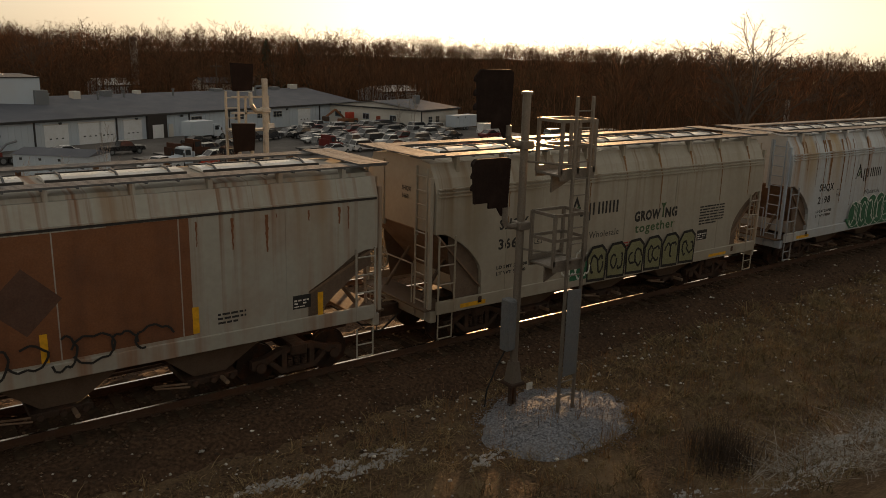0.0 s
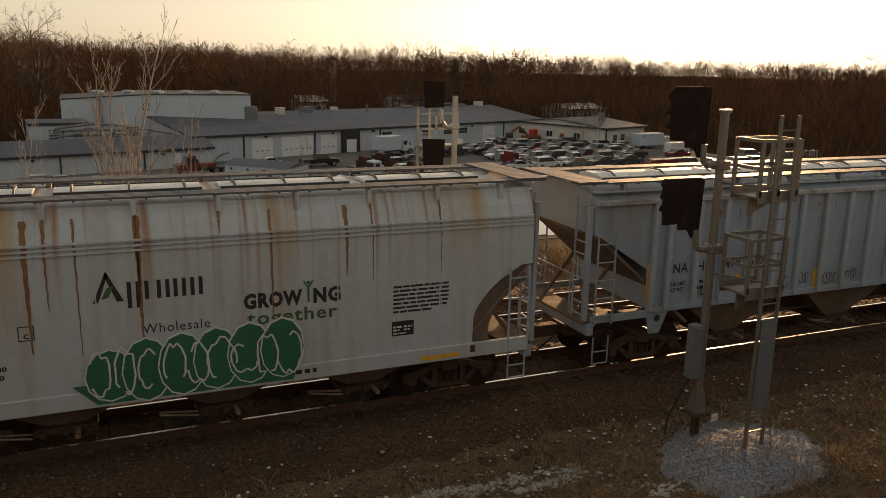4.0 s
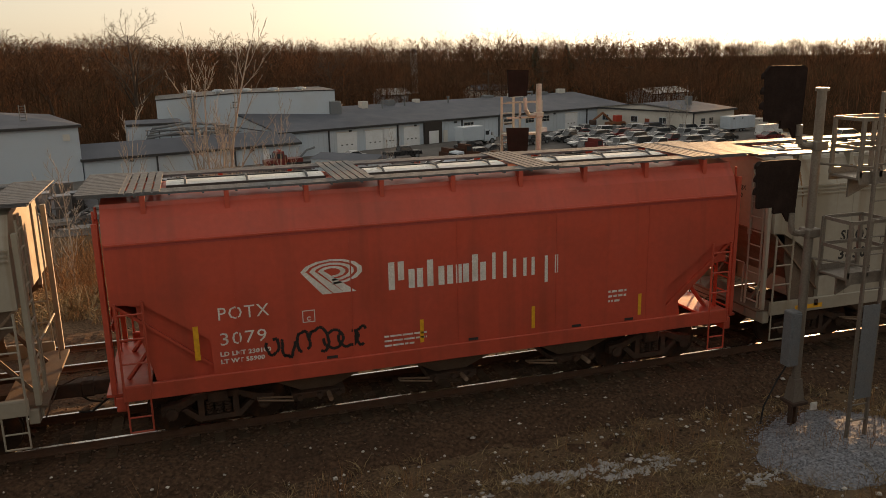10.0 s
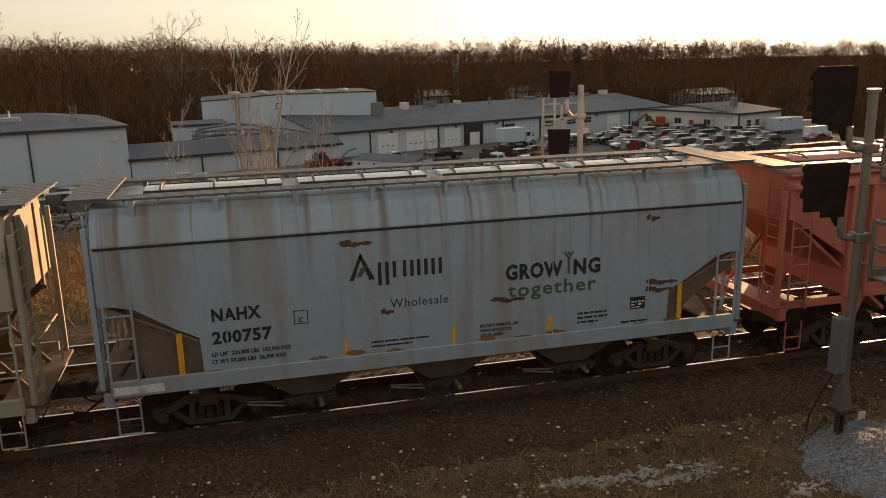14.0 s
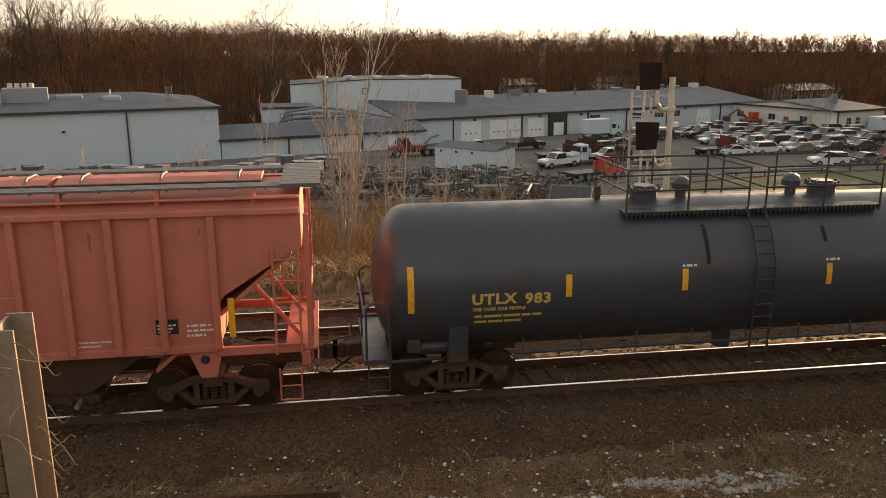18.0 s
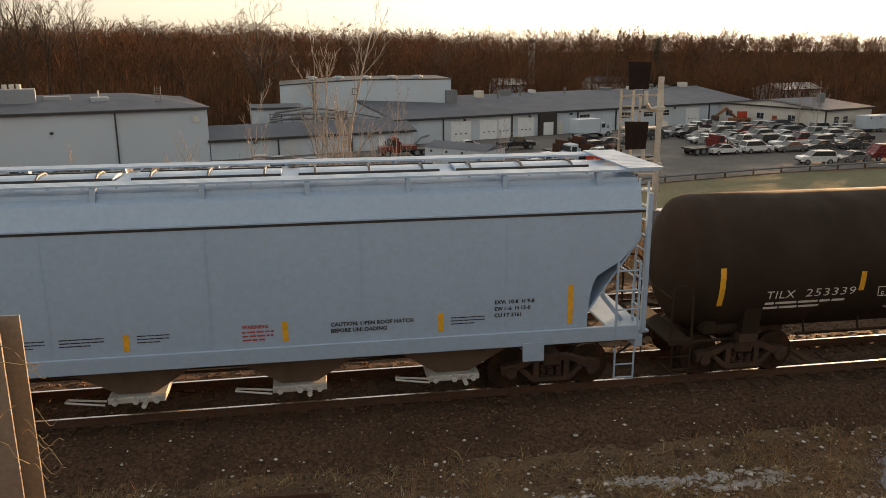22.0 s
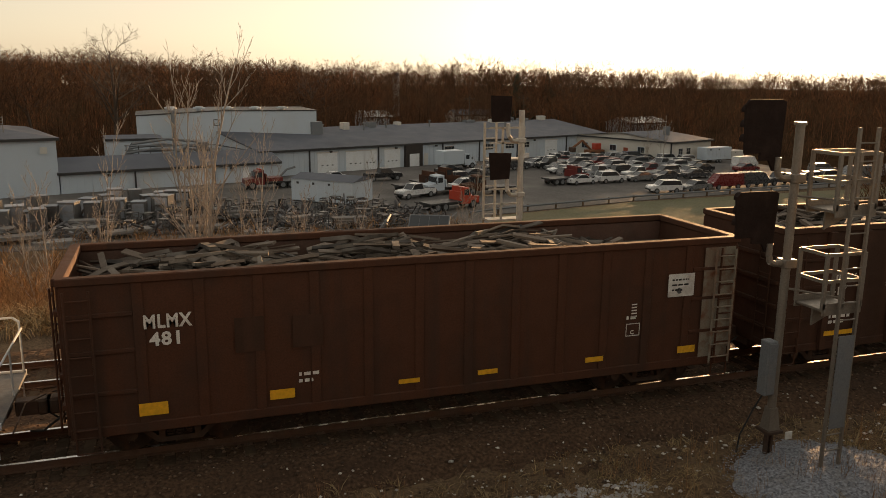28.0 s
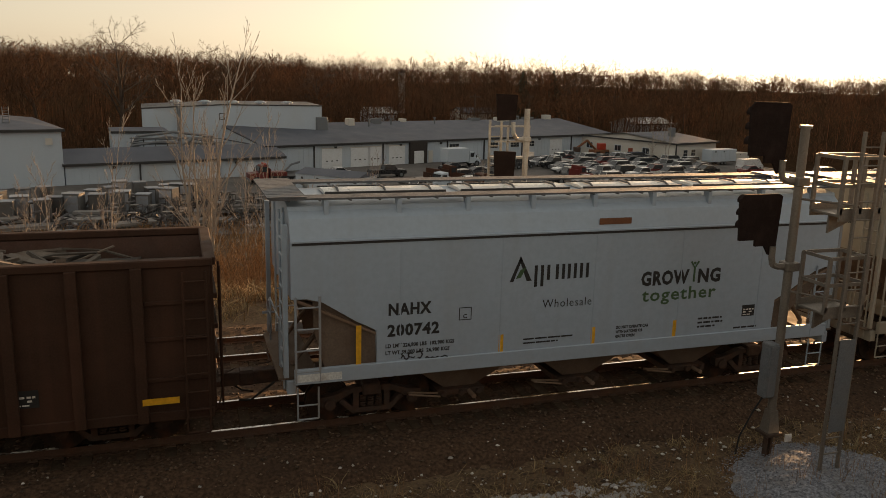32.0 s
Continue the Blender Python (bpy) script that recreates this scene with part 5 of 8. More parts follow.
for x in (7.2, 9.85):
    d_ = disc(bmesh.new(), (x, 0, 4.05), (0, 0, 1), .12, .3, 16)
    loft(d_, [[(x + r * math.cos(a), r * math.sin(a), z) for a in [2 * math.pi * i / 16 for i in range(16)]] for z, r in ((4.2, .2), (4.32, .21), (4.42, .16), (4.47, .07))])
    part("safety_valve", d_, M_TANKGREY, c, "domed safety valve")
part("corner_valve", bx(5.2, 5.32, -.05, .05, 3.95, 4.3), M_TRIM, c)
for s in (-1, 1):
    lb = bmesh.new()
    prevp = None
    for xx in (8.27, 8.68):
        pts = [(xx, s * .95, 3.92), (xx, s * 1.35, 3.45), (xx, s * 1.62, 2.9), (xx, s * 1.66, 2.3), (xx, s * 1.6, 1.2), (xx, s * 1.6, .55)]
        pipe(lb, pts, .024)
    for k in range(12):
        z = .6 + k * .27
        y = 1.6 if z < 1.3 else (1.66 if z < 2.7 else 1.66 - (z - 2.7) * .42)
        bar(lb, (8.27, s * y, z), (8.68, s * y, z), .018)
    part("side_ladder", lb, M_TRIM, c)
letter(c, "UTLX", 2.18, 2.23, .31, M_YELLET, wrap=W, bold=.012, width=.94)
letter(c, "983", 3.28, 2.21, .31, M_YELLET, wrap=W, bold=.012, width=.54)
letter(c, "THE TANK CAR PEOPLE", 2.2, 2.08, .10, M_YELLET, wrap=W, width=1.1)
bars(c, M_YELLET, 2.25, 1.92, 1.4, 2, .13, .06, wrap=W)
for x, z, h in ((.95, 2.1, .95), (4.2, 2.30, .47), (6.71, 2.32, .46), (9.98, 2.30, .46), (12.81, 2.28, .45), (16.0, 2.11, .9)):
    reflector(c, x, z, h, .13, wrap=W)
for x in (6.7, 9.95):
    bars(c, M_WHITELET, x - .05, 2.82, .45, 1, .1, .05, wrap=W)
p_ = mark(c, "notice", M_PLATE, 11.46, 12.23, 2.44, 2.72, wrap=W, label="white and green notice")
mark(p_, "notice_band", M_GREENPL, 11.49, 12.20, 2.46, 2.57, wrap=(W[0], W[1] + .004))
bars(p_, M_BLACKLET, 11.6, 2.49, .45, 1, .1, .06, wrap=(W[0], W[1] + .008))
for k in range(6):
    bars(c, M_WHITELET, 14.74, 2.60 - k * .075, 1.0, 1, .1, .045, wrap=W, seed=20 + k)
for z in (2.19, 2.67):
    mark(c, "table_rule", M_WHITELET, 14.72, 15.77, z, z + .012, wrap=W)
for x in (14.72, 15.1, 15.76):
    mark(c, "table_rule", M_WHITELET, x, x + .012, 2.19, 2.67, wrap=W)
info_box(c, 13.91, 1.82, .4, .26, wrap=W)
mark(c, "small_placard", M_PLATE, 14.6, 14.75, 1.85, 1.98, wrap=W)
mark(c, "paint_scar", M_PLATE, 11.85, 12.05, 3.74, 3.8, wrap=W)
mark(c, "tar_drip", M_TANKBLACK, 7.19, 7.28, 2.85, 3.6, wrap=W)
mark(c, "tar_drip", M_TANKBLACK, 9.9, 9.98, 3.2, 3.5, wrap=W)
mark(c, "scrape", M_GON, 4.95, 5.3, 1.78, 1.88, wrap=W)

# white hopper
CUT_CR = [(.1, 3.5), (.3, 3.22), (.5, 3.0), (.8, 2.83), (1.0, 2.7), (1.09, 2.5), (1.13, 2.3), (1.17, 1.9), (1.18, 1.5), (1.185, 1.34)]
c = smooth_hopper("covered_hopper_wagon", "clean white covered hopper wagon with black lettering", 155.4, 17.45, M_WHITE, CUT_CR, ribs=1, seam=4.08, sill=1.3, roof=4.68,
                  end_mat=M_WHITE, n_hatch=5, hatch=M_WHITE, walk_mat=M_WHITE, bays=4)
letter(c, "CRDX", 1.74, 2.63, .31, M_BLACKLET, width=.92, bold=.006)
letter(c, "13354", 1.75, 2.24, .31, M_BLACKLET, width=.94, bold=.006)
letter(c, "LD LMT 224000 LB", 1.69, 1.93, .11, M_BLACKLET, width=1.15)
letter(c, "LT WT  62000 LB", 1.69, 1.79, .11, M_BLACKLET, width=1.15)
letter(c, "CU.FT. 5161", 1.9, 1.66, .11, M_BLACKLET, width=.65)
letter(c, "DO NOT HAMMER", 3.62, 1.95, .12, M_BLACKLET, width=.9)
letter(c, "ON SIDE OF CAR", 3.62, 1.81, .12, M_BLACKLET, width=.85)
for x, z, h in ((1.27, 1.68, .83), (3.42, 1.67, .4), (7.15, 1.68, .35), (10.12, 1.7, .4), (13.2, 1.7, .4), (15.9, 1.7, .85)):
    reflector(c, x, z, h, .11)
for x, w in ((5.0, .7), (5.95, .8), (7.35, .6), (13.4, .7)):
    bars(c, M_BLACKLET, x, 1.97, w, 3, .065, .022, seed=int(x * 3))
bars(c, M_BLACKLET, .22, 3.86, .75, 3, .07, .03, seed=6)
bars(c, M_BLACKLET, 3.3, 1.42, 1.0, 1, .07, .04, y=-1.652, seed=16)
letter(c, "WARNING", 9.3, 2.0, .1, M_REDLET)
bars(c, M_REDLET, 9.3, 1.91, .6, 3, .08, .035)
letter(c, "CAUTION: OPEN ROOF HATCH", 11.0, 1.95, .11, M_BLACKLET)
letter(c, "BEFORE UNLOADING", 11.0, 1.82, .11, M_BLACKLET)
letter(c, "EXW 10-8  H 9-8", 14.3, 2.22, .11, M_BLACKLET)
letter(c, "EW 8-6  H 15-0", 14.3, 2.08, .11, M_BLACKLET)
letter(c, "CU FT 5161", 14.3, 1.94, .11, M_BLACKLET)
part("stencil_plate", bx(14.9, 15.35, -1.66, -1.62, .95, 1.35), M_WHITE, c)

# black tank wagon
c = tank_car("sooty black tank wagon, white lettering, small top platform", 173.6, 17.6, M_TANKBLACK, 2.44, 1.575, .32)
letter(c, "TILX", 2.13, 1.95, .27, M_WHITELET, wrap=W, width=.67)
letter(c, "253339", 3.05, 1.96, .27, M_WHITELET, wrap=W, width=1.2)
bars(c, M_WHITELET, 2.15, 1.8, 1.9, 2, .12, .06, wrap=W)
outline(c, M_WHITELET, 4.76, 1.90, .24, .22, y=-1.575)
for x, z, h in ((1.07, 1.84, .87), (4.37, 2.04, .45), (7.3, 2.1, .45), (11.0, 2.2, .45), (13.88, 2.2, .4), (16.62, 1.95, .8)):
    reflector(c, x, z, h, .13, wrap=W)
for k in range(9):
    zz = 1.5 + .16 * ((k * 5) % 4)
    blotch(c, 5.1 + .19 * k, zz, .3 + .07 * (k % 3), .12 + .1 * ((k * 3) % 4) * .6, 820 + k, M_DIRTGREY, y=-math.sqrt(1.575 ** 2 - (zz - 2.44) ** 2) - .05)
for x, w in ((10.4, .7), (12.9, .9), (15.2, 1.1)):
    bars(c, M_DIRTGREY, x, 1.75 if x < 15 else 2.55, w, 2 if x < 15 else 5, .1, .05, wrap=W, seed=int(x))
info_box(c, 14.7, 1.75, .4, .24, wrap=W)
part("roof_platform", bx(8.16, 10.53, -.9, .9, 3.86, 3.93, .01), M_TANKBLACK, c)
part("valve_housing", bx(8.5, 9.04, -.28, .28, 3.93, 4.5, .03), M_TRUCK, c, "dark brown square valve housing")
d_ = disc(bmesh.new(), (9.85, 0, 4.05), (0, 0, 1), .32, .25, 18)
disc(d_, (9.85, 0, 4.2), (0, 0, 1), .37, .06, 18)
part("manway", d_, M_TRUCK, c)
for a, b in ((8.3, 9.2), (10.5, 9.95)):
    e = .12 if b > a else -.12
    for s in (-1, 1):
        part("handrail", pipe(bmesh.new(), [(a, s * .85, 3.9), (a, s * .85, 4.72), (b - e, s * .85, 4.72), (b - e * .3, s * .85, 4.68), (b, s * .85, 4.58), (b, s * .85, 3.9)], .03), M_TANKBLACK, c)
    part("handrail", bar(bmesh.new(), (a, -.85, 4.72), (a, .85, 4.72), .03), M_TANKBLACK, c)
part("valve", bx(7.6, 7.72, -.06, .06, 3.98, 4.25), M_TANKBLACK, c)
lb = bmesh.new()
for xx in (9.0, 9.4):
    pipe(lb, [(xx, -1.0, 3.9), (xx, -1.5, 3.1), (xx, -1.66, 2.4), (xx, -1.6, .6)], .024)
for k in range(11):
    bar(lb, (9.0, -1.63, .7 + k * .2), (9.4, -1.63, .7 + k * .2), .018)
part("side_ladder", lb, M_TANKBLACK, c)

# white tank wagon with red band
c = tank_car("white tank wagon with a broad red band and red dome", 192.1, 14.1, M_TANKWHITE, 2.44, 1.575, .35, trim=M_TANKWHITE)
bm = bmesh.new()
nseg = 48
ang = [2 * math.pi * i / nseg for i in range(nseg)]
vs = [[bm.verts.new((xx, -1.579 * math.cos(a), 2.44 + 1.579 * math.sin(a))) for a in ang] for xx in (5.8, 8.9)]
for i in range(nseg):
    j = (i + 1) % nseg
    bm.faces.new((vs[0][i], vs[0][j], vs[1][j], vs[1][i]))
bmesh.ops.recalc_face_normals(bm, faces=bm.faces[:])
part("red_band", bm, M_BAND, c, "broad dark red painted band", smooth=True)
for x in (.92, 2.81, 4.75, 9.4, 11.2, 12.9):
    tank_ring(c, x, 2.44, 1.575, .03, M_TANKWHITE)
d_ = disc(bmesh.new(), (7.5, 0, 4.28), (0, 0, 1), .55, .55, 28)
disc(d_, (7.5, 0, 4.58), (0, 0, 1), .6, .07, 28)
disc(d_, (7.5, 0, 4.03), (0, 0, 1), .62, .1, 28)
part("dome", d_, M_BAND, c, "red round valve dome with lid")
part("roof_platform", bx(6.4, 8.55, -1.0, 1.0, 3.84, 3.9, .01), M_BAND, c)
rails(c, (6.43, 8.52), (-1.0, 1.0), 3.9, 4.62, M_BAND, mid=False)
lb = bmesh.new()
for xx in (7.25, 7.65):
    pipe(lb, [(xx, -1.0, 3.9), (xx, -1.5, 3.1), (xx, -1.66, 2.4), (xx, -1.6, .6)], .024)
for k in range(12):
    bar(lb, (7.25, -1.63, .7 + k * .2), (7.65, -1.63, .7 + k * .2), .018)
part("side_ladder", lb, M_BAND, c)
letter(c, "TILX", 1.99, 2.23, .27, M_BLACKLET, wrap=W, width=.69, bold=.008)
letter(c, "112705", 2.90, 2.23, .27, M_BLACKLET, wrap=W, width=.96, bold=.008)
letter(c, "LD LMT 213600 LB  96650 KG", 2.0, 2.07, .10, M_BLACKLET, wrap=W, width=1.75)
letter(c, "LT WT 72400 LB  32850 KG", 2.05, 1.93, .10, M_BLACKLET, wrap=W, width=1.6)
bars(c, M_BLACKLET, 4.1, 2.1, .75, 5, .08, .035, wrap=W)
for x, z, h in ((1.17, 2.12, .91), (5.11, 2.28, .45), (9.03, 2.3, .45), (10.78, 2.3, .45), (13.3, 2.0, .9)):
    reflector(c, x, z, h, .12, wrap=W)
n_ = mark(c, "notice", M_REFLECT, 9.96, 10.58, 2.17, 2.62, wrap=W, label="yellow notice plate")
bars(n_, M_BLACKLET, 10.0, 2.53, .52, 4, .09, .045, wrap=(W[0], W[1] + .004))
bars(c, M_BLACKLET, 12.42, 2.7, .9, 6, .08, .05, wrap=W)
bars(c, M_BLACKLET, 9.1, 1.9, .9, 1, .1, .05, wrap=W)
for x in (3.0, 6.2, 8.3, 11.3):
    bar_ = bar(bmesh.new(), (x, -1.4, 1.0), (x + .12, -1.2, 1.6), .04)
    part("pipe_support", bar_, M_TANKWHITE, c)
part("side_pipe", pipe(bmesh.new(), [(2.4, -1.5, 1.03), (12.0, -1.5, 1.03)], .03), M_TANKWHITE, c)
dm = bmesh.new()
dm.faces.new([dm.verts.new((11.55 + a, -1.5, 1.62 + b)) for a, b in ((-.27, 0), (0, -.27), (.27, 0), (0, .27))])
dia = part("hazard_placard", dm, M_PLATE, c, "white diamond hazard placard")
letter(dia, "2582", 11.39, 1.55, .15, M_BLACKLET, y=-1.506)

# gondolas


def gondola(u, L, material, label, top, stakes, proud):
    car = start_car("gondola_wagon", label, "gondola wagon", u)
    w, t, z0 = 1.55, .09, .78
    for s in (-1, 1):
        part("side_wall", bx(0, L, s * w - t / 2, s * w + t / 2, z0, top, .01), material, car)
        part("top_chord", bx(-.05, L + .05, s * w - .1, s * w + .1, top - .12, top + .03, .02), material, car)
        part("bottom_sill", bx(0, L, s * w - .08, s * w + .08, z0 - .08, z0 + .12, .015), material, car)
        for k in range(stakes):
            x = 1.3 + (L - 2.6) * k / (stakes - 1)
            part("side_stake", bx(x - .1, x + .1, s * (w + t / 2 + proud / 2) - proud / 2, s * (w + t / 2 + proud / 2) + proud / 2, z0 - .05, top - .1, .012), material, car)
        for x0, x1 in ((.05, 1.2), (L - 1.2, L - .05)):
            for z in (1.55, 2.35, 3.05):
                part("end_panel_seam", bx(x0, x1, s * (w + .06) - .03, s * (w + .06) + .03, z - .04, z + .04, .01), material, car)
    for x in (0, L):
        part("end_wall", bx(x - .05, x + .05, -w, w, z0, top, .01), material, car)
        part("end_chord", bx(x - .11, x + .11, -w, w, top - .12, top + .028, .02), material, car)
        for k in range(4):
            z = 1.3 + k * .6
            part("end_rib", bx(x - .12, x + .12, -w + .05, w - .05, z - .05, z + .05, .01), material, car)
    part("floor", bx(0, L, -w, w, z0, z0 + .1), M_GONIN, car)
    part("inner_lining", bx(.06, L - .06, w - t / 2 - .02, w - t / 2 - .004, z0 + .1, top - .14), M_GONIN, car)
    for d, x in ((1, 0), (-1, L)):
        bogie(car, x + d * 1.9)
        coupler(car, x - d * .05, -d)
        for s in (-1, 1):
            lb = bmesh.new()
            a, b = sorted((x + d * .08, x + d * .5))
            ladder(lb, a, b, s * (w + .16), z0 - .05, top - .2, 8)
            part("side_ladder", lb, material, car)
            stirrup(car, x + d * .3, s * (w + .1), material)
        lb = bmesh.new()
        for y in (-1.3, -.9):
            bar(lb, (x - d * .18, y, z0), (x - d * .18, y, top - .2), .022)
        for k in range(8):
            bar(lb, (x - d * .18, -1.3, z0 + .2 + k * .34), (x - d * .18, -.9, z0 + .2 + k * .34), .018)
        part("end_ladder", lb, material, car)
    brake_wheel(car, -.25, .3, 2.4, M_TRUCK)
    part("centre_sill", bx(.2, L - .2, -.3, .3, .5, .76), M_TRUCK, car)
    return car


def scrap_load(u, L, top, seed):
    rnd = random.Random(seed)
    vs, fs = [], []
    for k in range(700):
        x, y = rnd.uniform(.5, L - .5), rnd.uniform(-1.25, 1.25)
        hump = .12 * math.sin(x * 1.9 + seed) - .10 * abs(x - L / 2) / (L / 2) - .55 * smooth(L - 3.4, L - 1.2, x)
        z = top - .45 + hump + rnd.uniform(-.2, .3)
        ln, wd, th = rnd.uniform(.6, 2.2), rnd.uniform(.06, .19), rnd.uniform(.02, .08)
        m = pose(x, y, z, rnd.uniform(-28, 28), rnd.uniform(-15, 15), rnd.uniform(0, 180) if k % 3 else rnd.uniform(-25, 25))
        i = len(vs)
        curl = rnd.choice((0, 0, .06, .1))
        for px in (-ln / 2, 0, ln / 2):
            for py in (-wd / 2, wd / 2):
                for pz in (0, th):
                    q = m @ Vector((px, py, pz + (curl if px == 0 else 0)))
                    vs.append((min(max(q.x, .12), L - .12), min(max(q.y, -1.46), 1.46), min(q.z, top + .12)))
        for a in (0, 4):
            for q in ((0, 1, 5, 4), (2, 6, 7, 3), (0, 4, 6, 2), (1, 3, 7, 5)):
                fs.append(tuple(i + a + v for v in q))
        fs += [(i, i + 2, i + 3, i + 1), (i + 8, i + 9, i + 11, i + 10)]
    m = len(vs)
    vs += [(.12, -1.46, top - .62), (L - .12, -1.46, top - .62), (L - .12, 1.46, top - .62), (.12, 1.46, top - .62)]
    fs.append((m, m + 1, m + 2, m + 3))
    ob = raw("scrap_load", vs, fs, M_SCRAP)
    tagged(ob, "jumbled heap of broken timber and scrap in a gondola", "scrap", kind="stuff")
    ob.matrix_basis = pose(u, TRACK_Y, 0)
    CARS.append((ob, u))


c = gondola(207.35, 14.5, M_GON, "rusty brown gondola wagon heaped with scrap timber", 3.74, 12, .03)
letter(c, "MLMX", 1.37, 2.74, .36, M_WHITELET, y=-1.632, width=.87, bold=.012)
letter(c, "481", 1.47, 2.40, .36, M_WHITELET, y=-1.632, width=.53, bold=.012)
for x, z, w, h in ((1.2, 1.03, .52, .25), (3.62, 1.06, .49, .2), (6.25, 1.08, .46, .1), (8.01, 1.08, .46, .11), (10.6, 1.08, .45, .12), (13.02, 1.05, .48, .17)):
    mark(c, "reflector", M_REFLECT, x, x + w, z, z + h, y=-1.634)
mark(c, "rusted_panel", M_PEEL, 13.6, 14.43, .9, 3.55, y=-1.633, label="peeling rusted end panel")
mark(c, "paper_placard", M_PLATE, 12.65, 13.35, 2.44, 2.98, y=-1.634, label="torn white paper placard")
bars(c, M_BLACKLET, 12.75, 2.82, .45, 3, .12, .04, y=-1.637, seed=4)
blotch(c, 12.85, 2.5, .2, .16, 41, M_GRATE, y=-1.637)
for k in range(5):
    mark(c, "stencil_line", M_WHITELET, 11.72, 11.86, 2.05 + .07 * k, 2.08 + .07 * k, y=-1.634)
lp = bmesh.new()
ladder(lp, 13.85, 14.38, -1.73, .75, 3.5, 9)
part("pale_ladder", lp, M_PEEL, c, "pale peeling side ladder")
outline(c, M_WHITELET, 11.6, 1.6, .36, .3, y=-1.634)
bars(c, M_WHITELET, 11.6, 2.0, .4, 1, .1, .08, y=-1.634)
bars(c, M_WHITELET, 4.2, 1.5, .4, 2, .14, .07, y=-1.634)
mark(c, "faded_panel", M_GON2, 3.0, 3.55, 2.1, 2.8, y=-1.634)
mark(c, "faded_panel", M_GON2, 4.1, 4.7, 2.1, 2.75, y=-1.634)
scrap_load(207.35, 14.5, 3.74, 2)
c = gondola(223.3, 14.6, M_GON2, "dark brown gondola wagon with proud side stakes and scrap", 3.84, 12, .13)
letter(c, "MLMX", 1.48, 2.42, .29, M_WHITELET, y=-1.60, width=.8, bold=.01)
letter(c, "417", 1.49, 2.1, .29, M_WHITELET, y=-1.60, width=.5, bold=.01)
bars(c, M_WHITELET, 1.5, 1.5, .7, 2, .14, .08, y=-1.60)
outline(c, M_WHITELET, 3.26, 2.22, .28, .26, y=-1.60)
for x, z, w, h in ((1.28, 1.1, .94, .12), (3.95, 1.08, .5, .13), (6.05, 1.08, .5, .13), (8.05, 1.08, .5, .12), (10.26, 1.08, .5, .12), (13.3, 1.1, .66, .13)):
    mark(c, "reflector", M_REFLECT, x, x + w, z, z + h, y=-1.735)
bm = bmesh.new()
for q in (((0, 0), (.37, .01), (.38, .12), (.40, .2), (.3, .19), (.08, .17), (.07, .11), (0, .11)), ((.12, .43), (.31, .45), (.46, .43), (.46, .55), (.2, .55), (.15, .5)),
          ((.43, .62), (.46, .52), (.47, .44), (.57, .42), (.57, .37), (.38, .26), (.52, .25), (.62, .33), (.64, .62)), ((.38, .2), (.54, .22), (.56, .13), (.65, .15), (.66, .27), (.52, .28), (.38, .24)),
          ((.46, .02), (.55, .02), (.52, .1)), ((.03, .22), (.09, .2), (.1, .26), (.05, .31)), ((0, .51), (.05, .51), (.04, .55)), ((.36, .3), (.39, .32), (.4, .43), (.36, .42))):
    bm.faces.new([bm.verts.new((7.02 + a, -1.60, 2.6 + b)) for a, b in q])
part("torn_placard", bm, M_PLATE, c, "torn remains of a white placard")
info_box(c, 11.1, 1.22, .44, .34, y=-1.60)
scrap_load(223.3, 14.6, 3.84, 9)

pale_hopper(239.4, "200742", "pale blue-grey covered hopper wagon with small black tags", 2)
c = smooth_hopper("covered_hopper_wagon", "cream covered hopper wagon behind the pale one", 254.35, H, M_TAN, CUT_ROUND, end_mat=M_TAN)
grain_marks(c, "SHQX", "3700", H, ("LD LMT 228100", "LT WT 56800"))

# ---- signals beside the track ----
def signal_head(parent, x0, x1, y, z0, z1, turn=18.0, step=True):
    """A black signal head: target plate with stepped foot, hoods and lamps on its far face."""
    w, h = x1 - x0, z1 - z0
    m = pose(x0, y, z0, 0, 0, turn)
    pts = [(.06 * w, 0), (.45 * w, -.0), (.45 * w, -.14 * h), (.68 * w, -.14 * h), (.8 * w, -.34 * h), (.95 * w, -.34 * h), (w, .95 * h), (.9 * w, h), (.1 * w, h), (0, .9 * h)] if step else \
        [(.1 * w, 0), (.93 * w, .02 * h), (w, .97 * h), (.02 * w, h)]
    plate = part("target_plate", slab(bmesh.new(), pts, "y", -.03, .03), M_SIGBLACK, parent, "flat black target plate")
    plate.matrix_basis = m
    hb = part("lamp_housing", bx(.25 * w, .75 * w, .03, .28, .08 * h, .92 * h, .03), M_SIGBLACK, plate)
    for k in range(3):
        z = h * (.22 + .28 * k)
        bm = bmesh.new()
        disc(bm, (w * .5, .3, z), (0, 1, 0), .10, .06, 16)
        part("lamp_lens", bm, M_LENS, plate)
        bm = bmesh.new()
        n = 10
        vs = [[bm.verts.new((w * .5 + rr * math.cos(a), yy, z + rr * math.sin(a))) for a in [math.pi * (1.1 - 1.2 * i / n) for i in range(n + 1)]]
              for yy, rr in ((.28, .13), (.55, .12))]
        for i in range(n):
            bm.faces.new((vs[0][i], vs[0][i + 1], vs[1][i + 1], vs[1][i]))
        part("hood", bm, M_SIGBLACK, plate)
    return plate


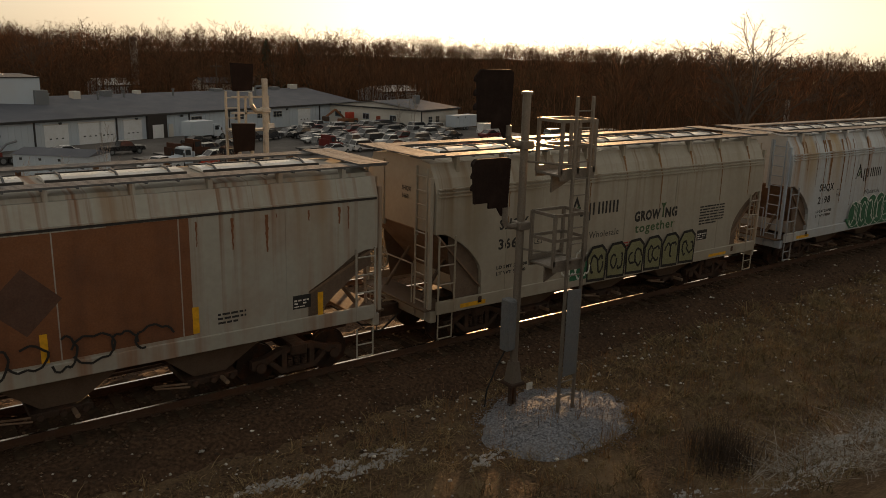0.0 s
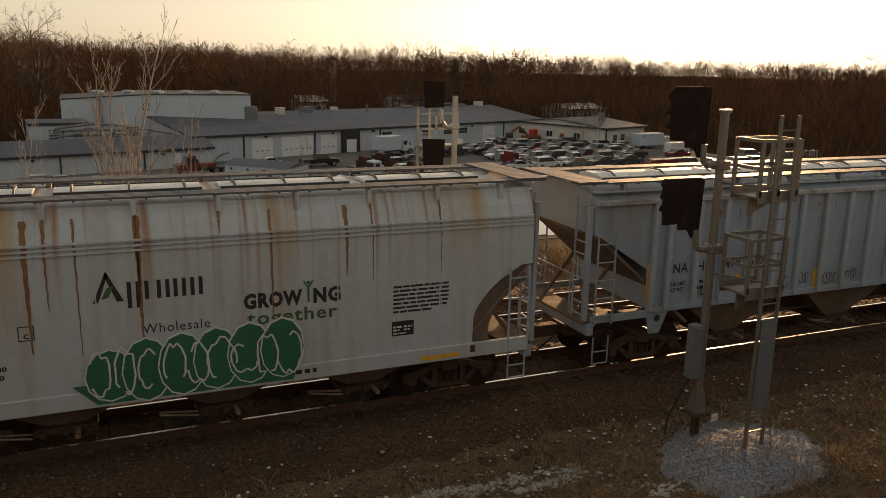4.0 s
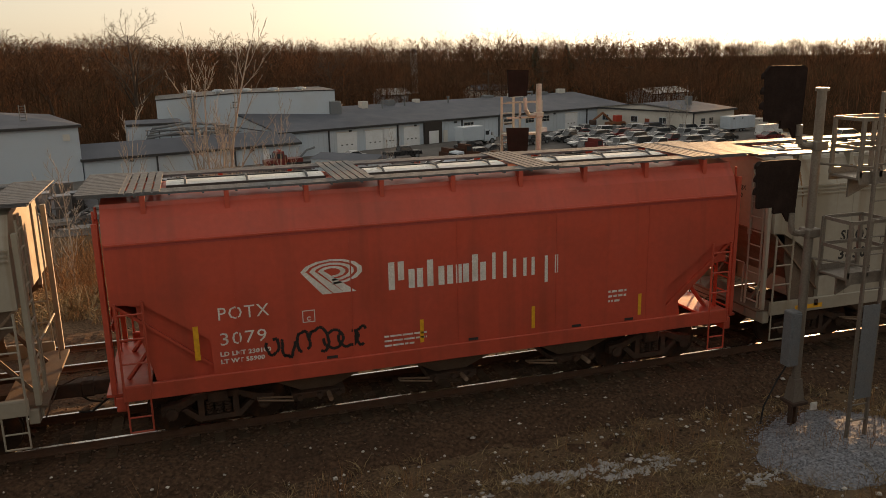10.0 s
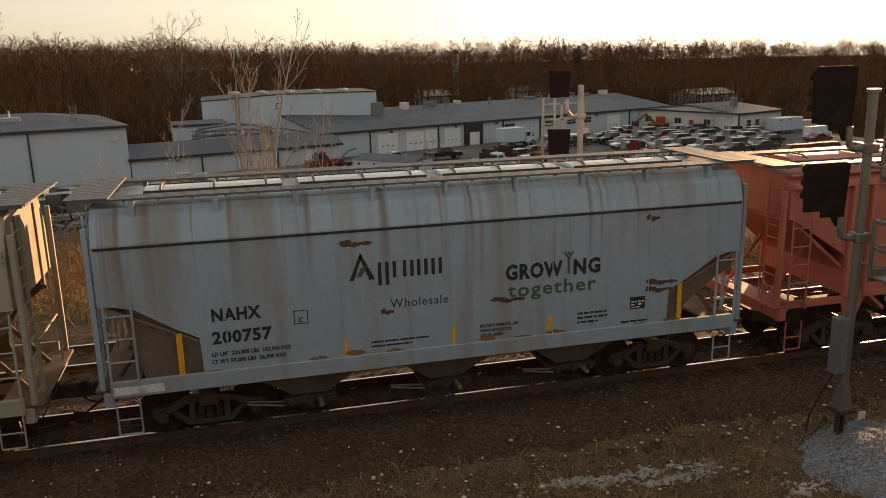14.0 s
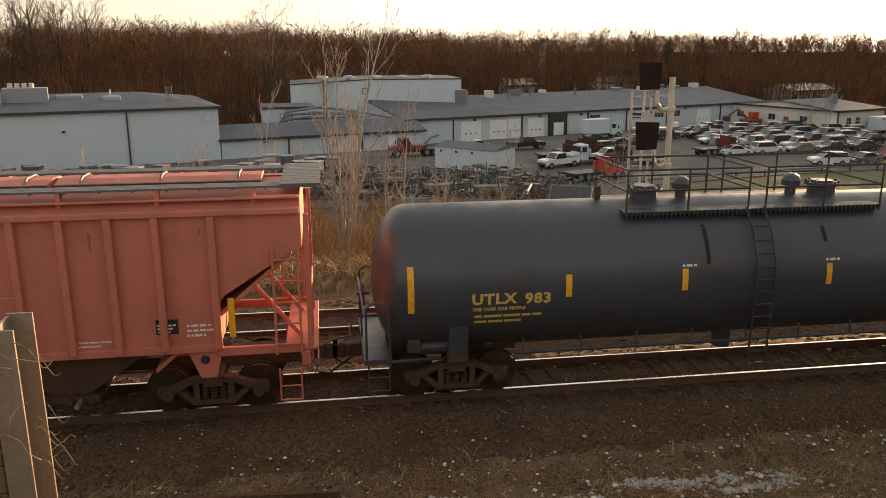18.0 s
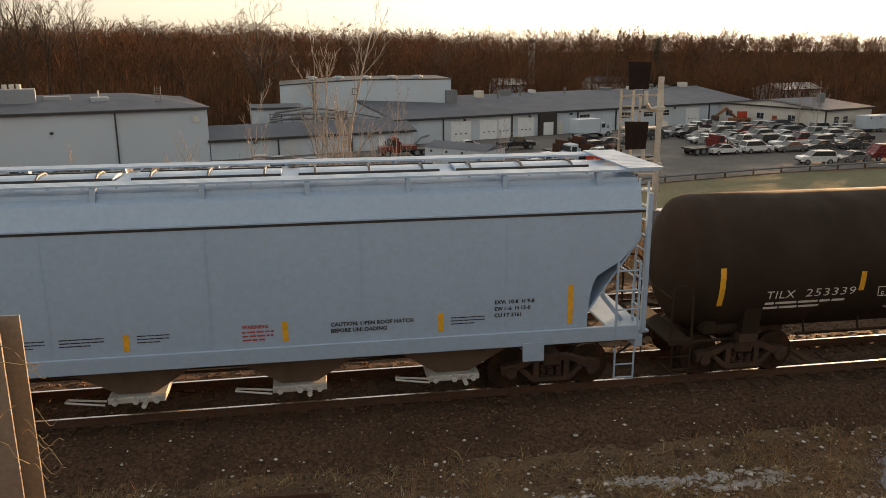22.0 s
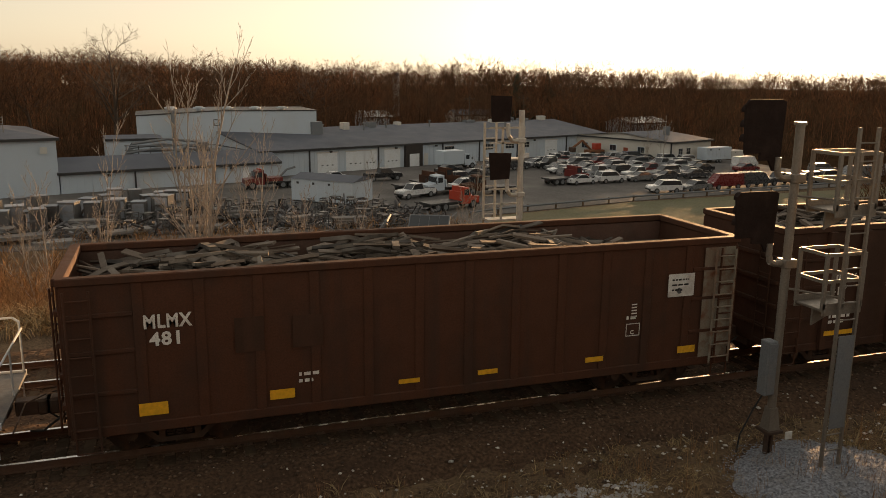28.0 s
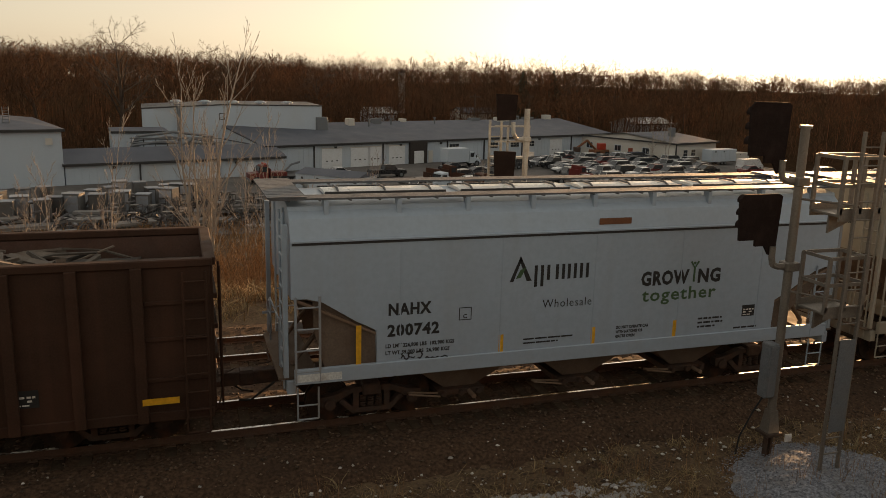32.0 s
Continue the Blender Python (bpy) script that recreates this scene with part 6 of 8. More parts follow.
def cage(sig, x0, x1, y0, y1, zp, material, front=True):
    """A working platform with hooped rails round the ladder."""
    part("platform", bx(x0, x1, y0, y1, zp - .05, zp, .008), material, sig, "small grated service platform")
    part("platform_edge", bx(x0 - .02, x1 + .02, y0 - .03, y0 - .003, zp - .12, zp + .12), material, sig)
    part("platform_edge", bx(x0 - .02, x1 + .02, y1 + .003, y1 + .03, zp - .12, zp + .12), material, sig)
    for z in (zp + .55, zp + 1.08):
        flat = bmesh.new()
        r = .035
        for p, q in (((x0, y0), (x1, y0)), ((x0, y1), (x1, y1)), ((x0, y0), (x0, y1)), ((x1, y0), (x1, y1))):
            a, b = sorted((p[0], q[0]))
            c_, d = sorted((p[1], q[1]))
            box(flat, a - .012, b + .012, c_ - .012, d + .012, z - r, z + r)
        part("guard_rail", flat, material, sig)
    for x, y in ((x0, y0), (x1, y0), (x0, y1), (x1, y1), ((x0 + x1) / 2, y0)):
        part("rail_post", bx(x - .04, x + .04, y - .03, y + .03, zp, zp + 1.1, .006), material, sig)
    part("knee_brace", slab(bmesh.new(), [(x0 + .1, zp - .05), (x1, zp - .05), (x0 + .1, zp - .42)], "y", (y0 + y1) / 2 - .02, (y0 + y1) / 2 + .02), material, sig)


def near_signal():
    X, Y, G = 11.58, 12.65, -.55
    s = thing("signal_mast", "tall aluminium signal mast with two black heads and caged ladder", "railway signal", pose(0, 0, 0), group="railway signals")
    part("mast", bar(bmesh.new(), (X, Y, .6), (X, Y, 6.5), .088, 16), M_ALU, s, "round grey aluminium mast", smooth=False)
    part("mast_cap", disc(bmesh.new(), (X, Y, 6.52), (0, 0, 1), .125, .06, 16), M_ALU, s)
    bm = bmesh.new()
    loft(bm, [[(X + a * r, Y + b * r, z) for a, b in ((-1, -1), (1, -1), (1, 1), (-1, 1))] for z, r in ((.12, .145), (.18, .135), (.6, .092))])
    part("cast_base", bm, M_ALU, s, "flared cast base")
    part("base_plate", bx(X - .2, X + .2, Y - .2, Y + .2, .05, .118, .01), M_TRUCK, s)
    for dx in (-.06, .06):
        part("base_leg", bx(X + dx - .03, X + dx + .03, Y - .05, Y + .05, G - .2, .05, .008), M_TRUCK, s)
    part("tag", bx(X + .12, X + .28, Y - .36, Y - .33, .0, .16), M_PLATE, s)
    jb = part("relay_box", bx(X - .34, X - .1, Y - .13, Y + .13, .92, 2.1, .02), M_GALV, s, "narrow grey relay box")
    part("box_door", bx(X - .32, X - .12, Y - .16, Y - .133, .96, 2.06, .008), M_GALV, jb)
    signal_head(s, 10.28, 11.22, Y + .05, 5.95, 6.98, 0, step=True)
    signal_head(s, 10.25, 11.25, Y + .05, 4.28, 5.2, 0, step=True)
    for z in (5.45, 3.72):
        a = bmesh.new()
        pipe(a, [(X, Y, z), (X - .3, Y, z), (X - .42, Y, z + .05), (X - .46, Y, z + .2), (X - .46, Y, z + .42)], .065, 10)
        part("bracket_arm", a, M_ALU, s, "bent pipe bracket")
        part("clamp", bx(X - .15, X + .15, Y - .15, Y + .15, z - .09, z + .09, .02), M_ALU, s)
    cage(s, 11.75, 12.7, 11.72, 12.42, 4.92, M_ALU)
    cage(s, 11.7, 12.62, 11.72, 12.42, 2.98, M_ALU)
    lx0, lx1, ly = 12.02, 12.47, 11.62
    for x in (lx0, lx1):
        part("ladder_rail", bx(x - .028, x + .028, ly - .035, ly + .035, G - .2, 6.5, .006), M_ALU, s)
    for k in range(19):
        z = .0 + k * .345
        part("rung", bar(bmesh.new(), (lx0, ly, z), (lx1, ly, z), .016), M_ALU, s)
    part("climb_guard", bx(lx0 + .03, lx1 - .03, ly - .06, ly - .045, .5, 2.45), M_GALV, s, "plain plate that blocks the ladder")
    for z in (3.2, 5.1):
        part("ladder_stay", bar(bmesh.new(), (X, Y, z), (lx0 + .1, ly, z), .025), M_ALU, s)
    part("cable", pipe(bmesh.new(), [(X - .12, Y + .1, .95), (X - .3, Y + .2, .5), (X - .5, Y + .3, -.1), (X - .55, Y + .3, -.5)], .02), M_RUBBER, s)
    return s


near_signal()


def far_signal():
    X, Y = 11.52, 25.7
    G = -.6
    s = thing("signal_mast", "pale steel signal mast with two black heads and ladder", "railway signal", pose(0, 0, 0), group="railway signals")
    # pale metal throughout: the mast's sunlit look is put into the colour
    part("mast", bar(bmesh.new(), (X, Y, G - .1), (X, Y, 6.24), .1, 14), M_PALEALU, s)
    part("case", bx(X - .3, X + .12, Y - .28, Y - .12, .6, 1.75, .02), M_GALV, s)
    signal_head(s, 10.2, 11.0, Y - .3, 5.85, 6.75, 0, step=False)
    signal_head(s, 10.18, 11.02, Y - .3, 3.88, 4.82, 0, step=False)
    for z in (5.2, 3.3):
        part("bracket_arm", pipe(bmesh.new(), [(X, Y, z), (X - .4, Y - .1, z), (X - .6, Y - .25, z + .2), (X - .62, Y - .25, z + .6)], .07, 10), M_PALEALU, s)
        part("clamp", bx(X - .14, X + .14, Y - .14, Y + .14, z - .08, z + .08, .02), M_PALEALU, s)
    for x in (10.42, 10.86):
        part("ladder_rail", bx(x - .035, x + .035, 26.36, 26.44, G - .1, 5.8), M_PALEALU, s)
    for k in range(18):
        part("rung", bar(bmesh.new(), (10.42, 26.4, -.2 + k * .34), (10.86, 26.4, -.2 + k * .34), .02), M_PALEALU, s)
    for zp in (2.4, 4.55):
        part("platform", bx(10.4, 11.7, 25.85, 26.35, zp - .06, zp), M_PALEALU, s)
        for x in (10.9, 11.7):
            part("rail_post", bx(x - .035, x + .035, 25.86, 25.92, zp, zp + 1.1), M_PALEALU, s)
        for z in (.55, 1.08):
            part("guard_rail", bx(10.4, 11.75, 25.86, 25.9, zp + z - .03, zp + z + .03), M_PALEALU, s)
    part("lamp_bracket", bx(X - .05, X + .3, Y - .05, Y + .05, 4.6, 4.75), M_PLATE, s)
    part("foot", bx(X - .45, X + .45, Y - .45, Y + .45, G - .25, G + .15, .03), M_CONCRETE, s)
    return s


far_signal()


def solar_panel(x, y, w, d, tilt, turn, z):
    """A tilted panel on a post."""
    v = thing("solar_panel", "tilted solar panel on a thin steel post", "solar panel", pose(x, y, -.75), group="solar panels")
    part("post", bar(bmesh.new(), (0, 0, 0), (0, 0, z + .75), .04, 8), M_GALV, v)
    m = pose(0, 0, z + .75, tilt, 0, turn)
    fr = part("frame", bx(-w / 2, w / 2, -d / 2, d / 2, -.03, .03, .006), M_GALV, v)
    fr.matrix_basis = m
    for i in range(4):
        for j in range(2):
            cell = part("cell", bx(-w / 2 + .04 + i * (w - .08) / 4, -w / 2 + .03 + (i + 1) * (w - .08) / 4, -d / 2 + .04 + j * (d - .08) / 2, -d / 2 + .03 + (j + 1) * (d - .08) / 2, .031, .036), M_PANE, fr)
    part("mount", bx(-.06, .06, -.3, .3, -.1, -.032), M_GALV, fr)
    return v


solar_panel(6.75, 27.0, 1.5, 1.05, 52, 250, 2.05)
solar_panel(8.55, 27.0, 1.5, 1.2, 40, -25, 2.0)


def relay_cabinet():
    v = thing("relay_cabinet", "weathered grey lineside relay cabinet with flat lid", "cabinet", pose(6.75, 25.3, -.62))
    part("shell", bx(-.75, .75, -.35, .35, .12, 1.0, .02), M_CABINET, v)
    part("lid", bx(-.82, .82, -.42, .42, 1.003, 1.08, .015), M_GALV, v)
    for s in (-1, 1):
        d_ = part("door", bx(s * .37 - .34, s * .37 + .34, -.38, -.353, .17, .96, .006), M_CABINET, v)
        part("handle", bx(s * .1 - .02, s * .1 + .02, -.41, -.382, .5, .62), M_TRIM, d_)
    for x in (-.6, .6):
        part("foot", bx(x - .08, x + .08, -.3, .3, -.1, .118), M_CONCRETE, v)
    return v


relay_cabinet()


def gravel_mound():
    """The pale heap of stone round the foot of the signal."""
    cx, cy = 12.0, 11.7
    vs, fs = [(cx, cy, -.36)], []
    n, rings = 72, 14
    for r in range(1, rings + 1):
        for i in range(n):
            a = 2 * math.pi * i / n
            rad = (1.86 + .16 * math.sin(2 * a + .6) + .22 * noise.noise((math.cos(a) * 2, math.sin(a) * 2, 3)) + .12 * noise.noise((math.cos(a) * 7, math.sin(a) * 7, 5))) * r / rings
            z = -.34 - .24 * (r / rings) ** 2 + .05 * noise.noise((rad * math.cos(a) * 6, rad * math.sin(a) * 6, 1))
            vs.append((cx + rad * math.cos(a) * 1.1, cy + rad * math.sin(a) * .88, z - (.12 if r == rings else 0)))
    for i in range(n):
        fs.append((0, 1 + i, 1 + (i + 1) % n))
    for r in range(rings - 1):
        for i in range(n):
            a, b = 1 + r * n + i, 1 + r * n + (i + 1) % n
            fs.append((a, a + n, b + n, b))
    return tagged(raw("gravel_mound", vs, fs, M_PALEGRAVEL, smooth=True), "pale frosted crushed-stone mound round the signal foot", "gravel", kind="structure")


gravel_mound()


def retaining_wall():
    """Galvanised H-pile with timber lagging at the foot of the near bank."""
    w = tagged(new("retaining_wall"), "timber lagging wall held by a galvanised steel H-pile", "wall", kind="structure")
    x, y = -2.22, 5.4
    bm = bmesh.new()
    box(bm, x - .012, x + .012, y - .17, y + .17, -1.0, 5.55)
    p_ = part("pile_web", bm, M_ALU, w, "galvanised steel pile")
    for s in (-.18, .18):
        part("pile_flange", bx(x - .02, x + .15, y + s - .01, y + s + .01, -1.0, 5.56), M_ALU, p_)
    plank = None
    for k in range(31):
        z = -.95 + k * .206
        m = pose(x - 2.06, y - .14, z, 0, 0, 0)
        if plank is None:
            plank = part("plank", bx(-2.0, 2.03, -.045, .045, 0, .2, .008), M_TIMBER, w)
            plank.matrix_basis = m
        else:
            twin("plank", plank, w, m)
    part("pile_web", bx(x - 4.12, x - 4.09, y - .17, y + .17, -1.0, 5.62), M_GALV, w)
    return w


retaining_wall()

# ---- the yard below the bank ----
def sheet(name, pts, z, material, label, cat, kind="structure", thick=.15):
    bm = slab(bmesh.new(), pts, "z", z - thick, z)
    return tagged(part(name, bm, material), label, cat, kind=kind)


sheet("yard_paving", [(-45, 74), (30, 74), (33, 80.5), (54, 85.5), (100, 91), (125, 96), (125, 133), (88, 148), (-10, 128), (-45, 112)], YARD_Z + .06, M_YARD,
      "worn grey asphalt and gravel yard", "pavement")
sheet("lawn", [(24, 58), (60, 62), (104, 76), (104, 88), (54, 84.8), (33.5, 79.8), (26, 74)], YARD_Z + .05, M_LAWN, "olive winter lawn beside the yard", "lawn")
pts = []
for i in range(20):
    a = 2 * math.pi * i / 20
    pts.append((38.5 + 9 * math.cos(a) * (1 + .15 * math.sin(3 * a)) + .35 * 4 * math.sin(a), 65.0 + 5.2 * math.sin(a) * (1 + .1 * math.cos(2 * a))))
sheet("water", pts, YARD_Z + .08, M_WATER, "small still pond reflecting the bright sky", "pond", thick=.02)

B0, B1 = Vector((12.3, 119.9)), Vector((85.2, 146.9))
BA = math.atan2(B1.y - B0.y, B1.x - B0.x)


def building(name, label, origin, angle, length, depth, wall_h, ridge_h, wall_m, roof_m, hip=0.0, ridge_at=.5, over=.35, siding=0.0):
    """A shed: walls, trim, gabled or hipped roof. Local x along the front, y to the back, z from the yard."""
    b = thing(name, label, "building", pose(origin[0], origin[1], YARD_Z, 0, 0, math.degrees(angle)))
    t = .25
    part("front_wall", bx(0, length, 0, t, -.4, wall_h), wall_m, b)
    part("back_wall", bx(0, length, depth - t, depth, -.4, wall_h), wall_m, b)
    rd = depth * ridge_at
    for x0 in (0, length - t):
        pts = [(t, -.4), (depth - t, -.4), (depth - t, wall_h)] + ([] if hip else [(rd, ridge_h - .15)]) + [(t, wall_h)]
        part("side_wall", slab(bmesh.new(), pts, "x", x0, x0 + t), wall_m, b)
    bm = bmesh.new()
    a, o = hip, over
    top = [bm.verts.new(p) for p in ((-o, -o, wall_h), (length + o, -o, wall_h), (length + o, depth + o, wall_h), (-o, depth + o, wall_h), (a - (0 if hip else o), rd, ridge_h), (length - a + (0 if hip else o), rd, ridge_h))]
    low = [bm.verts.new((v.co.x, v.co.y, v.co.z - .18)) for v in top]
    for f in ((0, 1, 5, 4), (2, 3, 4, 5), (1, 2, 5), (3, 0, 4))[:4 if hip else 2]:
        bm.faces.new([top[i] for i in f])
        bm.faces.new([low[i] for i in reversed(f)])
    for i, j in ((0, 1), (1, 2), (2, 3), (3, 0)):
        bm.faces.new((top[j], top[i], low[i], low[j]))
    bmesh.ops.recalc_face_normals(bm, faces=bm.faces[:])
    part("roof", bm, roof_m, b)
    part("gutter", bx(-o, length + o, -o - .14, -o - .003, wall_h - .34, wall_h - .02), M_TRIM, b, "dark eaves gutter")
    if siding:
        n = int(length / siding)
        bm = bmesh.new()
        for k in range(n):
            box(bm, k * siding + .1, k * siding + .16, -.035, -.003, 0, wall_h - .3)
        tagged(part("siding_ribs", bm, wall_m, b), kind="stuff")
    return b


def downpipe(b, x, h):
    part("downpipe", bx(x - .09, x + .09, -.2, -.003, 0, h - .3), M_TRIM, b)


def roller_door(b, x, w, h, lights=True):
    d = part("roller_door", bx(x, x + w, -.06, -.004, 0, h), M_DOORW, b, "white roller door")
    for k in range(1, 6):
        part("door_slat", bx(x + .05, x + w - .05, -.085, -.062, h * k / 6 - .03, h * k / 6 + .03), M_DOORW, d)
    if lights:
        for k in range(3):
            part("door_light", bx(x + w * (.2 + .25 * k), x + w * (.2 + .25 * k) + .3, -.09, -.064, h * .36, h * .36 + .16), M_PANE, d)
    part("door_frame", bx(x - .12, x + w + .12, -.1, -.0045, h + .003, h + .16), M_WALLB, b)


def window(b, x, z, w, h, n=2):
    f = part("window_frame", bx(x, x + w, -.08, -.004, z, z + h), M_WALLB, b)
    for k in range(n):
        for j in range(2):
            part("pane", bx(x + .06 + k * (w - .06) / n, x + (k + 1) * (w - .06) / n, -.10, -.082, z + .06 + j * (h - .06) / 2, z + (j + 1) * (h - .06) / 2), M_PANE, f)


def wall_lamp(b, x, z):
    part("wall_lamp", bx(x - .2, x + .2, -.3, -.004, z - .14, z + .14, .03), M_TRIM, b)


# long white workshop
L1 = (B1 - B0).length
b = building("workshop_building", "long low white workshop with roller doors and grey roof", B0, BA, L1, 30, 3.95, 6.1, M_WALLW, M_ROOF, siding=.9)
for x in (8.2, 21.0, 34.5, 43.0, 52.5, 66.0):
    downpipe(b, x, 3.95)
for x, w in ((9.6, 3.6), (14.8, 3.6), (19.3 - 1.2, 2.6), (25.6 - 3.4, 3.2), (60.0, 3.4)):
    roller_door(b, x, w, 3.1)
sh = part("dock_shelter", bx(26.2, 29.8, -.55, -.004, 0, 3.8, .04), M_DOCK, b, "black padded dock shelter")
part("dock_door", bx(27.0, 29.0, -.60, -.552, .1, 2.2), M_DOORW, sh)
for x in (34.9, 44.2, 49.5, 53.5, 71.0):
    window(b, x, 2.0, 2.2, 1.1, 3)
for x in (12, 24.5, 33, 47, 57):
    wall_lamp(b, x, 3.3)
part("side_door", bx(30.4, 31.3, -.07, -.004, 0, 2.1), M_WALLB, b)
part("duct", pipe(bmesh.new(), [(55, 6, 5), (55, 6, 7.2), (57, 6, 7.2), (57, 6, 6.5)], .2, 8), M_GALV, b)
for k, (x, y, w, h) in enumerate(((14, 9, 2.0, 1.4), (22, 12, 1.2, .9), (28, 13, 1.6, .8), (35, 14, .9, .6), (52, 14, 2.2, .5), (58, 13, 3.5, .6), (67, 14, 2.4, .5), (73, 14, 1.6, .9))):
    part("roof_unit", bx(x, x + w, y, y + 1.4, 4.6, 6.0 + h, .05), M_WALLB if k % 2 else M_GALV, b, "rooftop air unit")
for x, y in ((16.5, 10), (25.5, 11), (31, 12), (41, 12)):
    v_ = bar(bmesh.new(), (x, y, 5.0), (x, y, 6.7), .16, 10)
    disc(v_, (x, y, 6.8), (0, 0, 1), .3, .18, 10)
    part("roof_vent", v_, M_GALV, b)
part("roof_dormer", slab(bmesh.new(), [(60, 6.0), (62, 6.0), (60.6, 7.6)], "y", 13.5, 14.5), M_WALLB, b)

# right-hand wing
b = building("office_wing", "low cream office wing with small windows", (85.0, 123.4), math.radians(21), 13, 22, 3.9, 5.0, M_WALLB, M_ROOF)
for y in (5.5, 12.0, 19.0):
    f = part("window_frame", bx(-.08, -.004, y, y + 1.6, 1.4, 2.6), M_WALLW, b)
    for k in range(2):
        part("pane", bx(-.10, -.083, y + .08 + k * .75, y + .75 + k * .75, 1.5, 2.5), M_PANE, f)
part("side_door", bx(-.08, -.004, 9.3, 10.3, 0, 2.2), M_BAND, b)
for x in (2.5, 5.0, 9.5):
    window(b, x, 1.4, 1.3, 1.2, 2)
part("gutter", bx(-.5, -.36, -.3, 22.3, 3.62, 3.9), M_TRIM, b)
downpipe(b, .2, 3.9)
b = tagged(part("roof_box", bx(-.5, .5, -.5, .5, 0, 2.0, .03), M_GALV), "small grey roof box", "roof unit")
b.matrix_basis = pose(89.5, 131.5, YARD_Z + 4.1)

# low link building with pipes on its roof
b = building("link_building", "low white link building with grey roof", (-13.3, 108.9), math.radians(16), 29, 9, 2.75, 4.2, M_WALLW, M_ROOF, siding=.9)
for x in (9.0, 19.5):
    downpipe(b, x, 2.75)
for x in (5.8, 22.0):
    wall_lamp(b, x, 2.1)
part("side_door", bx(23.6, 24.5, -.07, -.004, 0, 2.1), M_DOORW, b, "white side door")
for k in range(6):
    yy, zz = 5.0 + .4 * k, 4.0 + .28 * k
    part("dust_pipe", pipe(bmesh.new(), [(9.0 + .3 * k, yy, 3.3), (9.0 + .3 * k, yy, zz), (13.0 + .5 * k, yy + .2, zz + (.5 if k % 2 else -.1)), (17.5 + .6 * k, yy, zz - .1), (19.5 + .5 * k, yy + .3, 3.4)], .13 + .03 * (k % 3), 8), M_GALV, b, "grey dust pipe")
for k in range(9):
    x = 9.4 + k * 1.6
    part("pipe_post", bar(bmesh.new(), (x, 5.5, 3.2), (x, 5.5, 5.4 - .1 * k), .07), M_TRIM if k % 2 else M_GALV, b)
for z in (4.1, 4.7, 5.3):
    part("pipe_rack_beam", bar(bmesh.new(), (9.2, 5.5, z), (22.6, 5.5, z - .35), .08), M_GALV, b)
part("pipe_chute", bar(bmesh.new(), (14.6, 4.9, 3.6), (17.4, 5.1, 5.0), .26, 8), M_GALV, b, "slanting grey chute")
part("cyclone_hopper", bar(bmesh.new(), (20.2, 6.2, 3.4), (20.2, 6.2, 5.4), .35, 10, .9), M_GALV, b)

# tall white block
b = thing("tall_block", "tall plain white metal-clad block with roof vents", "building", pose(-4.85, 133.0, YARD_Z, 0, 0, 1.5))
outline_ = [(0, -.4), (28.0, -.4), (28.0, 9.15), (12.0, 9.15), (0, 8.45)]
part("front_wall", slab(bmesh.new(), outline_, "y", 0, .25), M_WALLW, b)
part("back_wall", slab(bmesh.new(), outline_, "y", 14.75, 15), M_WALLW, b)
part("side_wall", bx(0, .25, .253, 14.747, -.4, 8.4), M_WALLW, b)
part("side_wall", bx(27.75, 28.0, .253, 14.747, -.4, 9.1), M_WALLW, b)
part("roof", slab(bmesh.new(), [(-.1, 8.452), (12, 9.153), (28.1, 9.153), (28.1, 9.33), (12, 9.33), (-.1, 8.63)], "y", -.1, 15.1), M_TRIM, b, "thin dark roof edge")
for k in range(5):
    v_ = bar(bmesh.new(), (5.2 + k * 4.4, 3, 8.7), (5.2 + k * 4.4, 3, 9.55), .45, 12)
    disc(v_, (5.2 + k * 4.4, 3, 9.6), (0, 0, 1), .95, .2, 14)
    disc(v_, (5.2 + k * 4.4, 3, 9.75), (0, 0, 1), .6, .14, 14)
    part("roof_vent", v_, M_WALLW, b, "mushroom roof vent")
part("vent_panel", bx(11.5, 12.4, -.06, -.004, 6.9, 7.9), M_TRIM, b)
part("vent_panel", bx(11.62, 12.28, -.08, -.062, 7.02, 7.78), M_WALLW, b)
part("flue", pipe(bmesh.new(), [(5.4, -1.2, 2.4), (5.4, -1.2, 9.1)], .32, 12), M_GALV, b, "tall round steel flue")
part("flue_cap", disc(bmesh.new(), (5.4, -1.2, 9.3), (0, 0, 1), .75, .2, 12), M_GALV, b)
b = building("plant_room", "small white plant room beside the tall block", (-8.6, 121.5), math.radians(6), 7.5, 8, 5.9, 6.0, M_WALLW, M_ROOF, over=.1)

# big left-hand shed
lx, ly, la = -13.4, 108.7, math.radians(16.4)
LL = 52
b = building("storage_shed", "large plain white storage shed with grey hipped roof", (lx - LL * math.cos(la), ly - LL * math.sin(la)), la, LL, 24, 7.1, 8.55, M_WALLW, M_ROOF, hip=9.0)
for x in (40.8, 26.0, 12):
    downpipe(b, x, 7.1)
for x, z in ((33.5, 4.6), (50.5, 5.6)):
    wall_lamp(b, x, z)
part("wall_panel", bx(50.1, 50.9, -.32, -.305, 5.2, 6.0), M_WALLB, b)
for x, y, w, d, h in ((27, 6, 5.2, 3, 1.6), (25.5, 5, 1.5, 2, 1.1), (33, 8, 3.2, 2, .5), (38.5, 6, 2.2, 2, .35)):
    part("roof_unit", bx(x, x + w, y, y + d, 7.6, 8.0 + h, .06), M_PALEMETAL, b, "rooftop air unit")
for k in range(4):
    part("roof_cowl", disc(bmesh.new(), (28 + k * .8, 7, 9.9), (0, 0, 1), .3, .6, 10), M_WALLB, b)
v_ = bar(bmesh.new(), (39.5, 7, 7.9), (39.5, 7, 9.2), .1, 8)
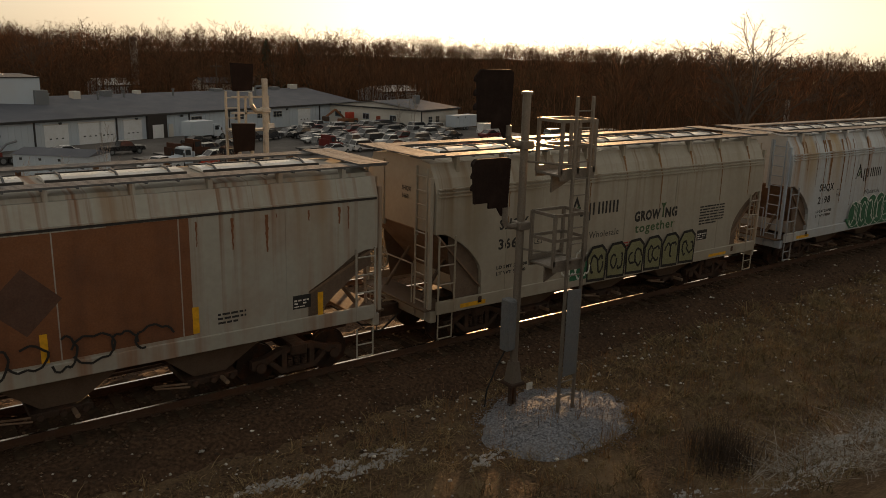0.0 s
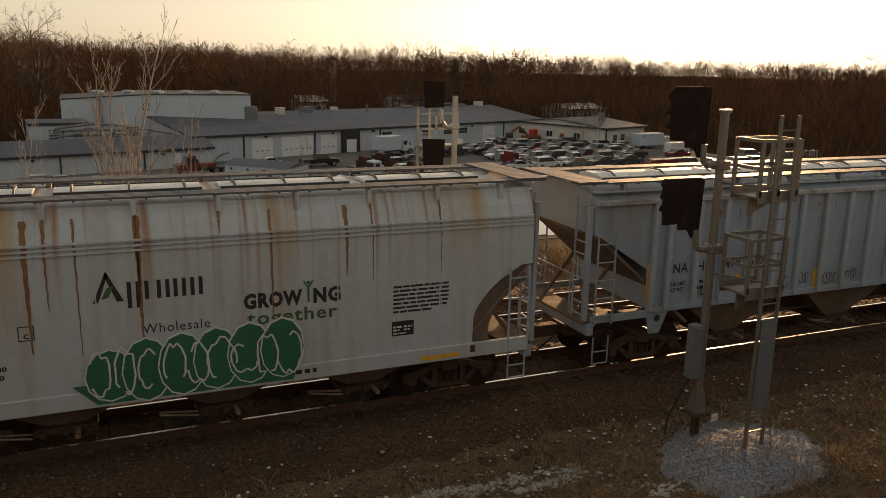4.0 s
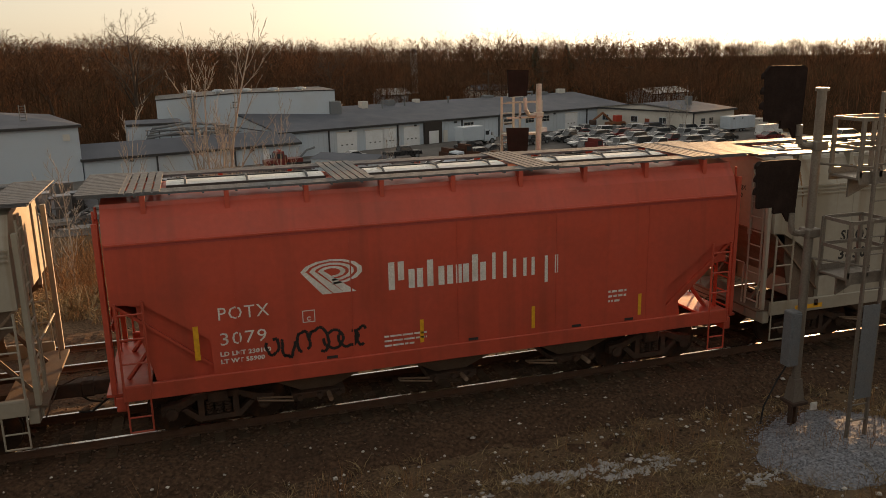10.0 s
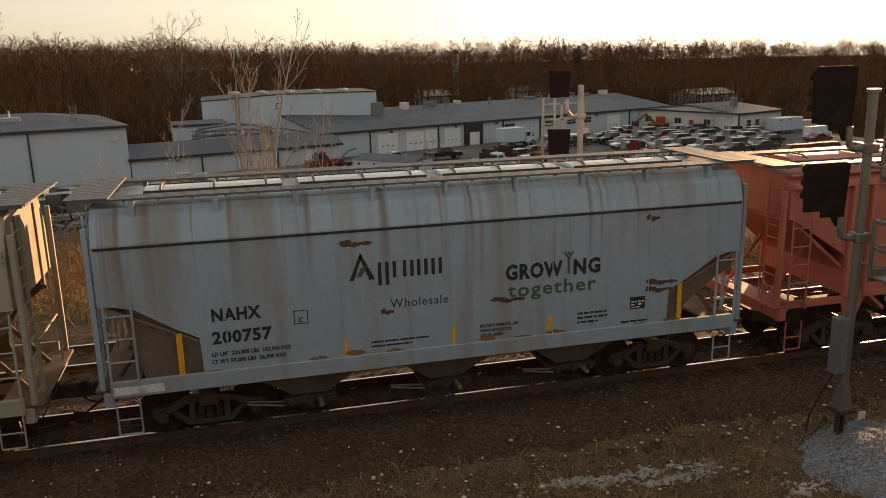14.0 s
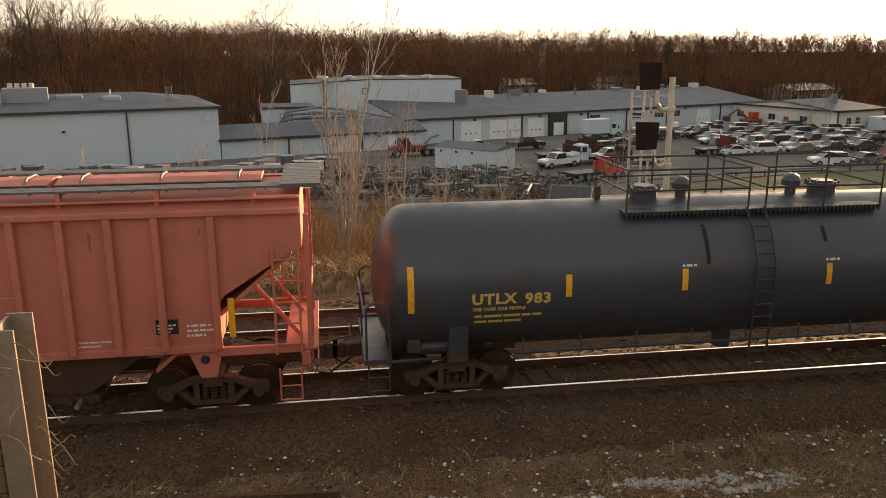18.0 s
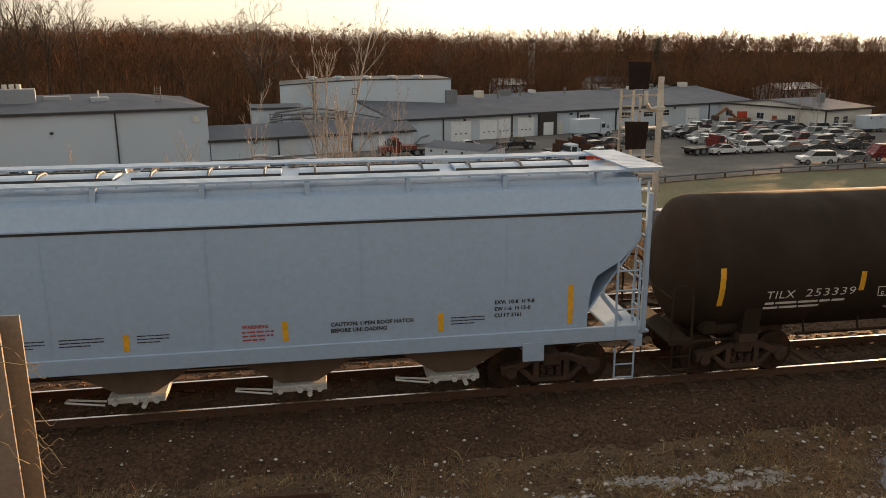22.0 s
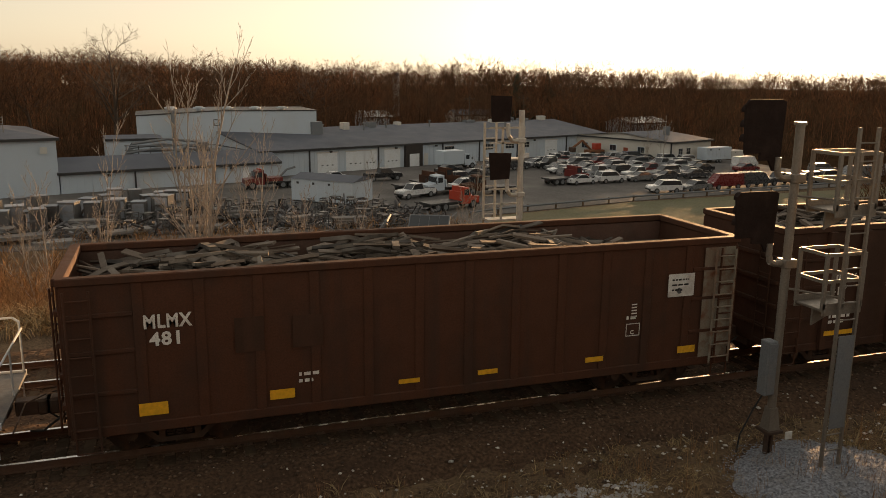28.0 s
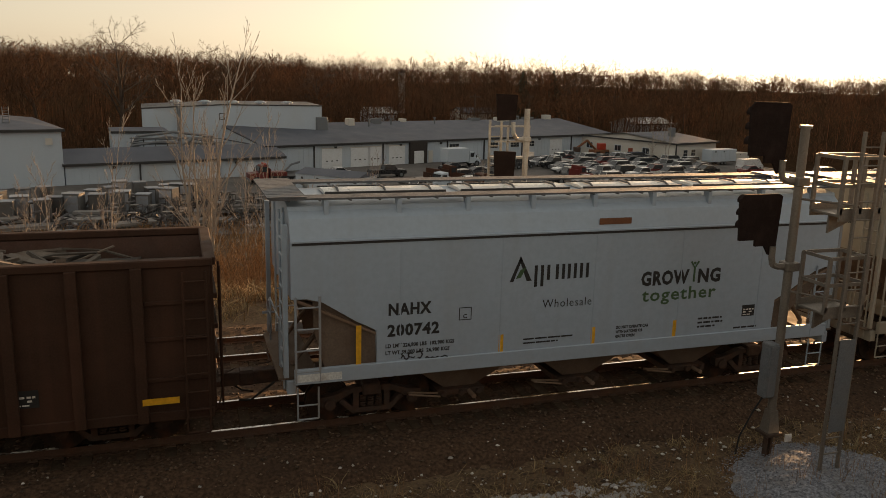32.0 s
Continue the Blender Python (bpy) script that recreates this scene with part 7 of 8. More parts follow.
part("roof_vent", v_, M_WALLB, b)
lb = bmesh.new()
ladder(lb, 46.2, 46.9, 4, 7.2, 9.6, 7, .04)
part("roof_ladder", lb, M_GALV, b)

# distant silo, houses
s = thing("concrete_silo", "pale round concrete silo rising from the woods", "silo", pose(80, 290, YARD_Z))
part("silo_shell", bar(bmesh.new(), (0, 0, 0), (0, 0, 15.0), 1.4, 20, 1.25), M_CONCRETE, s)
part("silo_cap", bx(-1.0, 1.0, -1, 1, 15.0, 16.3, .1), M_TRIM, s)
b = building("farm_house", "distant white house with pale roof among trees", (55, 235), .2, 9, 7, 3.0, 4.8, M_WALLW, M_HATCH)
b = building("farm_house", "distant long pale shed among trees", (118, 190), .3, 15, 9, 3.2, 4.6, M_WALLW, M_HATCH)
b = building("farm_house", "distant low shed beyond the woods", (88, 245), .2, 26, 8, 3.0, 4.6, M_WALLB, M_ROOF)


# vehicles
WHEEL_PROTO = {}


def car_wheel(parent, x, y, r, w=.2):
    k = (r, w)
    if k not in WHEEL_PROTO:
        t = part("tyre", disc(bmesh.new(), (0, 0, 0), (0, 1, 0), r, w, 16), M_RUBBER, parent)
        rim = disc(bmesh.new(), (0, 0, 0), (0, 1, 0), r * .62, w + .03, 12)
        WHEEL_PROTO[k] = (t, part("rim", rim, M_GALV, t))
        o = t
    else:
        o = twin("tyre", WHEEL_PROTO[k][0], parent)
        twin("rim", WHEEL_PROTO[k][1], o)
    o.matrix_basis = pose(x, y, r)


def side_loft(rows, w_of):
    """A body lofted across its width from a side outline (x, z), narrowing towards the top."""
    bm = bmesh.new()
    rings = []
    for f in (-1, -.93, .93, 1):
        rings.append([(x, f * w_of(z), z if abs(f) == 1 else z) if abs(f) < 1 else (x * .985, f * w_of(z), z * .985 + .01) for x, z in rows])
    return loft(bm, rings)


OUTLINE = {
    "sedan": ([(-2.3, .35), (2.3, .35), (2.32, .62), (2.15, .78), (1.1, .92), (-1.55, .95), (-2.25, .9), (-2.33, .6)], [(1.05, .9), (.35, 1.36), (-.75, 1.4), (-1.6, .93)], .31),
    "suv": ([(-2.25, .42), (2.25, .42), (2.3, .75), (2.15, .98), (1.2, 1.08), (-2.2, 1.1), (-2.3, .8)], [(1.15, 1.06), (.5, 1.65), (-1.95, 1.68), (-2.2, 1.08)], .36),
    "pickup": ([(-2.8, .5), (2.7, .5), (2.75, .9), (2.6, 1.08), (1.35, 1.15), (-2.75, 1.1), (-2.85, .8)], [(1.3, 1.12), (.75, 1.75), (-.55, 1.78), (-.75, 1.1)], .39),
    "van": ([(-2.7, .45), (2.5, .45), (2.55, .9), (2.3, 1.15), (-2.65, 1.15), (-2.75, .8)], [(2.2, 1.12), (1.4, 2.05), (-2.6, 2.1), (-2.68, 1.12)], .36)}
VEH = {}


def vehicle(kind, ci, x, y, yaw, group="parked cars", z=None):
    m = pose(x, y, (YARD_Z + .06) if z is None else z, 0, 0, yaw)
    if (kind, ci) in VEH:
        return copy_thing(VEH[(kind, ci)], m)
    body, cabin, r = OUTLINE[kind]
    word = {"sedan": "saloon car", "suv": "estate car", "pickup": "pickup truck", "van": "panel van"}[kind]
    v = thing("parked_" + ("pickup" if kind == "pickup" else "van" if kind == "van" else "car"), "%s %s parked in the yard" % (CAR_COLOUR[ci], word), "car", m, group)
    part("body", side_loft(body, lambda z_: .88), CAR_PAINTS[ci], v)
    part("glasshouse", side_loft(cabin, lambda z_: .80 - .10 * max(0, z_ - 1.0)), M_PANE if kind != "van" else CAR_PAINTS[ci], v)
    tx0, tx1, tz = cabin[2][0] + .05, cabin[1][0] - .05, max(cabin[1][1], cabin[2][1])
    part("roof_panel", bx(tx0, tx1, -.70, .70, tz - .03, tz + .03, .02), CAR_PAINTS[ci], v)
    for s in (-1, 1):
        for a in ((cabin[0], cabin[1]), (cabin[2], cabin[3])):
            part("pillar", bar(bmesh.new(), (a[0][0], s * .79, a[0][1]), (a[1][0], s * .72, a[1][1]), .045, 5), CAR_PAINTS[ci], v)
        wx = body[1][0] - .85
        for xx in (wx, -wx):
            car_wheel(v, xx, s * .80, r)
        part("headlight", bx(body[2][0] - .12, body[2][0] + .01, s * .62 - .16, s * .62 + .16, body[2][1] - .02, body[2][1] + .12, .02), M_PLATE, v)
        part("tail_light", bx(body[-1][0] - .01, body[-1][0] + .1, s * .66 - .12, s * .66 + .12, body[-1][1] - .02, body[-1][1] + .14, .02), M_LENS, v)
    part("bumper", bx(body[1][0] - .05, body[1][0] + .08, -.8, .8, body[0][1] + .02, body[0][1] + .2, .03), M_TRIM, v)
    if kind == "pickup":
        part("load_bed", bx(-2.7, -.85, -.7, .7, 1.09, 1.13), M_TRIM, v)
    VEH[(kind, ci)] = v
    return v


rnd = random.Random(8)
e1, e2 = Vector((math.cos(.12), math.sin(.12))), Vector((.22, 1.0)).normalized()
for r_ in range(9):
    for k in range(6 if r_ > 1 else 5):
        p = Vector((55.5, 101.2)) + e1 * (5.15 * k + rnd.uniform(-.4, .4) + (r_ % 2) * 1.0) + e2 * (3.35 * r_ + rnd.uniform(-.3, .3))
        vehicle(rnd.choice(("sedan", "sedan", "suv", "sedan", "suv", "pickup")), rnd.choice((0, 0, 1, 1, 2, 3, 4, 5, 7, 7)), p.x, p.y, math.degrees(.12) + rnd.uniform(-4, 4) + rnd.choice((0, 180)), "cars in the lot")
for k in range(9):
    vehicle(rnd.choice(("sedan", "suv", "pickup", "van")), rnd.choice((0, 1, 2, 4, 6, 7)), 62 + k * 5.4, 90.8 + k * .75, rnd.uniform(-12, 12) + rnd.choice((0, 180)), "cars along the drive")
for kind, ci, x, y, a in (("pickup", 3, 29.0, 112.5, 8), ("pickup", 0, 68, 131.5, 200), ("pickup", 1, 64.5, 128.5, 20), ("pickup", 1, 28.6, 95.0, 205), ("suv", 7, 39, 107, 30), ("sedan", 2, 43, 112, 15),
                          ("sedan", 7, 47, 116, 25), ("suv", 1, 36.5, 99, 190), ("sedan", 1, 22, 113, 15), ("van", 1, 93, 113, 15), ("sedan", 4, 90, 109, 10), ("suv", 3, 50, 119.5, 20), ("sedan", 3, 41, 118, 20),
                          ("suv", 2, 54, 121, 20), ("sedan", 0, 59, 124, 20), ("suv", 7, 101, 104, 0), ("sedan", 2, 107, 101, 10)):
    vehicle(kind, ci, x, y, a)


def lorry(label, x, y, yaw, paint, cargo, crane=False, box_m=None):
    v = thing("lorry", label, "lorry", pose(x, y, YARD_Z + .06, 0, 0, yaw), "lorries")
    cab = side_loft([(.9, .6), (3.4, .6), (3.45, 1.35), (2.2, 1.5), (1.9, 2.45), (.95, 2.55)], lambda z_: 1.05 if z_ < 1.5 else .98)
    part("cab", cab, paint, v)
    for s in (-1, 1):
        part("cab_window", bx(1.15, 1.85, s * 1.0 - .04, s * 1.0 + .04, 1.6, 2.25), M_PANE, v)
        part("mirror", bx(2.2, 2.3, s * 1.25 - .08, s * 1.25 + .08, 1.5, 1.95), M_TRIM, v)
    part("windscreen", bx(1.93, 2.16, -.85, .85, 1.6, 2.3), M_PANE, v)
    part("chassis", bx(-3.6, 3.2, -.45, .45, .55, .8), M_TRIM, v)
    part("front_bumper", bx(3.4, 3.55, -1.05, 1.05, .4, .75, .03), M_GALV, v)
    for xx in (2.5, -1.6, -2.7):
        for s in (-1, 1):
            car_wheel(v, xx, s * .92, .5, .3)
    if cargo == "box":
        part("cargo_box", bx(-3.7, .7, -1.15, 1.15, .85, 3.1, .03), box_m or M_WALLW, v)
    elif cargo == "flat":
        part("deck", bx(-3.7, .75, -1.15, 1.15, .82, 1.0), M_TRIM, v)
        part("headboard", bx(.6, .72, -1.1, 1.1, 1.0, 2.0), paint, v)
    if crane:
        part("tow_boom", pipe(bmesh.new(), [(-1.0, 0, 1.0), (-2.4, 0, 2.4), (-3.6, 0, 2.7)], .14, 6), M_GALV, v)
        part("tow_frame", bx(-1.6, .4, -1.0, 1.0, 1.0, 1.5, .03), paint, v)
        part("light_bar", bx(1.2, 1.5, -.7, .7, 2.52, 2.68), M_ORANGE, v)
    return v


lorry("red breakdown lorry with white boom by the workshop", 12.2, 108.3, 188, M_TRUCKRED, "flat", True)
lorry("white box lorry parked before the workshop", 44.6, 124.3, 20, M_WALLW, "box")
lorry("red tractor lorry at the head of the car rows", 53.5, 102.5, 15, M_TRUCKRED, "flat")
lorry("orange-red flatbed lorry half hidden by brush", 30.0, 85.5, 20, M_ORANGE, "flat")
lorry("white flatbed lorry in the yard", 33.5, 97.5, 195, M_WALLW, "flat")
for k, (x, y) in enumerate(((34.5, 104.5), (38.5, 95.8), (31.0, 101.0))):
    lorry("dark flatbed lorry among scrap", x, y, 15 + 170 * (k % 2), M_GON, "flat")


def box_trailer(label, x, y, yaw, l, w, h, material, wheels=True, pitched=False):
    v = thing("box_trailer", label, "trailer", pose(x, y, YARD_Z + .06, 0, 0, yaw))
    z0 = .6 if wheels else .12
    part("trailer_body", bx(0, l, 0, w, z0, z0 + h, .04), material, v)
    if pitched:
        part("trailer_roof", slab(bmesh.new(), [(-.15, z0 + h), (w + .15, z0 + h), (w / 2, z0 + h + .55)], "x", -.12, l + .12), M_ROOF, v)
    for k in range(int(l / 1.1)):
        part("side_post", bx(.3 + k * 1.1, .36 + k * 1.1, -.03, -.003, z0 + .1, z0 + h - .1), material, v)
    for k in range(int(l / 2.2)):
        part("side_vent", bx(.8 + k * 2.2, 1.1 + k * 2.2, -.035, -.004, z0 + h * .78, z0 + h * .88), M_TRIM, v)
    if wheels:
        for xx in (l * .45, l * .45 + .8):
            for yy in (.1, w - .1):
                car_wheel(v, xx, yy, .33)
    else:
        for xx in (.2, l / 2, l - .2):
            part("skid", bx(xx - .1, xx + .1, 0, w, 0, .118), M_TIMBER, v)
    return v


box_trailer("long white ribbed storage container with shallow roof", 13.4, 96.3, -43, 8.6, 4.6, 2.6, M_WALLW, False, True)
box_trailer("white twin-axle enclosed trailer at the yard edge", 91.5, 121.5, 12, 6.5, 2.3, 2.2, M_WALLW)
box_trailer("small pale cabin at the yard edge", 100.5, 126.0, 12, 3.5, 2.2, 1.6, M_WALLB, False)


# stored cabinets, boards and frames
def cabinet(x, y, yaw, w, d, h):
    v = thing("steel_cabinet", "dark grey weathered steel cabinet with pale lid", "cabinet", pose(x, y, YARD_Z + .06, 0, 0, yaw), "stored cabinets")
    part("shell", bx(-w / 2, w / 2, -d / 2, d / 2, 0, h, .03), M_CABINET, v)
    # lid paler than the shell: sky reflected on the top is put into its colour
    part("lid", bx(-w / 2 - .03, w / 2 + .03, -d / 2 - .03, d / 2 + .03, h, h + .07, .02), M_PALEMETAL, v)
    part("door", bx(-w / 2 + .12, w / 2 - .12, -d / 2 - .04, -d / 2 - .003, .15, h - .15, .01), M_PALEMETAL if rnd.random() < .35 else M_CABINET, v)
    return v


cab0 = [cabinet(-22.5, 84.6, 6, 1.5, 1.4, 2.1), cabinet(-20.0, 85.0, 4, 1.6, 1.5, 2.3), cabinet(-18.0, 85.4, 8, 1.4, 1.3, 2.2), cabinet(-30, 86.5, 5, 1.4, 1.4, 1.9)]
for k in range(46):
    x = -34 + .78 * k + rnd.uniform(-.6, .6)
    y = 86.0 + .12 * (x + 33) + rnd.uniform(-5.0, 6.0)
    copy_thing(rnd.choice(cab0), pose(x, y, YARD_Z + .06, 0, 0, rnd.uniform(-28, 28)))


def board_stack(x, y, yaw, l, w, n):
    v = thing("board_stack", "stack of pale weathered boards on bearers", "boards", pose(x, y, YARD_Z + .06, 0, 0, yaw), "board stacks")
    for s in (-.35, .35):
        part("bearer", bx(s * l - .08, s * l + .08, -w / 2, w / 2, 0, .35), M_TIMBER, v)
    for k in range(n):
        o = rnd.uniform(-.12, .12)
        part("board", bx(-l / 2 + o, l / 2 + o, -w / 2, w / 2, .353 + k * .105, .45 + k * .105), M_BOARD, v)
    return v


st0 = [board_stack(-16, 81.5, 8, 4.2, 1.4, 4), board_stack(-8, 83, -5, 3.4, 1.2, 6), board_stack(3, 84, 12, 4.0, 1.6, 3)]
for k in range(9):
    copy_thing(rnd.choice(st0), pose(-24 + 5.1 * k + rnd.uniform(-1, 1), 80 + rnd.uniform(-2.5, 5), YARD_Z + .06, 0, 0, rnd.uniform(-25, 25)))


def steel_frame(x, y, yaw):
    v = thing("storage_rack", "empty grey welded steel storage rack in the yard", "rack", pose(x, y, YARD_Z + .06, 0, 0, yaw), "storage racks")
    for a in (-.5, .5):
        for c_ in (-.4, .4):
            part("leg", bx(a - .03, a + .03, c_ - .03, c_ + .03, 0, 1.4), M_CABINET, v)
        for z in (.35, 1.37):
            part("side_bar", bx(a - .025, a + .025, -.37, .37, z - .03, z + .03), M_CABINET, v)
    for c_ in (-.4, .4):
        for z in (.5, 1.2):
            part("cross_bar", bx(-.47, .47, c_ - .025, c_ + .025, z - .03, z + .03), M_CABINET, v)
    part("top", bx(-.5, .15, -.36, .36, 1.403, 1.46), M_CABINET, v)
    return v


fr0 = steel_frame(5, 90, 10)
for k in range(75):
    x = rnd.uniform(-6, 22)
    copy_thing(fr0, pose(x, 78 + rnd.uniform(0, 14) - max(0, x - 12) * .4, YARD_Z + .06, 0, 0, rnd.uniform(0, 90)))
for k in range(7):
    sn = slab(bmesh.new(), [(rnd.uniform(1.2, 3) * math.cos(a), rnd.uniform(.8, 1.8) * math.sin(a)) for a in [2 * math.pi * i / 9 for i in range(9)]], "z", 0, .06)
    o = tagged(part("snow_patch", sn, M_SNOW), "thin leftover snow patch on the yard", "snow", kind="structure")
    o.matrix_basis = pose(-24 + 6.5 * k, 78.5 + rnd.uniform(-1.5, 2), YARD_Z + .065)

# loose metal and timber between the racks
cv, cf = [], []
for k in range(1500):
    x = rnd.uniform(-30, 27)
    y = 77.5 + rnd.random() ** 1.3 * 15 - max(0, x - 12) * .35
    ln, wd, th = rnd.uniform(.3, 1.9), rnd.uniform(.04, .28), rnd.uniform(.03, .2)
    m = pose(x, y, YARD_Z + .08 + rnd.random() ** 3 * 1.1, rnd.uniform(-20, 20), rnd.uniform(-25, 25) if k % 4 else rnd.uniform(40, 80), rnd.uniform(0, 180))
    i = len(cv)
    cv += [tuple(m @ Vector((a * ln / 2, b * wd / 2, c_ * th))) for c_ in (0, 1) for a, b in ((-1, -1), (1, -1), (1, 1), (-1, 1))]
    cf += [tuple(i + j for j in q) for q in ((0, 3, 2, 1), (4, 5, 6, 7), (0, 1, 5, 4), (1, 2, 6, 5), (2, 3, 7, 6), (3, 0, 4, 7))]
tagged(raw("yard_clutter", cv, cf, M_CLUTTER), "litter of loose metal, boards and pipes in the yard", "scrap", kind="stuff")

# guard rail along the drive
g = thing("guard_rail", "low dark steel guard rail along the drive", "guard rail", pose(0, 0, YARD_Z + .05))
pp = [Vector((30, 79.2)), Vector((34, 80.8)), Vector((42, 82.6)), Vector((54, 85.2)), Vector((70, 87.3)), Vector((96, 90.2))]
for a, c_ in zip(pp, pp[1:]):
    part("beam", bar(bmesh.new(), (a.x, a.y, .62), (c_.x, c_.y, .62), .13, 6), M_GALV, g)
    n = max(1, int((c_ - a).length / 3.5))
    for k in range(n):
        q = a.lerp(c_, k / n)
        part("post", bx(q.x - .08, q.x + .08, q.y + .14, q.y + .3, 0, .75), M_TIMBER, g)


def excavator(x, y, yaw):
    v = thing("loader_machine", "rusty orange yard machine with raised boom", "machine", pose(x, y, YARD_Z + .06, 0, 0, yaw))
    part("chassis", bx(-1.8, 1.8, -1, 1, .5, 1.5, .1), M_RUSTPATCH, v)
    part("cab", bx(-1.2, .2, -.6, .6, 1.5, 2.7, .08), M_ORANGE, v)
    part("boom", pipe(bmesh.new(), [(.8, 0, 1.5), (3.0, 0, 3.3), (5.2, 0, 2.0)], .22, 6), M_RUSTPATCH, v)
    part("bucket", bx(4.9, 5.7, -.7, .7, 1.2, 2.1, .1), M_TRUCK, v)
    for xx in (-1.1, 1.1):
        for s in (-1, 1):
            car_wheel(v, xx, s * 1.05, .6, .35)


excavator(77, 136.5, 190)


def utility_pole(x, y, h, z):
    v = thing("utility_pole", "weathered timber utility pole with cross-arm", "utility pole", pose(x, y, z), "utility poles")
    part("pole", bar(bmesh.new(), (0, 0, -.5), (0, 0, h), .16, 8, .11), M_BARK, v)
    part("cross_arm", bx(-1.2, 1.2, -.06, .06, h - .8, h - .65), M_BARK, v)
    for k in (-1.1, -.5, .5, 1.1):
        part("insulator", disc(bmesh.new(), (k, 0, h - .58), (0, 0, 1), .05, .14, 8), M_GALV, v)
    return v


for x, y, h in ((210, 116, 14), (196, 118, 13), (62, 165, 11), (78, 172, 11), (105, 180, 11)):
    utility_pole(x, y, h, ground_z(x, y))
b = thing("footbridge", "distant dark railed bridge among the trees", "bridge", pose(150, 92, YARD_Z + 7.0, 0, 0, -30))
for z in (0, 1.1):
    part("girder", bx(0, 60, 0, .4, z - .12, z + .12), M_TRIM, b)
for k in range(16):
    part("upright", bx(k * 4 - .08, k * 4 + .08, .05, .35, -.12, 1.1), M_TRIM, b)
for k in range(4):
    part("pier", bx(k * 18 + 2, k * 18 + 2.8, -.2, .6, -11, -.12), M_CONCRETE, b)
v = thing("lattice_shed", "pale hoop-framed shelter at the wood's edge", "shelter", pose(88, 78, ground_z(88, 78), 0, 0, -20))
for k in range(8):
    hoop = [(k * 1.2, 2 * math.cos(a), 2.2 * math.sin(a)) for a in [math.pi * i / 10 for i in range(11)]]
    part("hoop", pipe(bmesh.new(), hoop, .06, 5), M_PLATE, v)
part("ridge_bar", bar(bmesh.new(), (0, 0, 2.2), (8.4, 0, 2.2), .06), M_PLATE, v)

# ---- trees, woods, brush, grass ----
def limb(rnd, p, d, length, radius, level, out, kids, fan, ratio, start, rise=.25, wander=.05, steps=(6, 4, 3, 2, 1)):
    """A limb that bends and bears side branches along its outer part; out takes (start, end, radius at start, radius at end, level)."""
    n = steps[min(level, len(steps) - 1)]
    pts, q, dd = [(p, d, radius)], p, d
    for k in range(n):
        dd = (dd + Vector((rnd.gauss(0, wander), rnd.gauss(0, wander), rise * .3 / n))).normalized()
        e = q + dd * (length / n)
        r0, r1 = radius * (1 - .82 * k / n), radius * (1 - .82 * (k + 1) / n)
        out.append((q, e, r0, r1, level))
        q = e
        pts.append((q, dd, r1))
    if level >= len(kids):
        return
    m, s0, turn = kids[level], start[min(level, len(start) - 1)], rnd.uniform(0, 6.28)
    for j in range(m):
        u = min(.985, s0 + (1 - s0) * (j + rnd.random()) / m)
        f = u * n
        i = min(n - 1, int(f))
        a, b = pts[i], pts[i + 1]
        base, along, r = a[0].lerp(b[0], f - i), b[1], a[2] + (b[2] - a[2]) * (f - i)
        o1 = along.orthogonal().normalized()
        o2 = along.cross(o1)
        turn += 2.4 + rnd.uniform(-.5, .5)
        w = radians(fan) * rnd.uniform(.65, 1.3)
        side = along * math.cos(w) + (o1 * math.cos(turn) + o2 * math.sin(turn)) * math.sin(w)
        limb(rnd, base, side.normalized(), length * ratio * (1.15 - .6 * (u - s0) / (1.001 - s0)) * rnd.uniform(.75, 1.15), r * .62, level + 1, out, kids, fan, ratio, start, rise, wander * 1.15, steps)


def tubes(segs, sides_of):
    vs, fs = [], []
    for p, q, r0, r1, lv in segs:
        n = sides_of(lv)
        d = (q - p)
        if d.length < 1e-5:
            continue
        a = d.orthogonal().normalized()
        b = d.normalized().cross(a)
        i = len(vs)
        if n == 1:
            vs += [p - a * r0, p + a * r0, q]
            fs.append((i, i + 1, i + 2))
            continue
        for o, r in ((p, r0), (q, r1)):
            for k in range(n):
                t = 2 * math.pi * k / n
                vs.append(o + (a * math.cos(t) + b * math.sin(t)) * r)
        for k in range(n):
            j = (k + 1) % n
            fs.append((i + k, i + j, i + n + j, i + n + k))
    return [tuple(v) for v in vs], fs


def bare_tree(name, label, x, y, h, seed, material, stems=1, kids=(9, 5, 4, 3), fan=40, ratio=.5, start=(.4, .25), radius=.1, lean=.06, twig=.008, rise=.3, cat="tree"):
    rnd = random.Random(seed)
    t = thing(name, label, cat, pose(x, y, ground_z(x, y) - .1), "bare trees")
    trunk, crown = [], []
    for s in range(stems):
        out = []
        a = 6.283 * s / stems + rnd.uniform(-.5, .5)
        tilt = lean * rnd.uniform(.5, 1.4) if stems > 1 else rnd.gauss(0, lean)
        d = Vector((math.cos(a) * tilt, math.sin(a) * tilt, 1)).normalized()
        hh = h * (1.0 if s == 0 else rnd.uniform(.55, .95))
        foot = Vector((math.cos(a), math.sin(a), 0)) * (.12 if stems > 1 else 0)
        limb(rnd, foot, d, hh * .86, radius * (1 if s == 0 else .75), 0, out, kids, fan, ratio, start, rise)
        k = hh / max(e.z for _, e, *_ in out)
        for p, q, r0, r1, lv in out:
            (trunk if lv == 0 else crown).append((p * k, q * k, max(r0, twig), max(r1, twig * .7), lv))
    a, f = tubes(trunk, lambda lv: 8)
    raw("trunk", a, f, material, t, True)
    a, f = tubes(crown, lambda lv: 5 if lv == 1 else (3 if lv == 2 else 1))
    raw("crown", a, f, material, t)
    return t


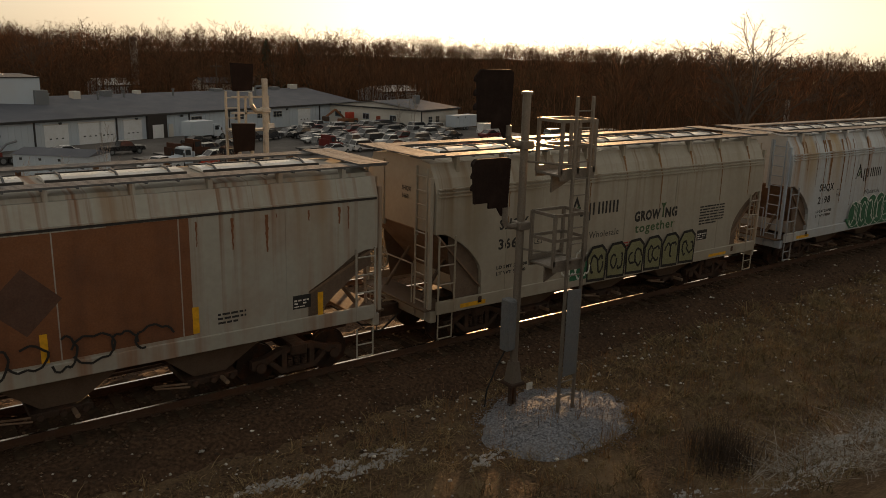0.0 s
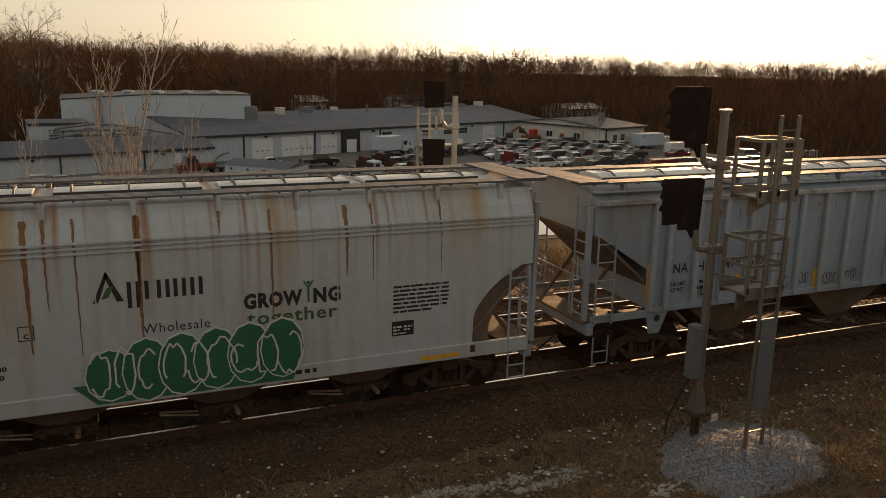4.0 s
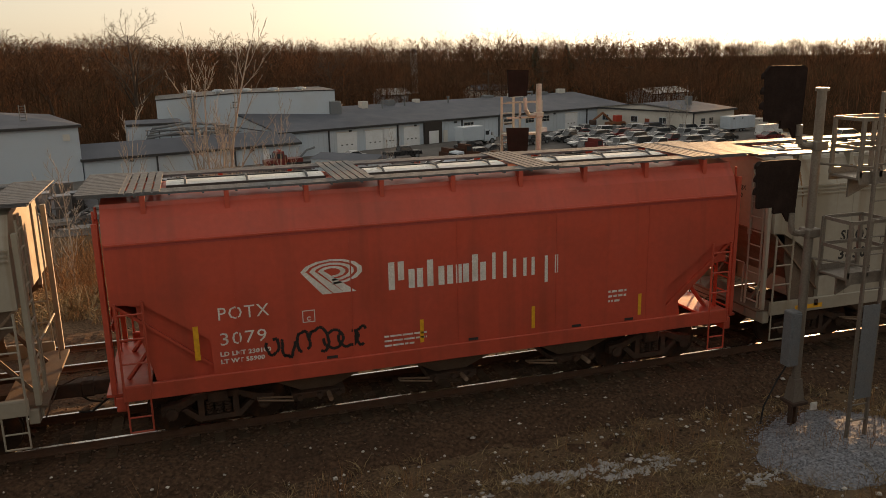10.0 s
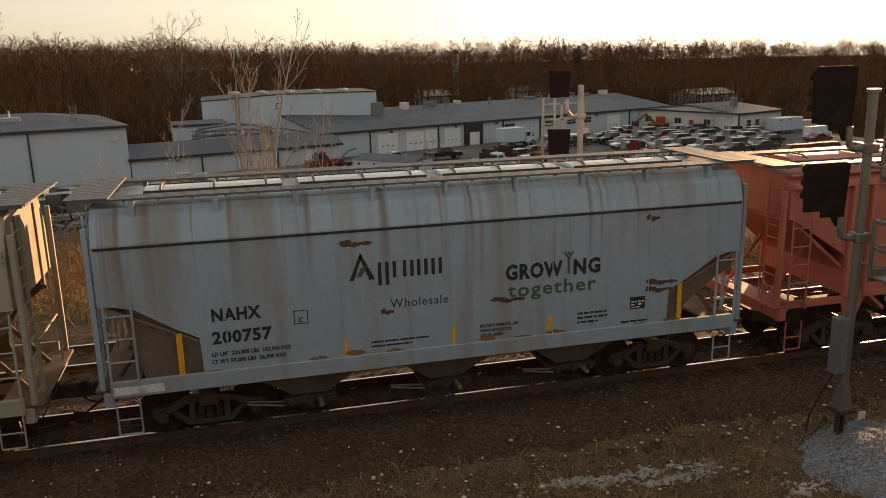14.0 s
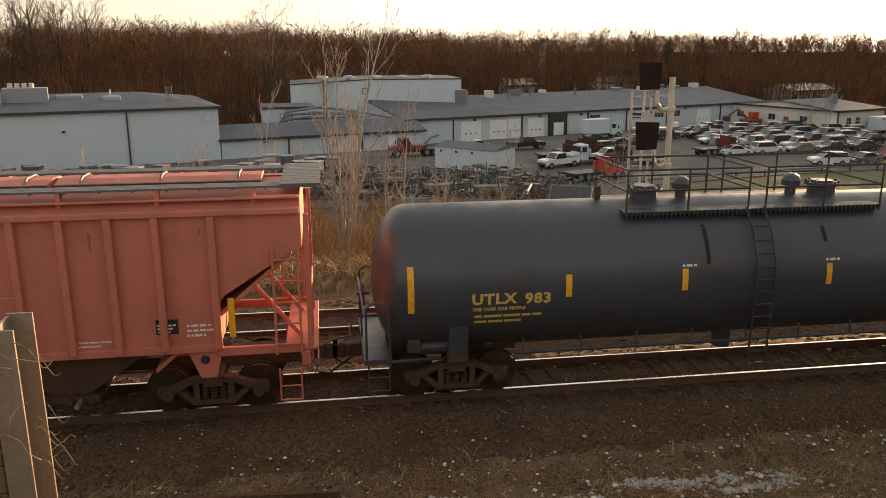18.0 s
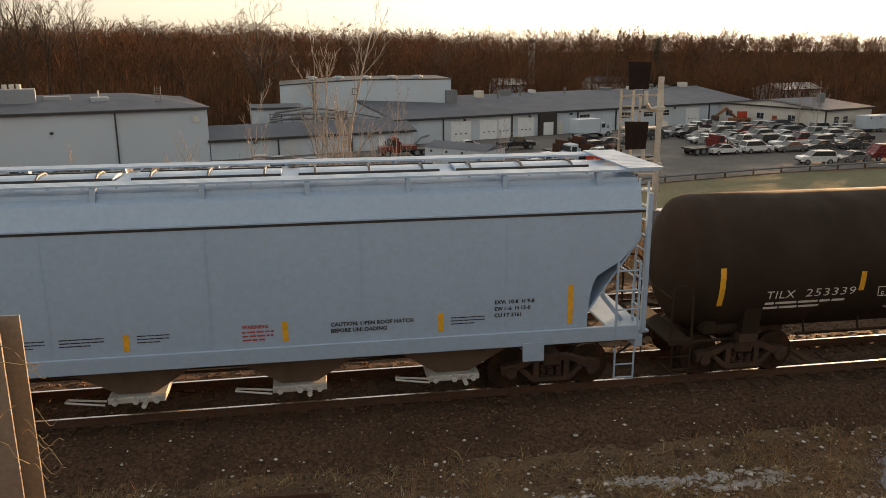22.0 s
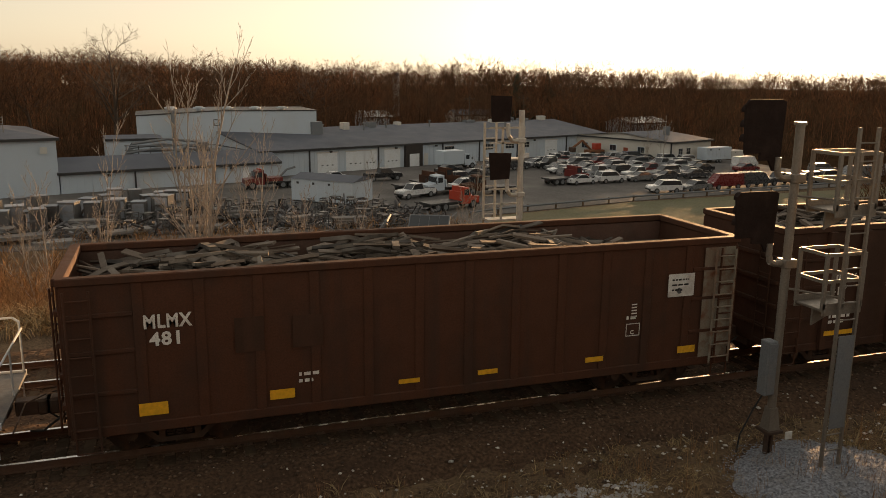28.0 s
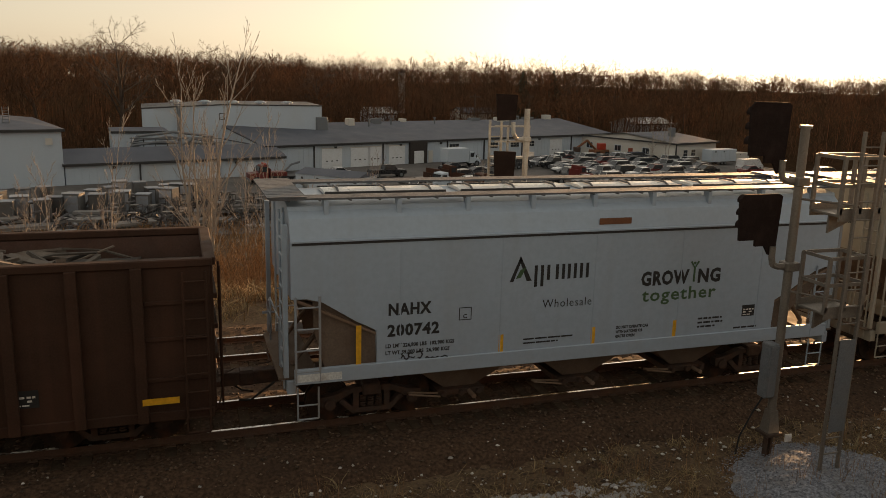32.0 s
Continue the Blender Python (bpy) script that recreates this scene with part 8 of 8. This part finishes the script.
# slender pale stems on the bank beyond the second track: place, height, stems
for k, (x, y, h, st) in enumerate(((0.8, 34.5, 12.4, 6), (2.9, 35.6, 9.6, 2), (-10.6, 36, 7.2, 3), (-5.6, 36.5, 7.8, 2), (-3.6, 39, 11.0, 2), (-15.5, 39, 8.0, 3), (12.2, 58, 9.5, 2), (23, 62, 9.0, 2),
                                   (-13.0, 33.5, 5.2, 3), (-8.0, 33, 4.6, 3), (5.2, 36, 6.4, 3), (8.2, 37, 5.5, 3))):
    tall = k in (0, 1, 4)
    bare_tree("young_tree", "thin pale many-stemmed young tree on the bank" if st > 2 else "slender pale bare sapling beyond the tracks", x, y, h, 100 + k, M_PALEBARK, st,
              kids=(13, 6, 3) if tall else (14, 6, 2), fan=27 if tall else 30, ratio=.3 if tall else .32, start=(.25, .2), radius=.10 if k == 0 else .05, lean=.09, twig=.009, rise=1.0)
for k, (x, y, h) in enumerate(((79.5, 117.5, 9.0), (77.5, 119.5, 7.5))):
    bare_tree("young_tree", "slender bare sapling in the car lot", x, y, h, 140 + k, M_PALEBARK, 2, kids=(9, 5), fan=32, ratio=.34, radius=.09, twig=.02)
# bearing, distance, height, fan of the branches, bare share of the trunk
for k, (az_, dist, h, fan, low) in enumerate(((56.5, 86, 19.5, 40, .3), (-3.4, 150, 23.5, 52, .30), (-14.6, 155, 24.0, 30, .5), (-17.7, 150, 26.0, 34, .5), (-20, 150, 24.0, 34, .45), (-16.3, 152, 23.0, 28, .5), (35.0, 240, 18.5, 46, .35),
                                              (28.0, 230, 17.5, 50, .35), (9.6, 170, 16.5, 50, .35), (50.0, 150, 15.5, 48, .35), (62, 120, 14, 45, .3), (-8.3, 170, 19, 45, .4), (3.8, 185, 18, 45, .4))):
    x, y = dist * math.sin(radians(az_)), dist * math.cos(radians(az_))
    bare_tree("bare_tree", "large bare winter tree with spreading twiggy crown", x, y, h, 200 + k, M_BARK, kids=(13, 7, 5, 3), fan=fan, ratio=.52 if fan > 36 else .42, start=(low, .2), radius=h * .021, lean=.05,
              twig=.032 if dist < 110 else .026, rise=.45 if fan < 36 else .3)


def conifer(x, y, h, seed):
    rnd = random.Random(seed)
    t = thing("conifer", "dark pointed conifer standing among bare trees", "tree", pose(x, y, ground_z(x, y)), "conifers")
    part("trunk", bar(bmesh.new(), (0, 0, 0), (0, 0, h), .25, 7, .03), M_BARK, t)
    vs, fs = [], []
    for k in range(520):
        u = rnd.random() ** .8
        z = h * (.12 + .88 * u)
        r = h * .27 * (1 - u) ** .8 * rnd.uniform(.5, 1.1) + .1
        a = rnd.uniform(0, 2 * math.pi)
        i = len(vs)
        c_, s = math.cos(a), math.sin(a)
        w = .25 + .5 * (1 - u)
        vs += [(0, 0, z + .25), (r * c_ - w * s, r * s + w * c_, z - .3 * r), (r * c_ * 1.15, r * s * 1.15, z - .45 * r), (r * c_ + w * s, r * s - w * c_, z - .3 * r)]
        fs += [(i, i + 1, i + 2), (i, i + 2, i + 3)]
    raw("needles", vs, fs, M_CONIFER, t)


for k, (az_, dist, h) in enumerate(((23.9, 235, 16.2), (26.0, 235, 16.6))):
    conifer(dist * math.sin(radians(az_)), dist * math.cos(radians(az_)), h, 300 + k)


def scatter(name, label, cat, templates, places, material):
    """Many copies of numpy templates (verts, faces) in one mesh: places are x, y, z, height, turn, template."""
    V, F, off = [], [], 0
    for x, y, z, h, w, a, k in places:
        v, f = templates[k]
        c_, s = math.cos(a), math.sin(a)
        R_ = np.array([[c_ * w, s * w, 0], [-s * w, c_ * w, 0], [0, 0, h]])
        V.append(v @ R_ + (x, y, z))
        F.append(f + off)
        off += len(v)
    V, F = np.concatenate(V), np.concatenate(F)
    me = bpy.data.meshes.new(name)
    me.vertices.add(len(V))
    me.vertices.foreach_set("co", V.ravel())
    n = F.shape[1]
    me.loops.add(F.size)
    me.loops.foreach_set("vertex_index", F.ravel())
    me.polygons.add(len(F))
    me.polygons.foreach_set("loop_start", np.arange(len(F)) * n)
    me.polygons.foreach_set("loop_total", np.full(len(F), n))
    me.update(calc_edges=True)
    me.materials.append(material)
    return tagged(new(name, me), label, cat, kind="stuff")


def woods_template(seed, kids=(8, 5, 2), fan=36, ratio=.46, low=.38, twig=.0018, rise=.9, girth=.0055):
    """A bare woodland tree one unit tall, its branches as thin strips."""
    rnd = random.Random(seed)
    out = []
    limb(rnd, Vector((0, 0, 0)), Vector((rnd.gauss(0, .03), rnd.gauss(0, .03), 1)).normalized(), .8, girth, 0, out, kids, fan, ratio, (low, .2), rise, .045, (5, 3, 2, 1))
    top = max(q.z for _, q, *_ in out)
    vs, fs = [], []
    for p, q, r0, r1, lv in out:
        a = (q - p).cross(Vector((rnd.gauss(0, .5), 1, 0))).normalized()
        i = len(vs)
        r0, r1 = max(r0, twig), max(r1, twig * .6)
        vs.extend((p - a * r0, p + a * r0, q + a * r1, q - a * r1))
        fs.append((i, i + 1, i + 2, i + 3))
    return np.array([tuple(v / top) for v in vs]), np.array(fs)


TREES = [woods_template(400 + k, fan=32 + 4 * (k % 4), low=.34 + .06 * (k % 3)) for k in range(9)]


def stem_template(seed, n, fan, curve, width):
    rnd = random.Random(seed)
    vs, fs = [], []
    for _ in range(n):
        a = rnd.uniform(0, 2 * math.pi)
        d = Vector((math.cos(a) * fan * rnd.random(), math.sin(a) * fan * rnd.random(), 1))
        h = rnd.uniform(.4, 1.0)
        p0 = Vector((rnd.gauss(0, .22), rnd.gauss(0, .22), 0))
        p1 = p0 + d * h * .5
        p2 = p1 + (d + Vector((math.cos(a) * curve, math.sin(a) * curve, -curve * .4))) * h * .5
        s = Vector((rnd.uniform(-.6, .6), 1, 0)).cross(d).normalized() * width
        i = len(vs)
        vs += [p0 - s, p0 + s, p1 + s * .7, p1 - s * .7, p2 + s * .3, p2 - s * .3]
        fs += [(i, i + 1, i + 2, i + 3), (i + 3, i + 2, i + 4, i + 5)]
    return np.array([tuple(v) for v in vs]), np.array(fs)


BRUSH = [stem_template(500 + k, 11, .75, .6, .013) for k in range(6)]
GRASS = [stem_template(520 + k, 14, .7, .8, .024) for k in range(6)]
WEEDS = [stem_template(540 + k, 9, .5, .3, .010) for k in range(6)]


def plant_woods():
    rnd = random.Random(77)
    near, red, low = [], [], []
    # the land's own horizon, every two degrees
    land = []
    for k in range(60):
        a = radians(-41 + 2 * k)
        land.append(max(math.degrees(math.atan2(ground_z(d * math.sin(a), d * math.cos(a)) - 7.33, d)) for d in (300, 400, 520, 700, 900, 1200, 1700, 2600, 4000)))
    for k in range(1800):
        az_ = rnd.uniform(-42, 74)
        a = radians(az_)
        if az_ > 48:
            d0 = 92
        elif az_ > 38:
            d0 = 175
        elif az_ > 15:
            d0 = 205
        elif az_ > -6:
            d0 = 165
        else:
            d0 = 138
        dist = d0 + 190 * rnd.random() ** 1.25
        x, y = dist * math.sin(a), dist * math.cos(a)
        if y < 46:
            continue
        gz = ground_z(x, y)
        skyline = .8 + .55 * smooth(16, -14, az_) - .25 * smooth(26, 40, az_) - .45 * smooth(50, 64, az_) + .34 * noise.noise((az_ * .45, 3, 1)) + .3 * noise.noise((az_ * 1.7, 7, 1))
        skyline = max(skyline, land[min(59, int((az_ + 42) / 2))] + .35)
        top = 7.33 + dist * math.tan(radians(skyline)) + rnd.triangular(-5.0, 1.0, .2)
        h = max(5.0, top - gz)
        (red if rnd.random() < .28 else near).append((x, y, gz - .2, h, h * rnd.uniform(.8, 1.2), rnd.uniform(0, 6.28), rnd.randrange(9)))
    # taller crowns that stand out of the line
    crowns = []
    for k in range(230):
        az_ = -41 + 114 * k / 230 + rnd.uniform(-.3, .3)
        a = radians(az_)
        dist = (110 if az_ > 48 else 215) + rnd.uniform(0, 90) if az_ > -6 else 145 + rnd.uniform(0, 90)
        x, y = dist * math.sin(a), dist * math.cos(a)
        if y < 46:
            continue
        skyline = .85 + .6 * smooth(16, -14, az_) - .2 * smooth(26, 40, az_) - .3 * smooth(50, 64, az_) + rnd.triangular(-.3, 1.0, .1)
        h = 7.33 + dist * math.tan(radians(max(skyline, .3))) - ground_z(x, y)
        crowns.append((x, y, ground_z(x, y) - .2, h, h * rnd.uniform(1.0, 1.5), rnd.uniform(0, 6.28), rnd.randrange(5)))
    for k in range(420):
        az_ = rnd.uniform(4, 36)
        a = radians(az_)
        dist = rnd.uniform(182, 228) if az_ > 13 else rnd.uniform(160, 200)
        x, y = dist * math.sin(a), dist * math.cos(a)
        h = rnd.uniform(8, 13.5)
        (red if k % 3 == 0 else near).append((x, y, ground_z(x, y) - .2, h, h * rnd.uniform(1.0, 1.4), rnd.uniform(0, 6.28), rnd.randrange(9)))
    back = []
    for k in range(1250):
        az_ = rnd.uniform(-42, 76)
        a = radians(az_)
        dist = rnd.uniform(330, 640) if az_ < 50 else rnd.uniform(190, 420)
        x, y = dist * math.sin(a), dist * math.cos(a)
        gz = ground_z(x, y)
        rise = .42 + .6 * smooth(16, -14, az_) - .25 * smooth(26, 40, az_) - .2 * smooth(50, 64, az_) + .3 * noise.noise((az_ * .45, 3, 1)) + .25 * noise.noise((az_ * 2.1, 9, 1))
        h = max(7.0, 7.33 + dist * math.tan(radians(rise)) - gz + rnd.triangular(-4, 1.5, 0))
        back.append((x, y, gz - .2, h, h * rnd.uniform(.9, 1.3), rnd.uniform(0, 6.28), rnd.randrange(6)))
    scatter("woodland", "farther ranks of leafless trees along the skyline", "woodland", [woods_template(470 + k, (8, 4), 42, .5, .3, .0066, .7, .007) for k in range(6)], back, M_WOODS)
    scatter("woodland", "taller bare trees standing out of the woodland", "woodland", [woods_template(450 + k, (10, 6, 5), 44, .5, .4, .0013, .6) for k in range(5)], crowns, M_WOODS)
    scatter("woodland", "brown leafless winter woodland beyond the yard", "woodland", TREES, near, M_WOODS)
    scatter("woodland", "reddish leafless scrub trees beyond the yard", "woodland", TREES, red, M_WOODS2)
    for k in range(1100):
        az_ = rnd.uniform(-42, 76)
        a = radians(az_)
        d0 = 84 if az_ > 47 else 165 if az_ > 36 else 195 if az_ > 14 else 155 if az_ > -6 else 128
        dist = d0 + 150 * rnd.random() ** 1.4
        x, y = dist * math.sin(a), dist * math.cos(a)
        if y < 34:
            continue
        h = rnd.uniform(2.5, 7.5)
        low.append((x, y, ground_z(x, y) - .2, h, h * rnd.uniform(1.0, 1.5), rnd.uniform(0, 6.28), rnd.randrange(9)))
    thicket = []
    for k in range(2600):
        az_ = rnd.uniform(-42, 76)
        a = radians(az_)
        d0 = 84 if az_ > 47 else 165 if az_ > 36 else 195 if az_ > 14 else 155 if az_ > -6 else 128
        dist = d0 + 120 * rnd.random() ** 1.6
        x, y = dist * math.sin(a), dist * math.cos(a)
        if y < 34:
            continue
        h = rnd.uniform(2.0, 6.5)
        thicket.append((x, y, ground_z(x, y) - .2, h, h * rnd.uniform(.6, 1.0), rnd.uniform(0, 6.28), rnd.randrange(6)))
    scatter("undergrowth", "dense thicket of thin stems along the wood", "undergrowth", [stem_template(560 + k, 14, .6, .4, .012) for k in range(6)], thicket, M_WOODS)
    scatter("undergrowth", "dense brown undergrowth along the woodland edge", "undergrowth", [woods_template(430 + k, (8, 4), 34, .46, .15, .0032) for k in range(9)], low, M_WOODS2)


plant_woods()


def plant_bank():
    rnd = random.Random(12)
    brush, grass = [], []
    for k in range(4600):
        x = rnd.uniform(-38, 20) if k % 5 else rnd.uniform(20, 130)
        y = rnd.uniform(26.5, 47) if x < 24 else rnd.uniform(28, 52)
        h = rnd.uniform(.7, 2.0) * (.6 + .4 * smooth(30, 36, y)) * (1 + .45 * smooth(36, 46, y)) * (1.0 if x < 18 else .55)
        brush.append((x, y, ground_z(x, y) - .05, h, h * .75, rnd.uniform(0, 6.28), rnd.randrange(6)))
    for k in range(2400):
        x = rnd.uniform(-38, 28) if k % 4 else rnd.uniform(20, 140)
        y = rnd.uniform(25.3, 32)
        h = rnd.uniform(.4, .95)
        grass.append((x, y, ground_z(x, y) - .03, h, h * 1.1, rnd.uniform(0, 6.28), rnd.randrange(6)))
    for k in range(900):
        x, y = rnd.uniform(-30, 28), rnd.uniform(47, 77)
        h = rnd.uniform(.8, 2.4)
        brush.append((x, y, ground_z(x, y) - .05, h, h * .8, rnd.uniform(0, 6.28), rnd.randrange(6)))
    tall = []
    for k in range(1000):
        x, y = rnd.uniform(-30, 14), rnd.uniform(28.5, 45)
        if noise.noise((x * .3, y * .3, 5)) < -.15:
            continue
        h = rnd.uniform(1.0, 2.2) + 3.0 * smooth(30, 39, y) * rnd.uniform(.4, 1.1)
        tall.append((x, y, ground_z(x, y) - .05, h, h * .8, rnd.uniform(0, 6.28), rnd.randrange(6)))
    # clumps round the feet of the young trees
    for cx, cy, n in ((1.2, 34.5, 90), (3.5, 35.5, 50), (-10.6, 36, 60), (-5.6, 36.5, 50), (-15.5, 38.5, 50), (9.0, 37, 50), (12, 40, 40)):
        for k in range(n):
            x, y = rnd.gauss(cx, 1.5), rnd.gauss(cy, 1.2)
            h = rnd.uniform(1.2, 3.2)
            tall.append((x, y, ground_z(x, y) - .05, h, h * .7, rnd.uniform(0, 6.28), rnd.randrange(6)))
    scatter("brush", "tall leafless orange-tan stems on the far bank", "brush", [woods_template(580 + k, (10, 5), 34, .42, .12, .0036, .6) for k in range(6)], tall, M_BRUSH)
    scatter("brush", "leafless tan brush on the far bank", "brush", BRUSH, brush, M_BRUSH)
    scatter("dry_grass", "sunlit straw-coloured dry grass beyond the tracks", "grass", GRASS, grass, M_DRYGRASS)


plant_bank()


def plant_near():
    rnd = random.Random(21)
    grass, weeds, straw, dark = [], [], [], []
    for k in range(5200):
        x = rnd.uniform(-9, 60)
        y = rnd.uniform(5.5, 14.1)
        if (x - 12.0) ** 2 + ((y - 11.7) * 1.1) ** 2 < 2.2:
            continue
        dens = noise.noise((x * .35, y * .5, 9)) + .35 * smooth(13.4, 10.5, y) + .25 * smooth(8, 18, x)
        if dens < rnd.uniform(-.1, .55):
            continue
        h = rnd.uniform(.12, .42) * (1 + .4 * smooth(10, 25, x))
        (grass if rnd.random() < .5 else weeds).append((x, y, ground_z(x, y) - .02, h, h * 1.1, rnd.uniform(0, 6.28), rnd.randrange(6)))
    tufts = []
    for k in range(9000):
        x, y = rnd.uniform(-9, 32), rnd.triangular(7.5, 14.6, 11.5)
        if (x - 12.0) ** 2 + ((y - 11.7) * 1.1) ** 2 < 2.7 or noise.noise((x * .8, y * .9, 3)) < rnd.uniform(-.6, .35):
            continue
        h = rnd.uniform(.06, .22)
        tufts.append((x, y, ground_z(x, y) - .01, h, h * 1.5, rnd.uniform(0, 6.28), rnd.randrange(6)))
    scatter("matted_grass", "short matted tan grass on the bank", "grass", [stem_template(600 + k, 9, .9, .7, .03) for k in range(6)], tufts, M_DRYGRASS)
    for k in range(900):
        x, y = rnd.uniform(-8, 40), rnd.uniform(6, 13.4)
        h = rnd.uniform(.4, 1.0)
        weeds.append((x, y, ground_z(x, y) - .02, h, h * .5, rnd.uniform(0, 6.28), rnd.randrange(6)))
    for k in range(420):
        x = rnd.uniform(12.5, 26)
        y = rnd.uniform(4.5, 7.6) - .06 * (x - 12)
        h = rnd.uniform(.5, 1.0)
        straw.append((x, y, ground_z(x, y) - .02, h * .26, h * 1.1, rnd.uniform(0, 6.28), rnd.randrange(6)))
    for k in range(60):
        x, y = rnd.gauss(13.5, .3), rnd.gauss(8.5, .3)
        dark.append((x, y, ground_z(x, y) - .02, rnd.uniform(.7, 1.2), .6, rnd.uniform(0, 6.28), rnd.randrange(6)))
    scatter("dry_grass", "dull matted winter grass beside the track", "grass", GRASS, grass, M_WEED)
    scatter("weeds", "tall dry weed stalks beside the track", "weeds", WEEDS, weeds, M_BRUSH)
    scatter("weeds", "dark dead weed clump on the near bank", "weeds", WEEDS, dark, M_BARK)
    scatter("straw", "flattened frost-pale straw on the near bank", "straw", [stem_template(620 + k, 16, 1.6, .9, .007) for k in range(6)], straw, M_STRAW)


plant_near()


def stones():
    rnd = random.Random(31)
    octa = np.array([(1, 0, 0), (0, 1, 0), (-1, 0, 0), (0, -1, 0), (0, 0, .7), (0, 0, -.5)], float)
    faces = np.array([(0, 1, 4), (1, 2, 4), (2, 3, 4), (3, 0, 4), (1, 0, 5), (2, 1, 5), (3, 2, 5), (0, 3, 5)])
    shapes = []
    for k in range(5):
        r_ = np.random.default_rng(k)
        shapes.append((octa * r_.uniform(.6, 1.25, octa.shape), faces))
    pl = []
    for k in range(11000):
        x, y = rnd.uniform(-14, 34), rnd.triangular(11.2, 25.2, 13.6)
        s = rnd.uniform(.02, .05)
        pl.append((x, y, max(ballast_z(y), ground_z(x, y) if y < 14.2 else -9) + .012, s, s, rnd.uniform(0, 6.28), rnd.randrange(5)))
    scatter("ballast_stones", "loose dark ballast stones between the rails", "stones", shapes, pl, M_STONE)
    pale = []
    for k in range(1300):
        x, y = rnd.uniform(-9, 32), rnd.triangular(9.0, 15.2, 13.2)
        if (x - 11.95) ** 2 + (y - 11.95) ** 2 < 2:
            continue
        s = .012 + .045 * rnd.random() ** 2.2
        pale.append((x, y, max(ground_z(x, y), ballast_z(y) if y > 13.4 else -9) + s * .5 + .03, s, s * rnd.uniform(.8, 1.4), rnd.uniform(0, 6.28), rnd.randrange(5)))
    mound = []
    for k in range(2600):
        a, r_ = rnd.uniform(0, 6.28), math.sqrt(rnd.random())
        x, y = 12.0 + 2.15 * r_ * math.cos(a), 11.7 + 1.7 * r_ * math.sin(a)
        s = rnd.uniform(.01, .027)
        mound.append((x, y, -.34 - .24 * r_ * r_ + .01, s, s, rnd.uniform(0, 6.28), rnd.randrange(5)))
    scatter("mound_stones", "frosted grey crushed stone on the mound", "stones", shapes, mound, M_MOUNDSTONE)
    scatter("pale_stones", "scattered pale stones and litter on dark ground", "stones", shapes, pale, M_PALESTONE)


stones()


def snow_patches():
    """Crusts of old snow broken up by the weeds: many small uneven flakes in drifts."""
    rnd = random.Random(88)
    vs, fs = [], []
    for cx, cy, rx, ry, n in ((6.6, 12.45, 1.0, .22, 60), (8.2, 12.35, .4, .25, 22), (5.5, 12.6, .5, .12, 18), (.05, 12.85, .2, .1, 8), (1.7, 12.6, .5, .1, 14), (7.4, 12.15, .6, .15, 26), (9.6, 11.2, .5, .25, 16),
                              (15.9, 7.4, 1.3, .5, 60), (17.1, 7.0, 1.1, .4, 50), (14.0, 6.6, 1.4, .5, 60), (11.6, 7.9, .7, .3, 24), (19.5, 6.6, 1.6, .5, 60), (4.2, 12.2, .5, .15, 14)):
        for _ in range(n * 3):
            x0, y0 = cx + rnd.gauss(0, .5) * rx, cy + rnd.gauss(0, .5) * ry
            r0 = rnd.uniform(.015, .075)
            m = 9
            i = len(vs)
            vs.append((x0, y0, ground_z(x0, y0) + rnd.uniform(.03, .06)))
            for k in range(m):
                a = 2 * math.pi * k / m
                r1 = r0 * rnd.uniform(.5, 1.3)
                x, y = x0 + 1.5 * r1 * math.cos(a), y0 + .8 * r1 * math.sin(a)
                vs.append((x, y, ground_z(x, y) - .005))
            for k in range(m):
                fs.append((i, i + 1 + k, i + 1 + (k + 1) % m))
    return tagged(raw("snow_crust", vs, fs, M_SNOW, smooth=True), "thin crusted snow broken up by the weeds", "snow", kind="stuff")


snow_patches()
o = thing("old_rail", "rusty old rail lying on the ground", "rail", pose(-2.6, 13.15, -.48, 0, 0, -4))
part("rail_web", bx(-1.5, 2.6, -.035, .035, -.1, .06, .01), M_RAILSIDE, o)


def vines():
    rnd = random.Random(4)
    bm = bmesh.new()
    for k in range(60):
        x = -2.3 - abs(rnd.gauss(0, .5))
        z = rnd.uniform(3.9, 5.9)
        y = 5.2
        pts = [(x, y, z)]
        a = rnd.uniform(0, 6.28)
        for i in range(6):
            a += rnd.uniform(-.7, .7)
            x, z = x + .09 * math.cos(a), z + .09 * math.sin(a)
            y += rnd.uniform(-.03, .02)
            pts.append((x, y, z))
        pipe(bm, pts, .0035, 3)
    for k in range(10):
        x, z = -2.05 + rnd.uniform(-.03, .1), rnd.uniform(4.4, 5.4)
        pts = [(x + .035 * i, 5.35 - .03 * i, z + .05 * math.sin(i * .9 + k)) for i in range(7)]
        pipe(bm, pts, .003, 3)
    tagged(part("dry_vines", bm, M_DRYGRASS), "dry curling vine stems over the timber wall", "vines", kind="stuff")


vines()


def motions():
    """The train runs past; its wheels turn."""
    for car, u in CARS:
        walk(car, [(t, pose(u - travel(t), TRACK_Y, 0)) for t in range(0, 33)])
    for ob, x in SPINNERS:
        turn = [(k / 15, math.degrees(travel(k / 15) / 0.46)) for k in range(481)]
        walk(ob, [(t, pose(x, 0, 0.46, 0, -a, 0)) for t, a in turn])


motions()
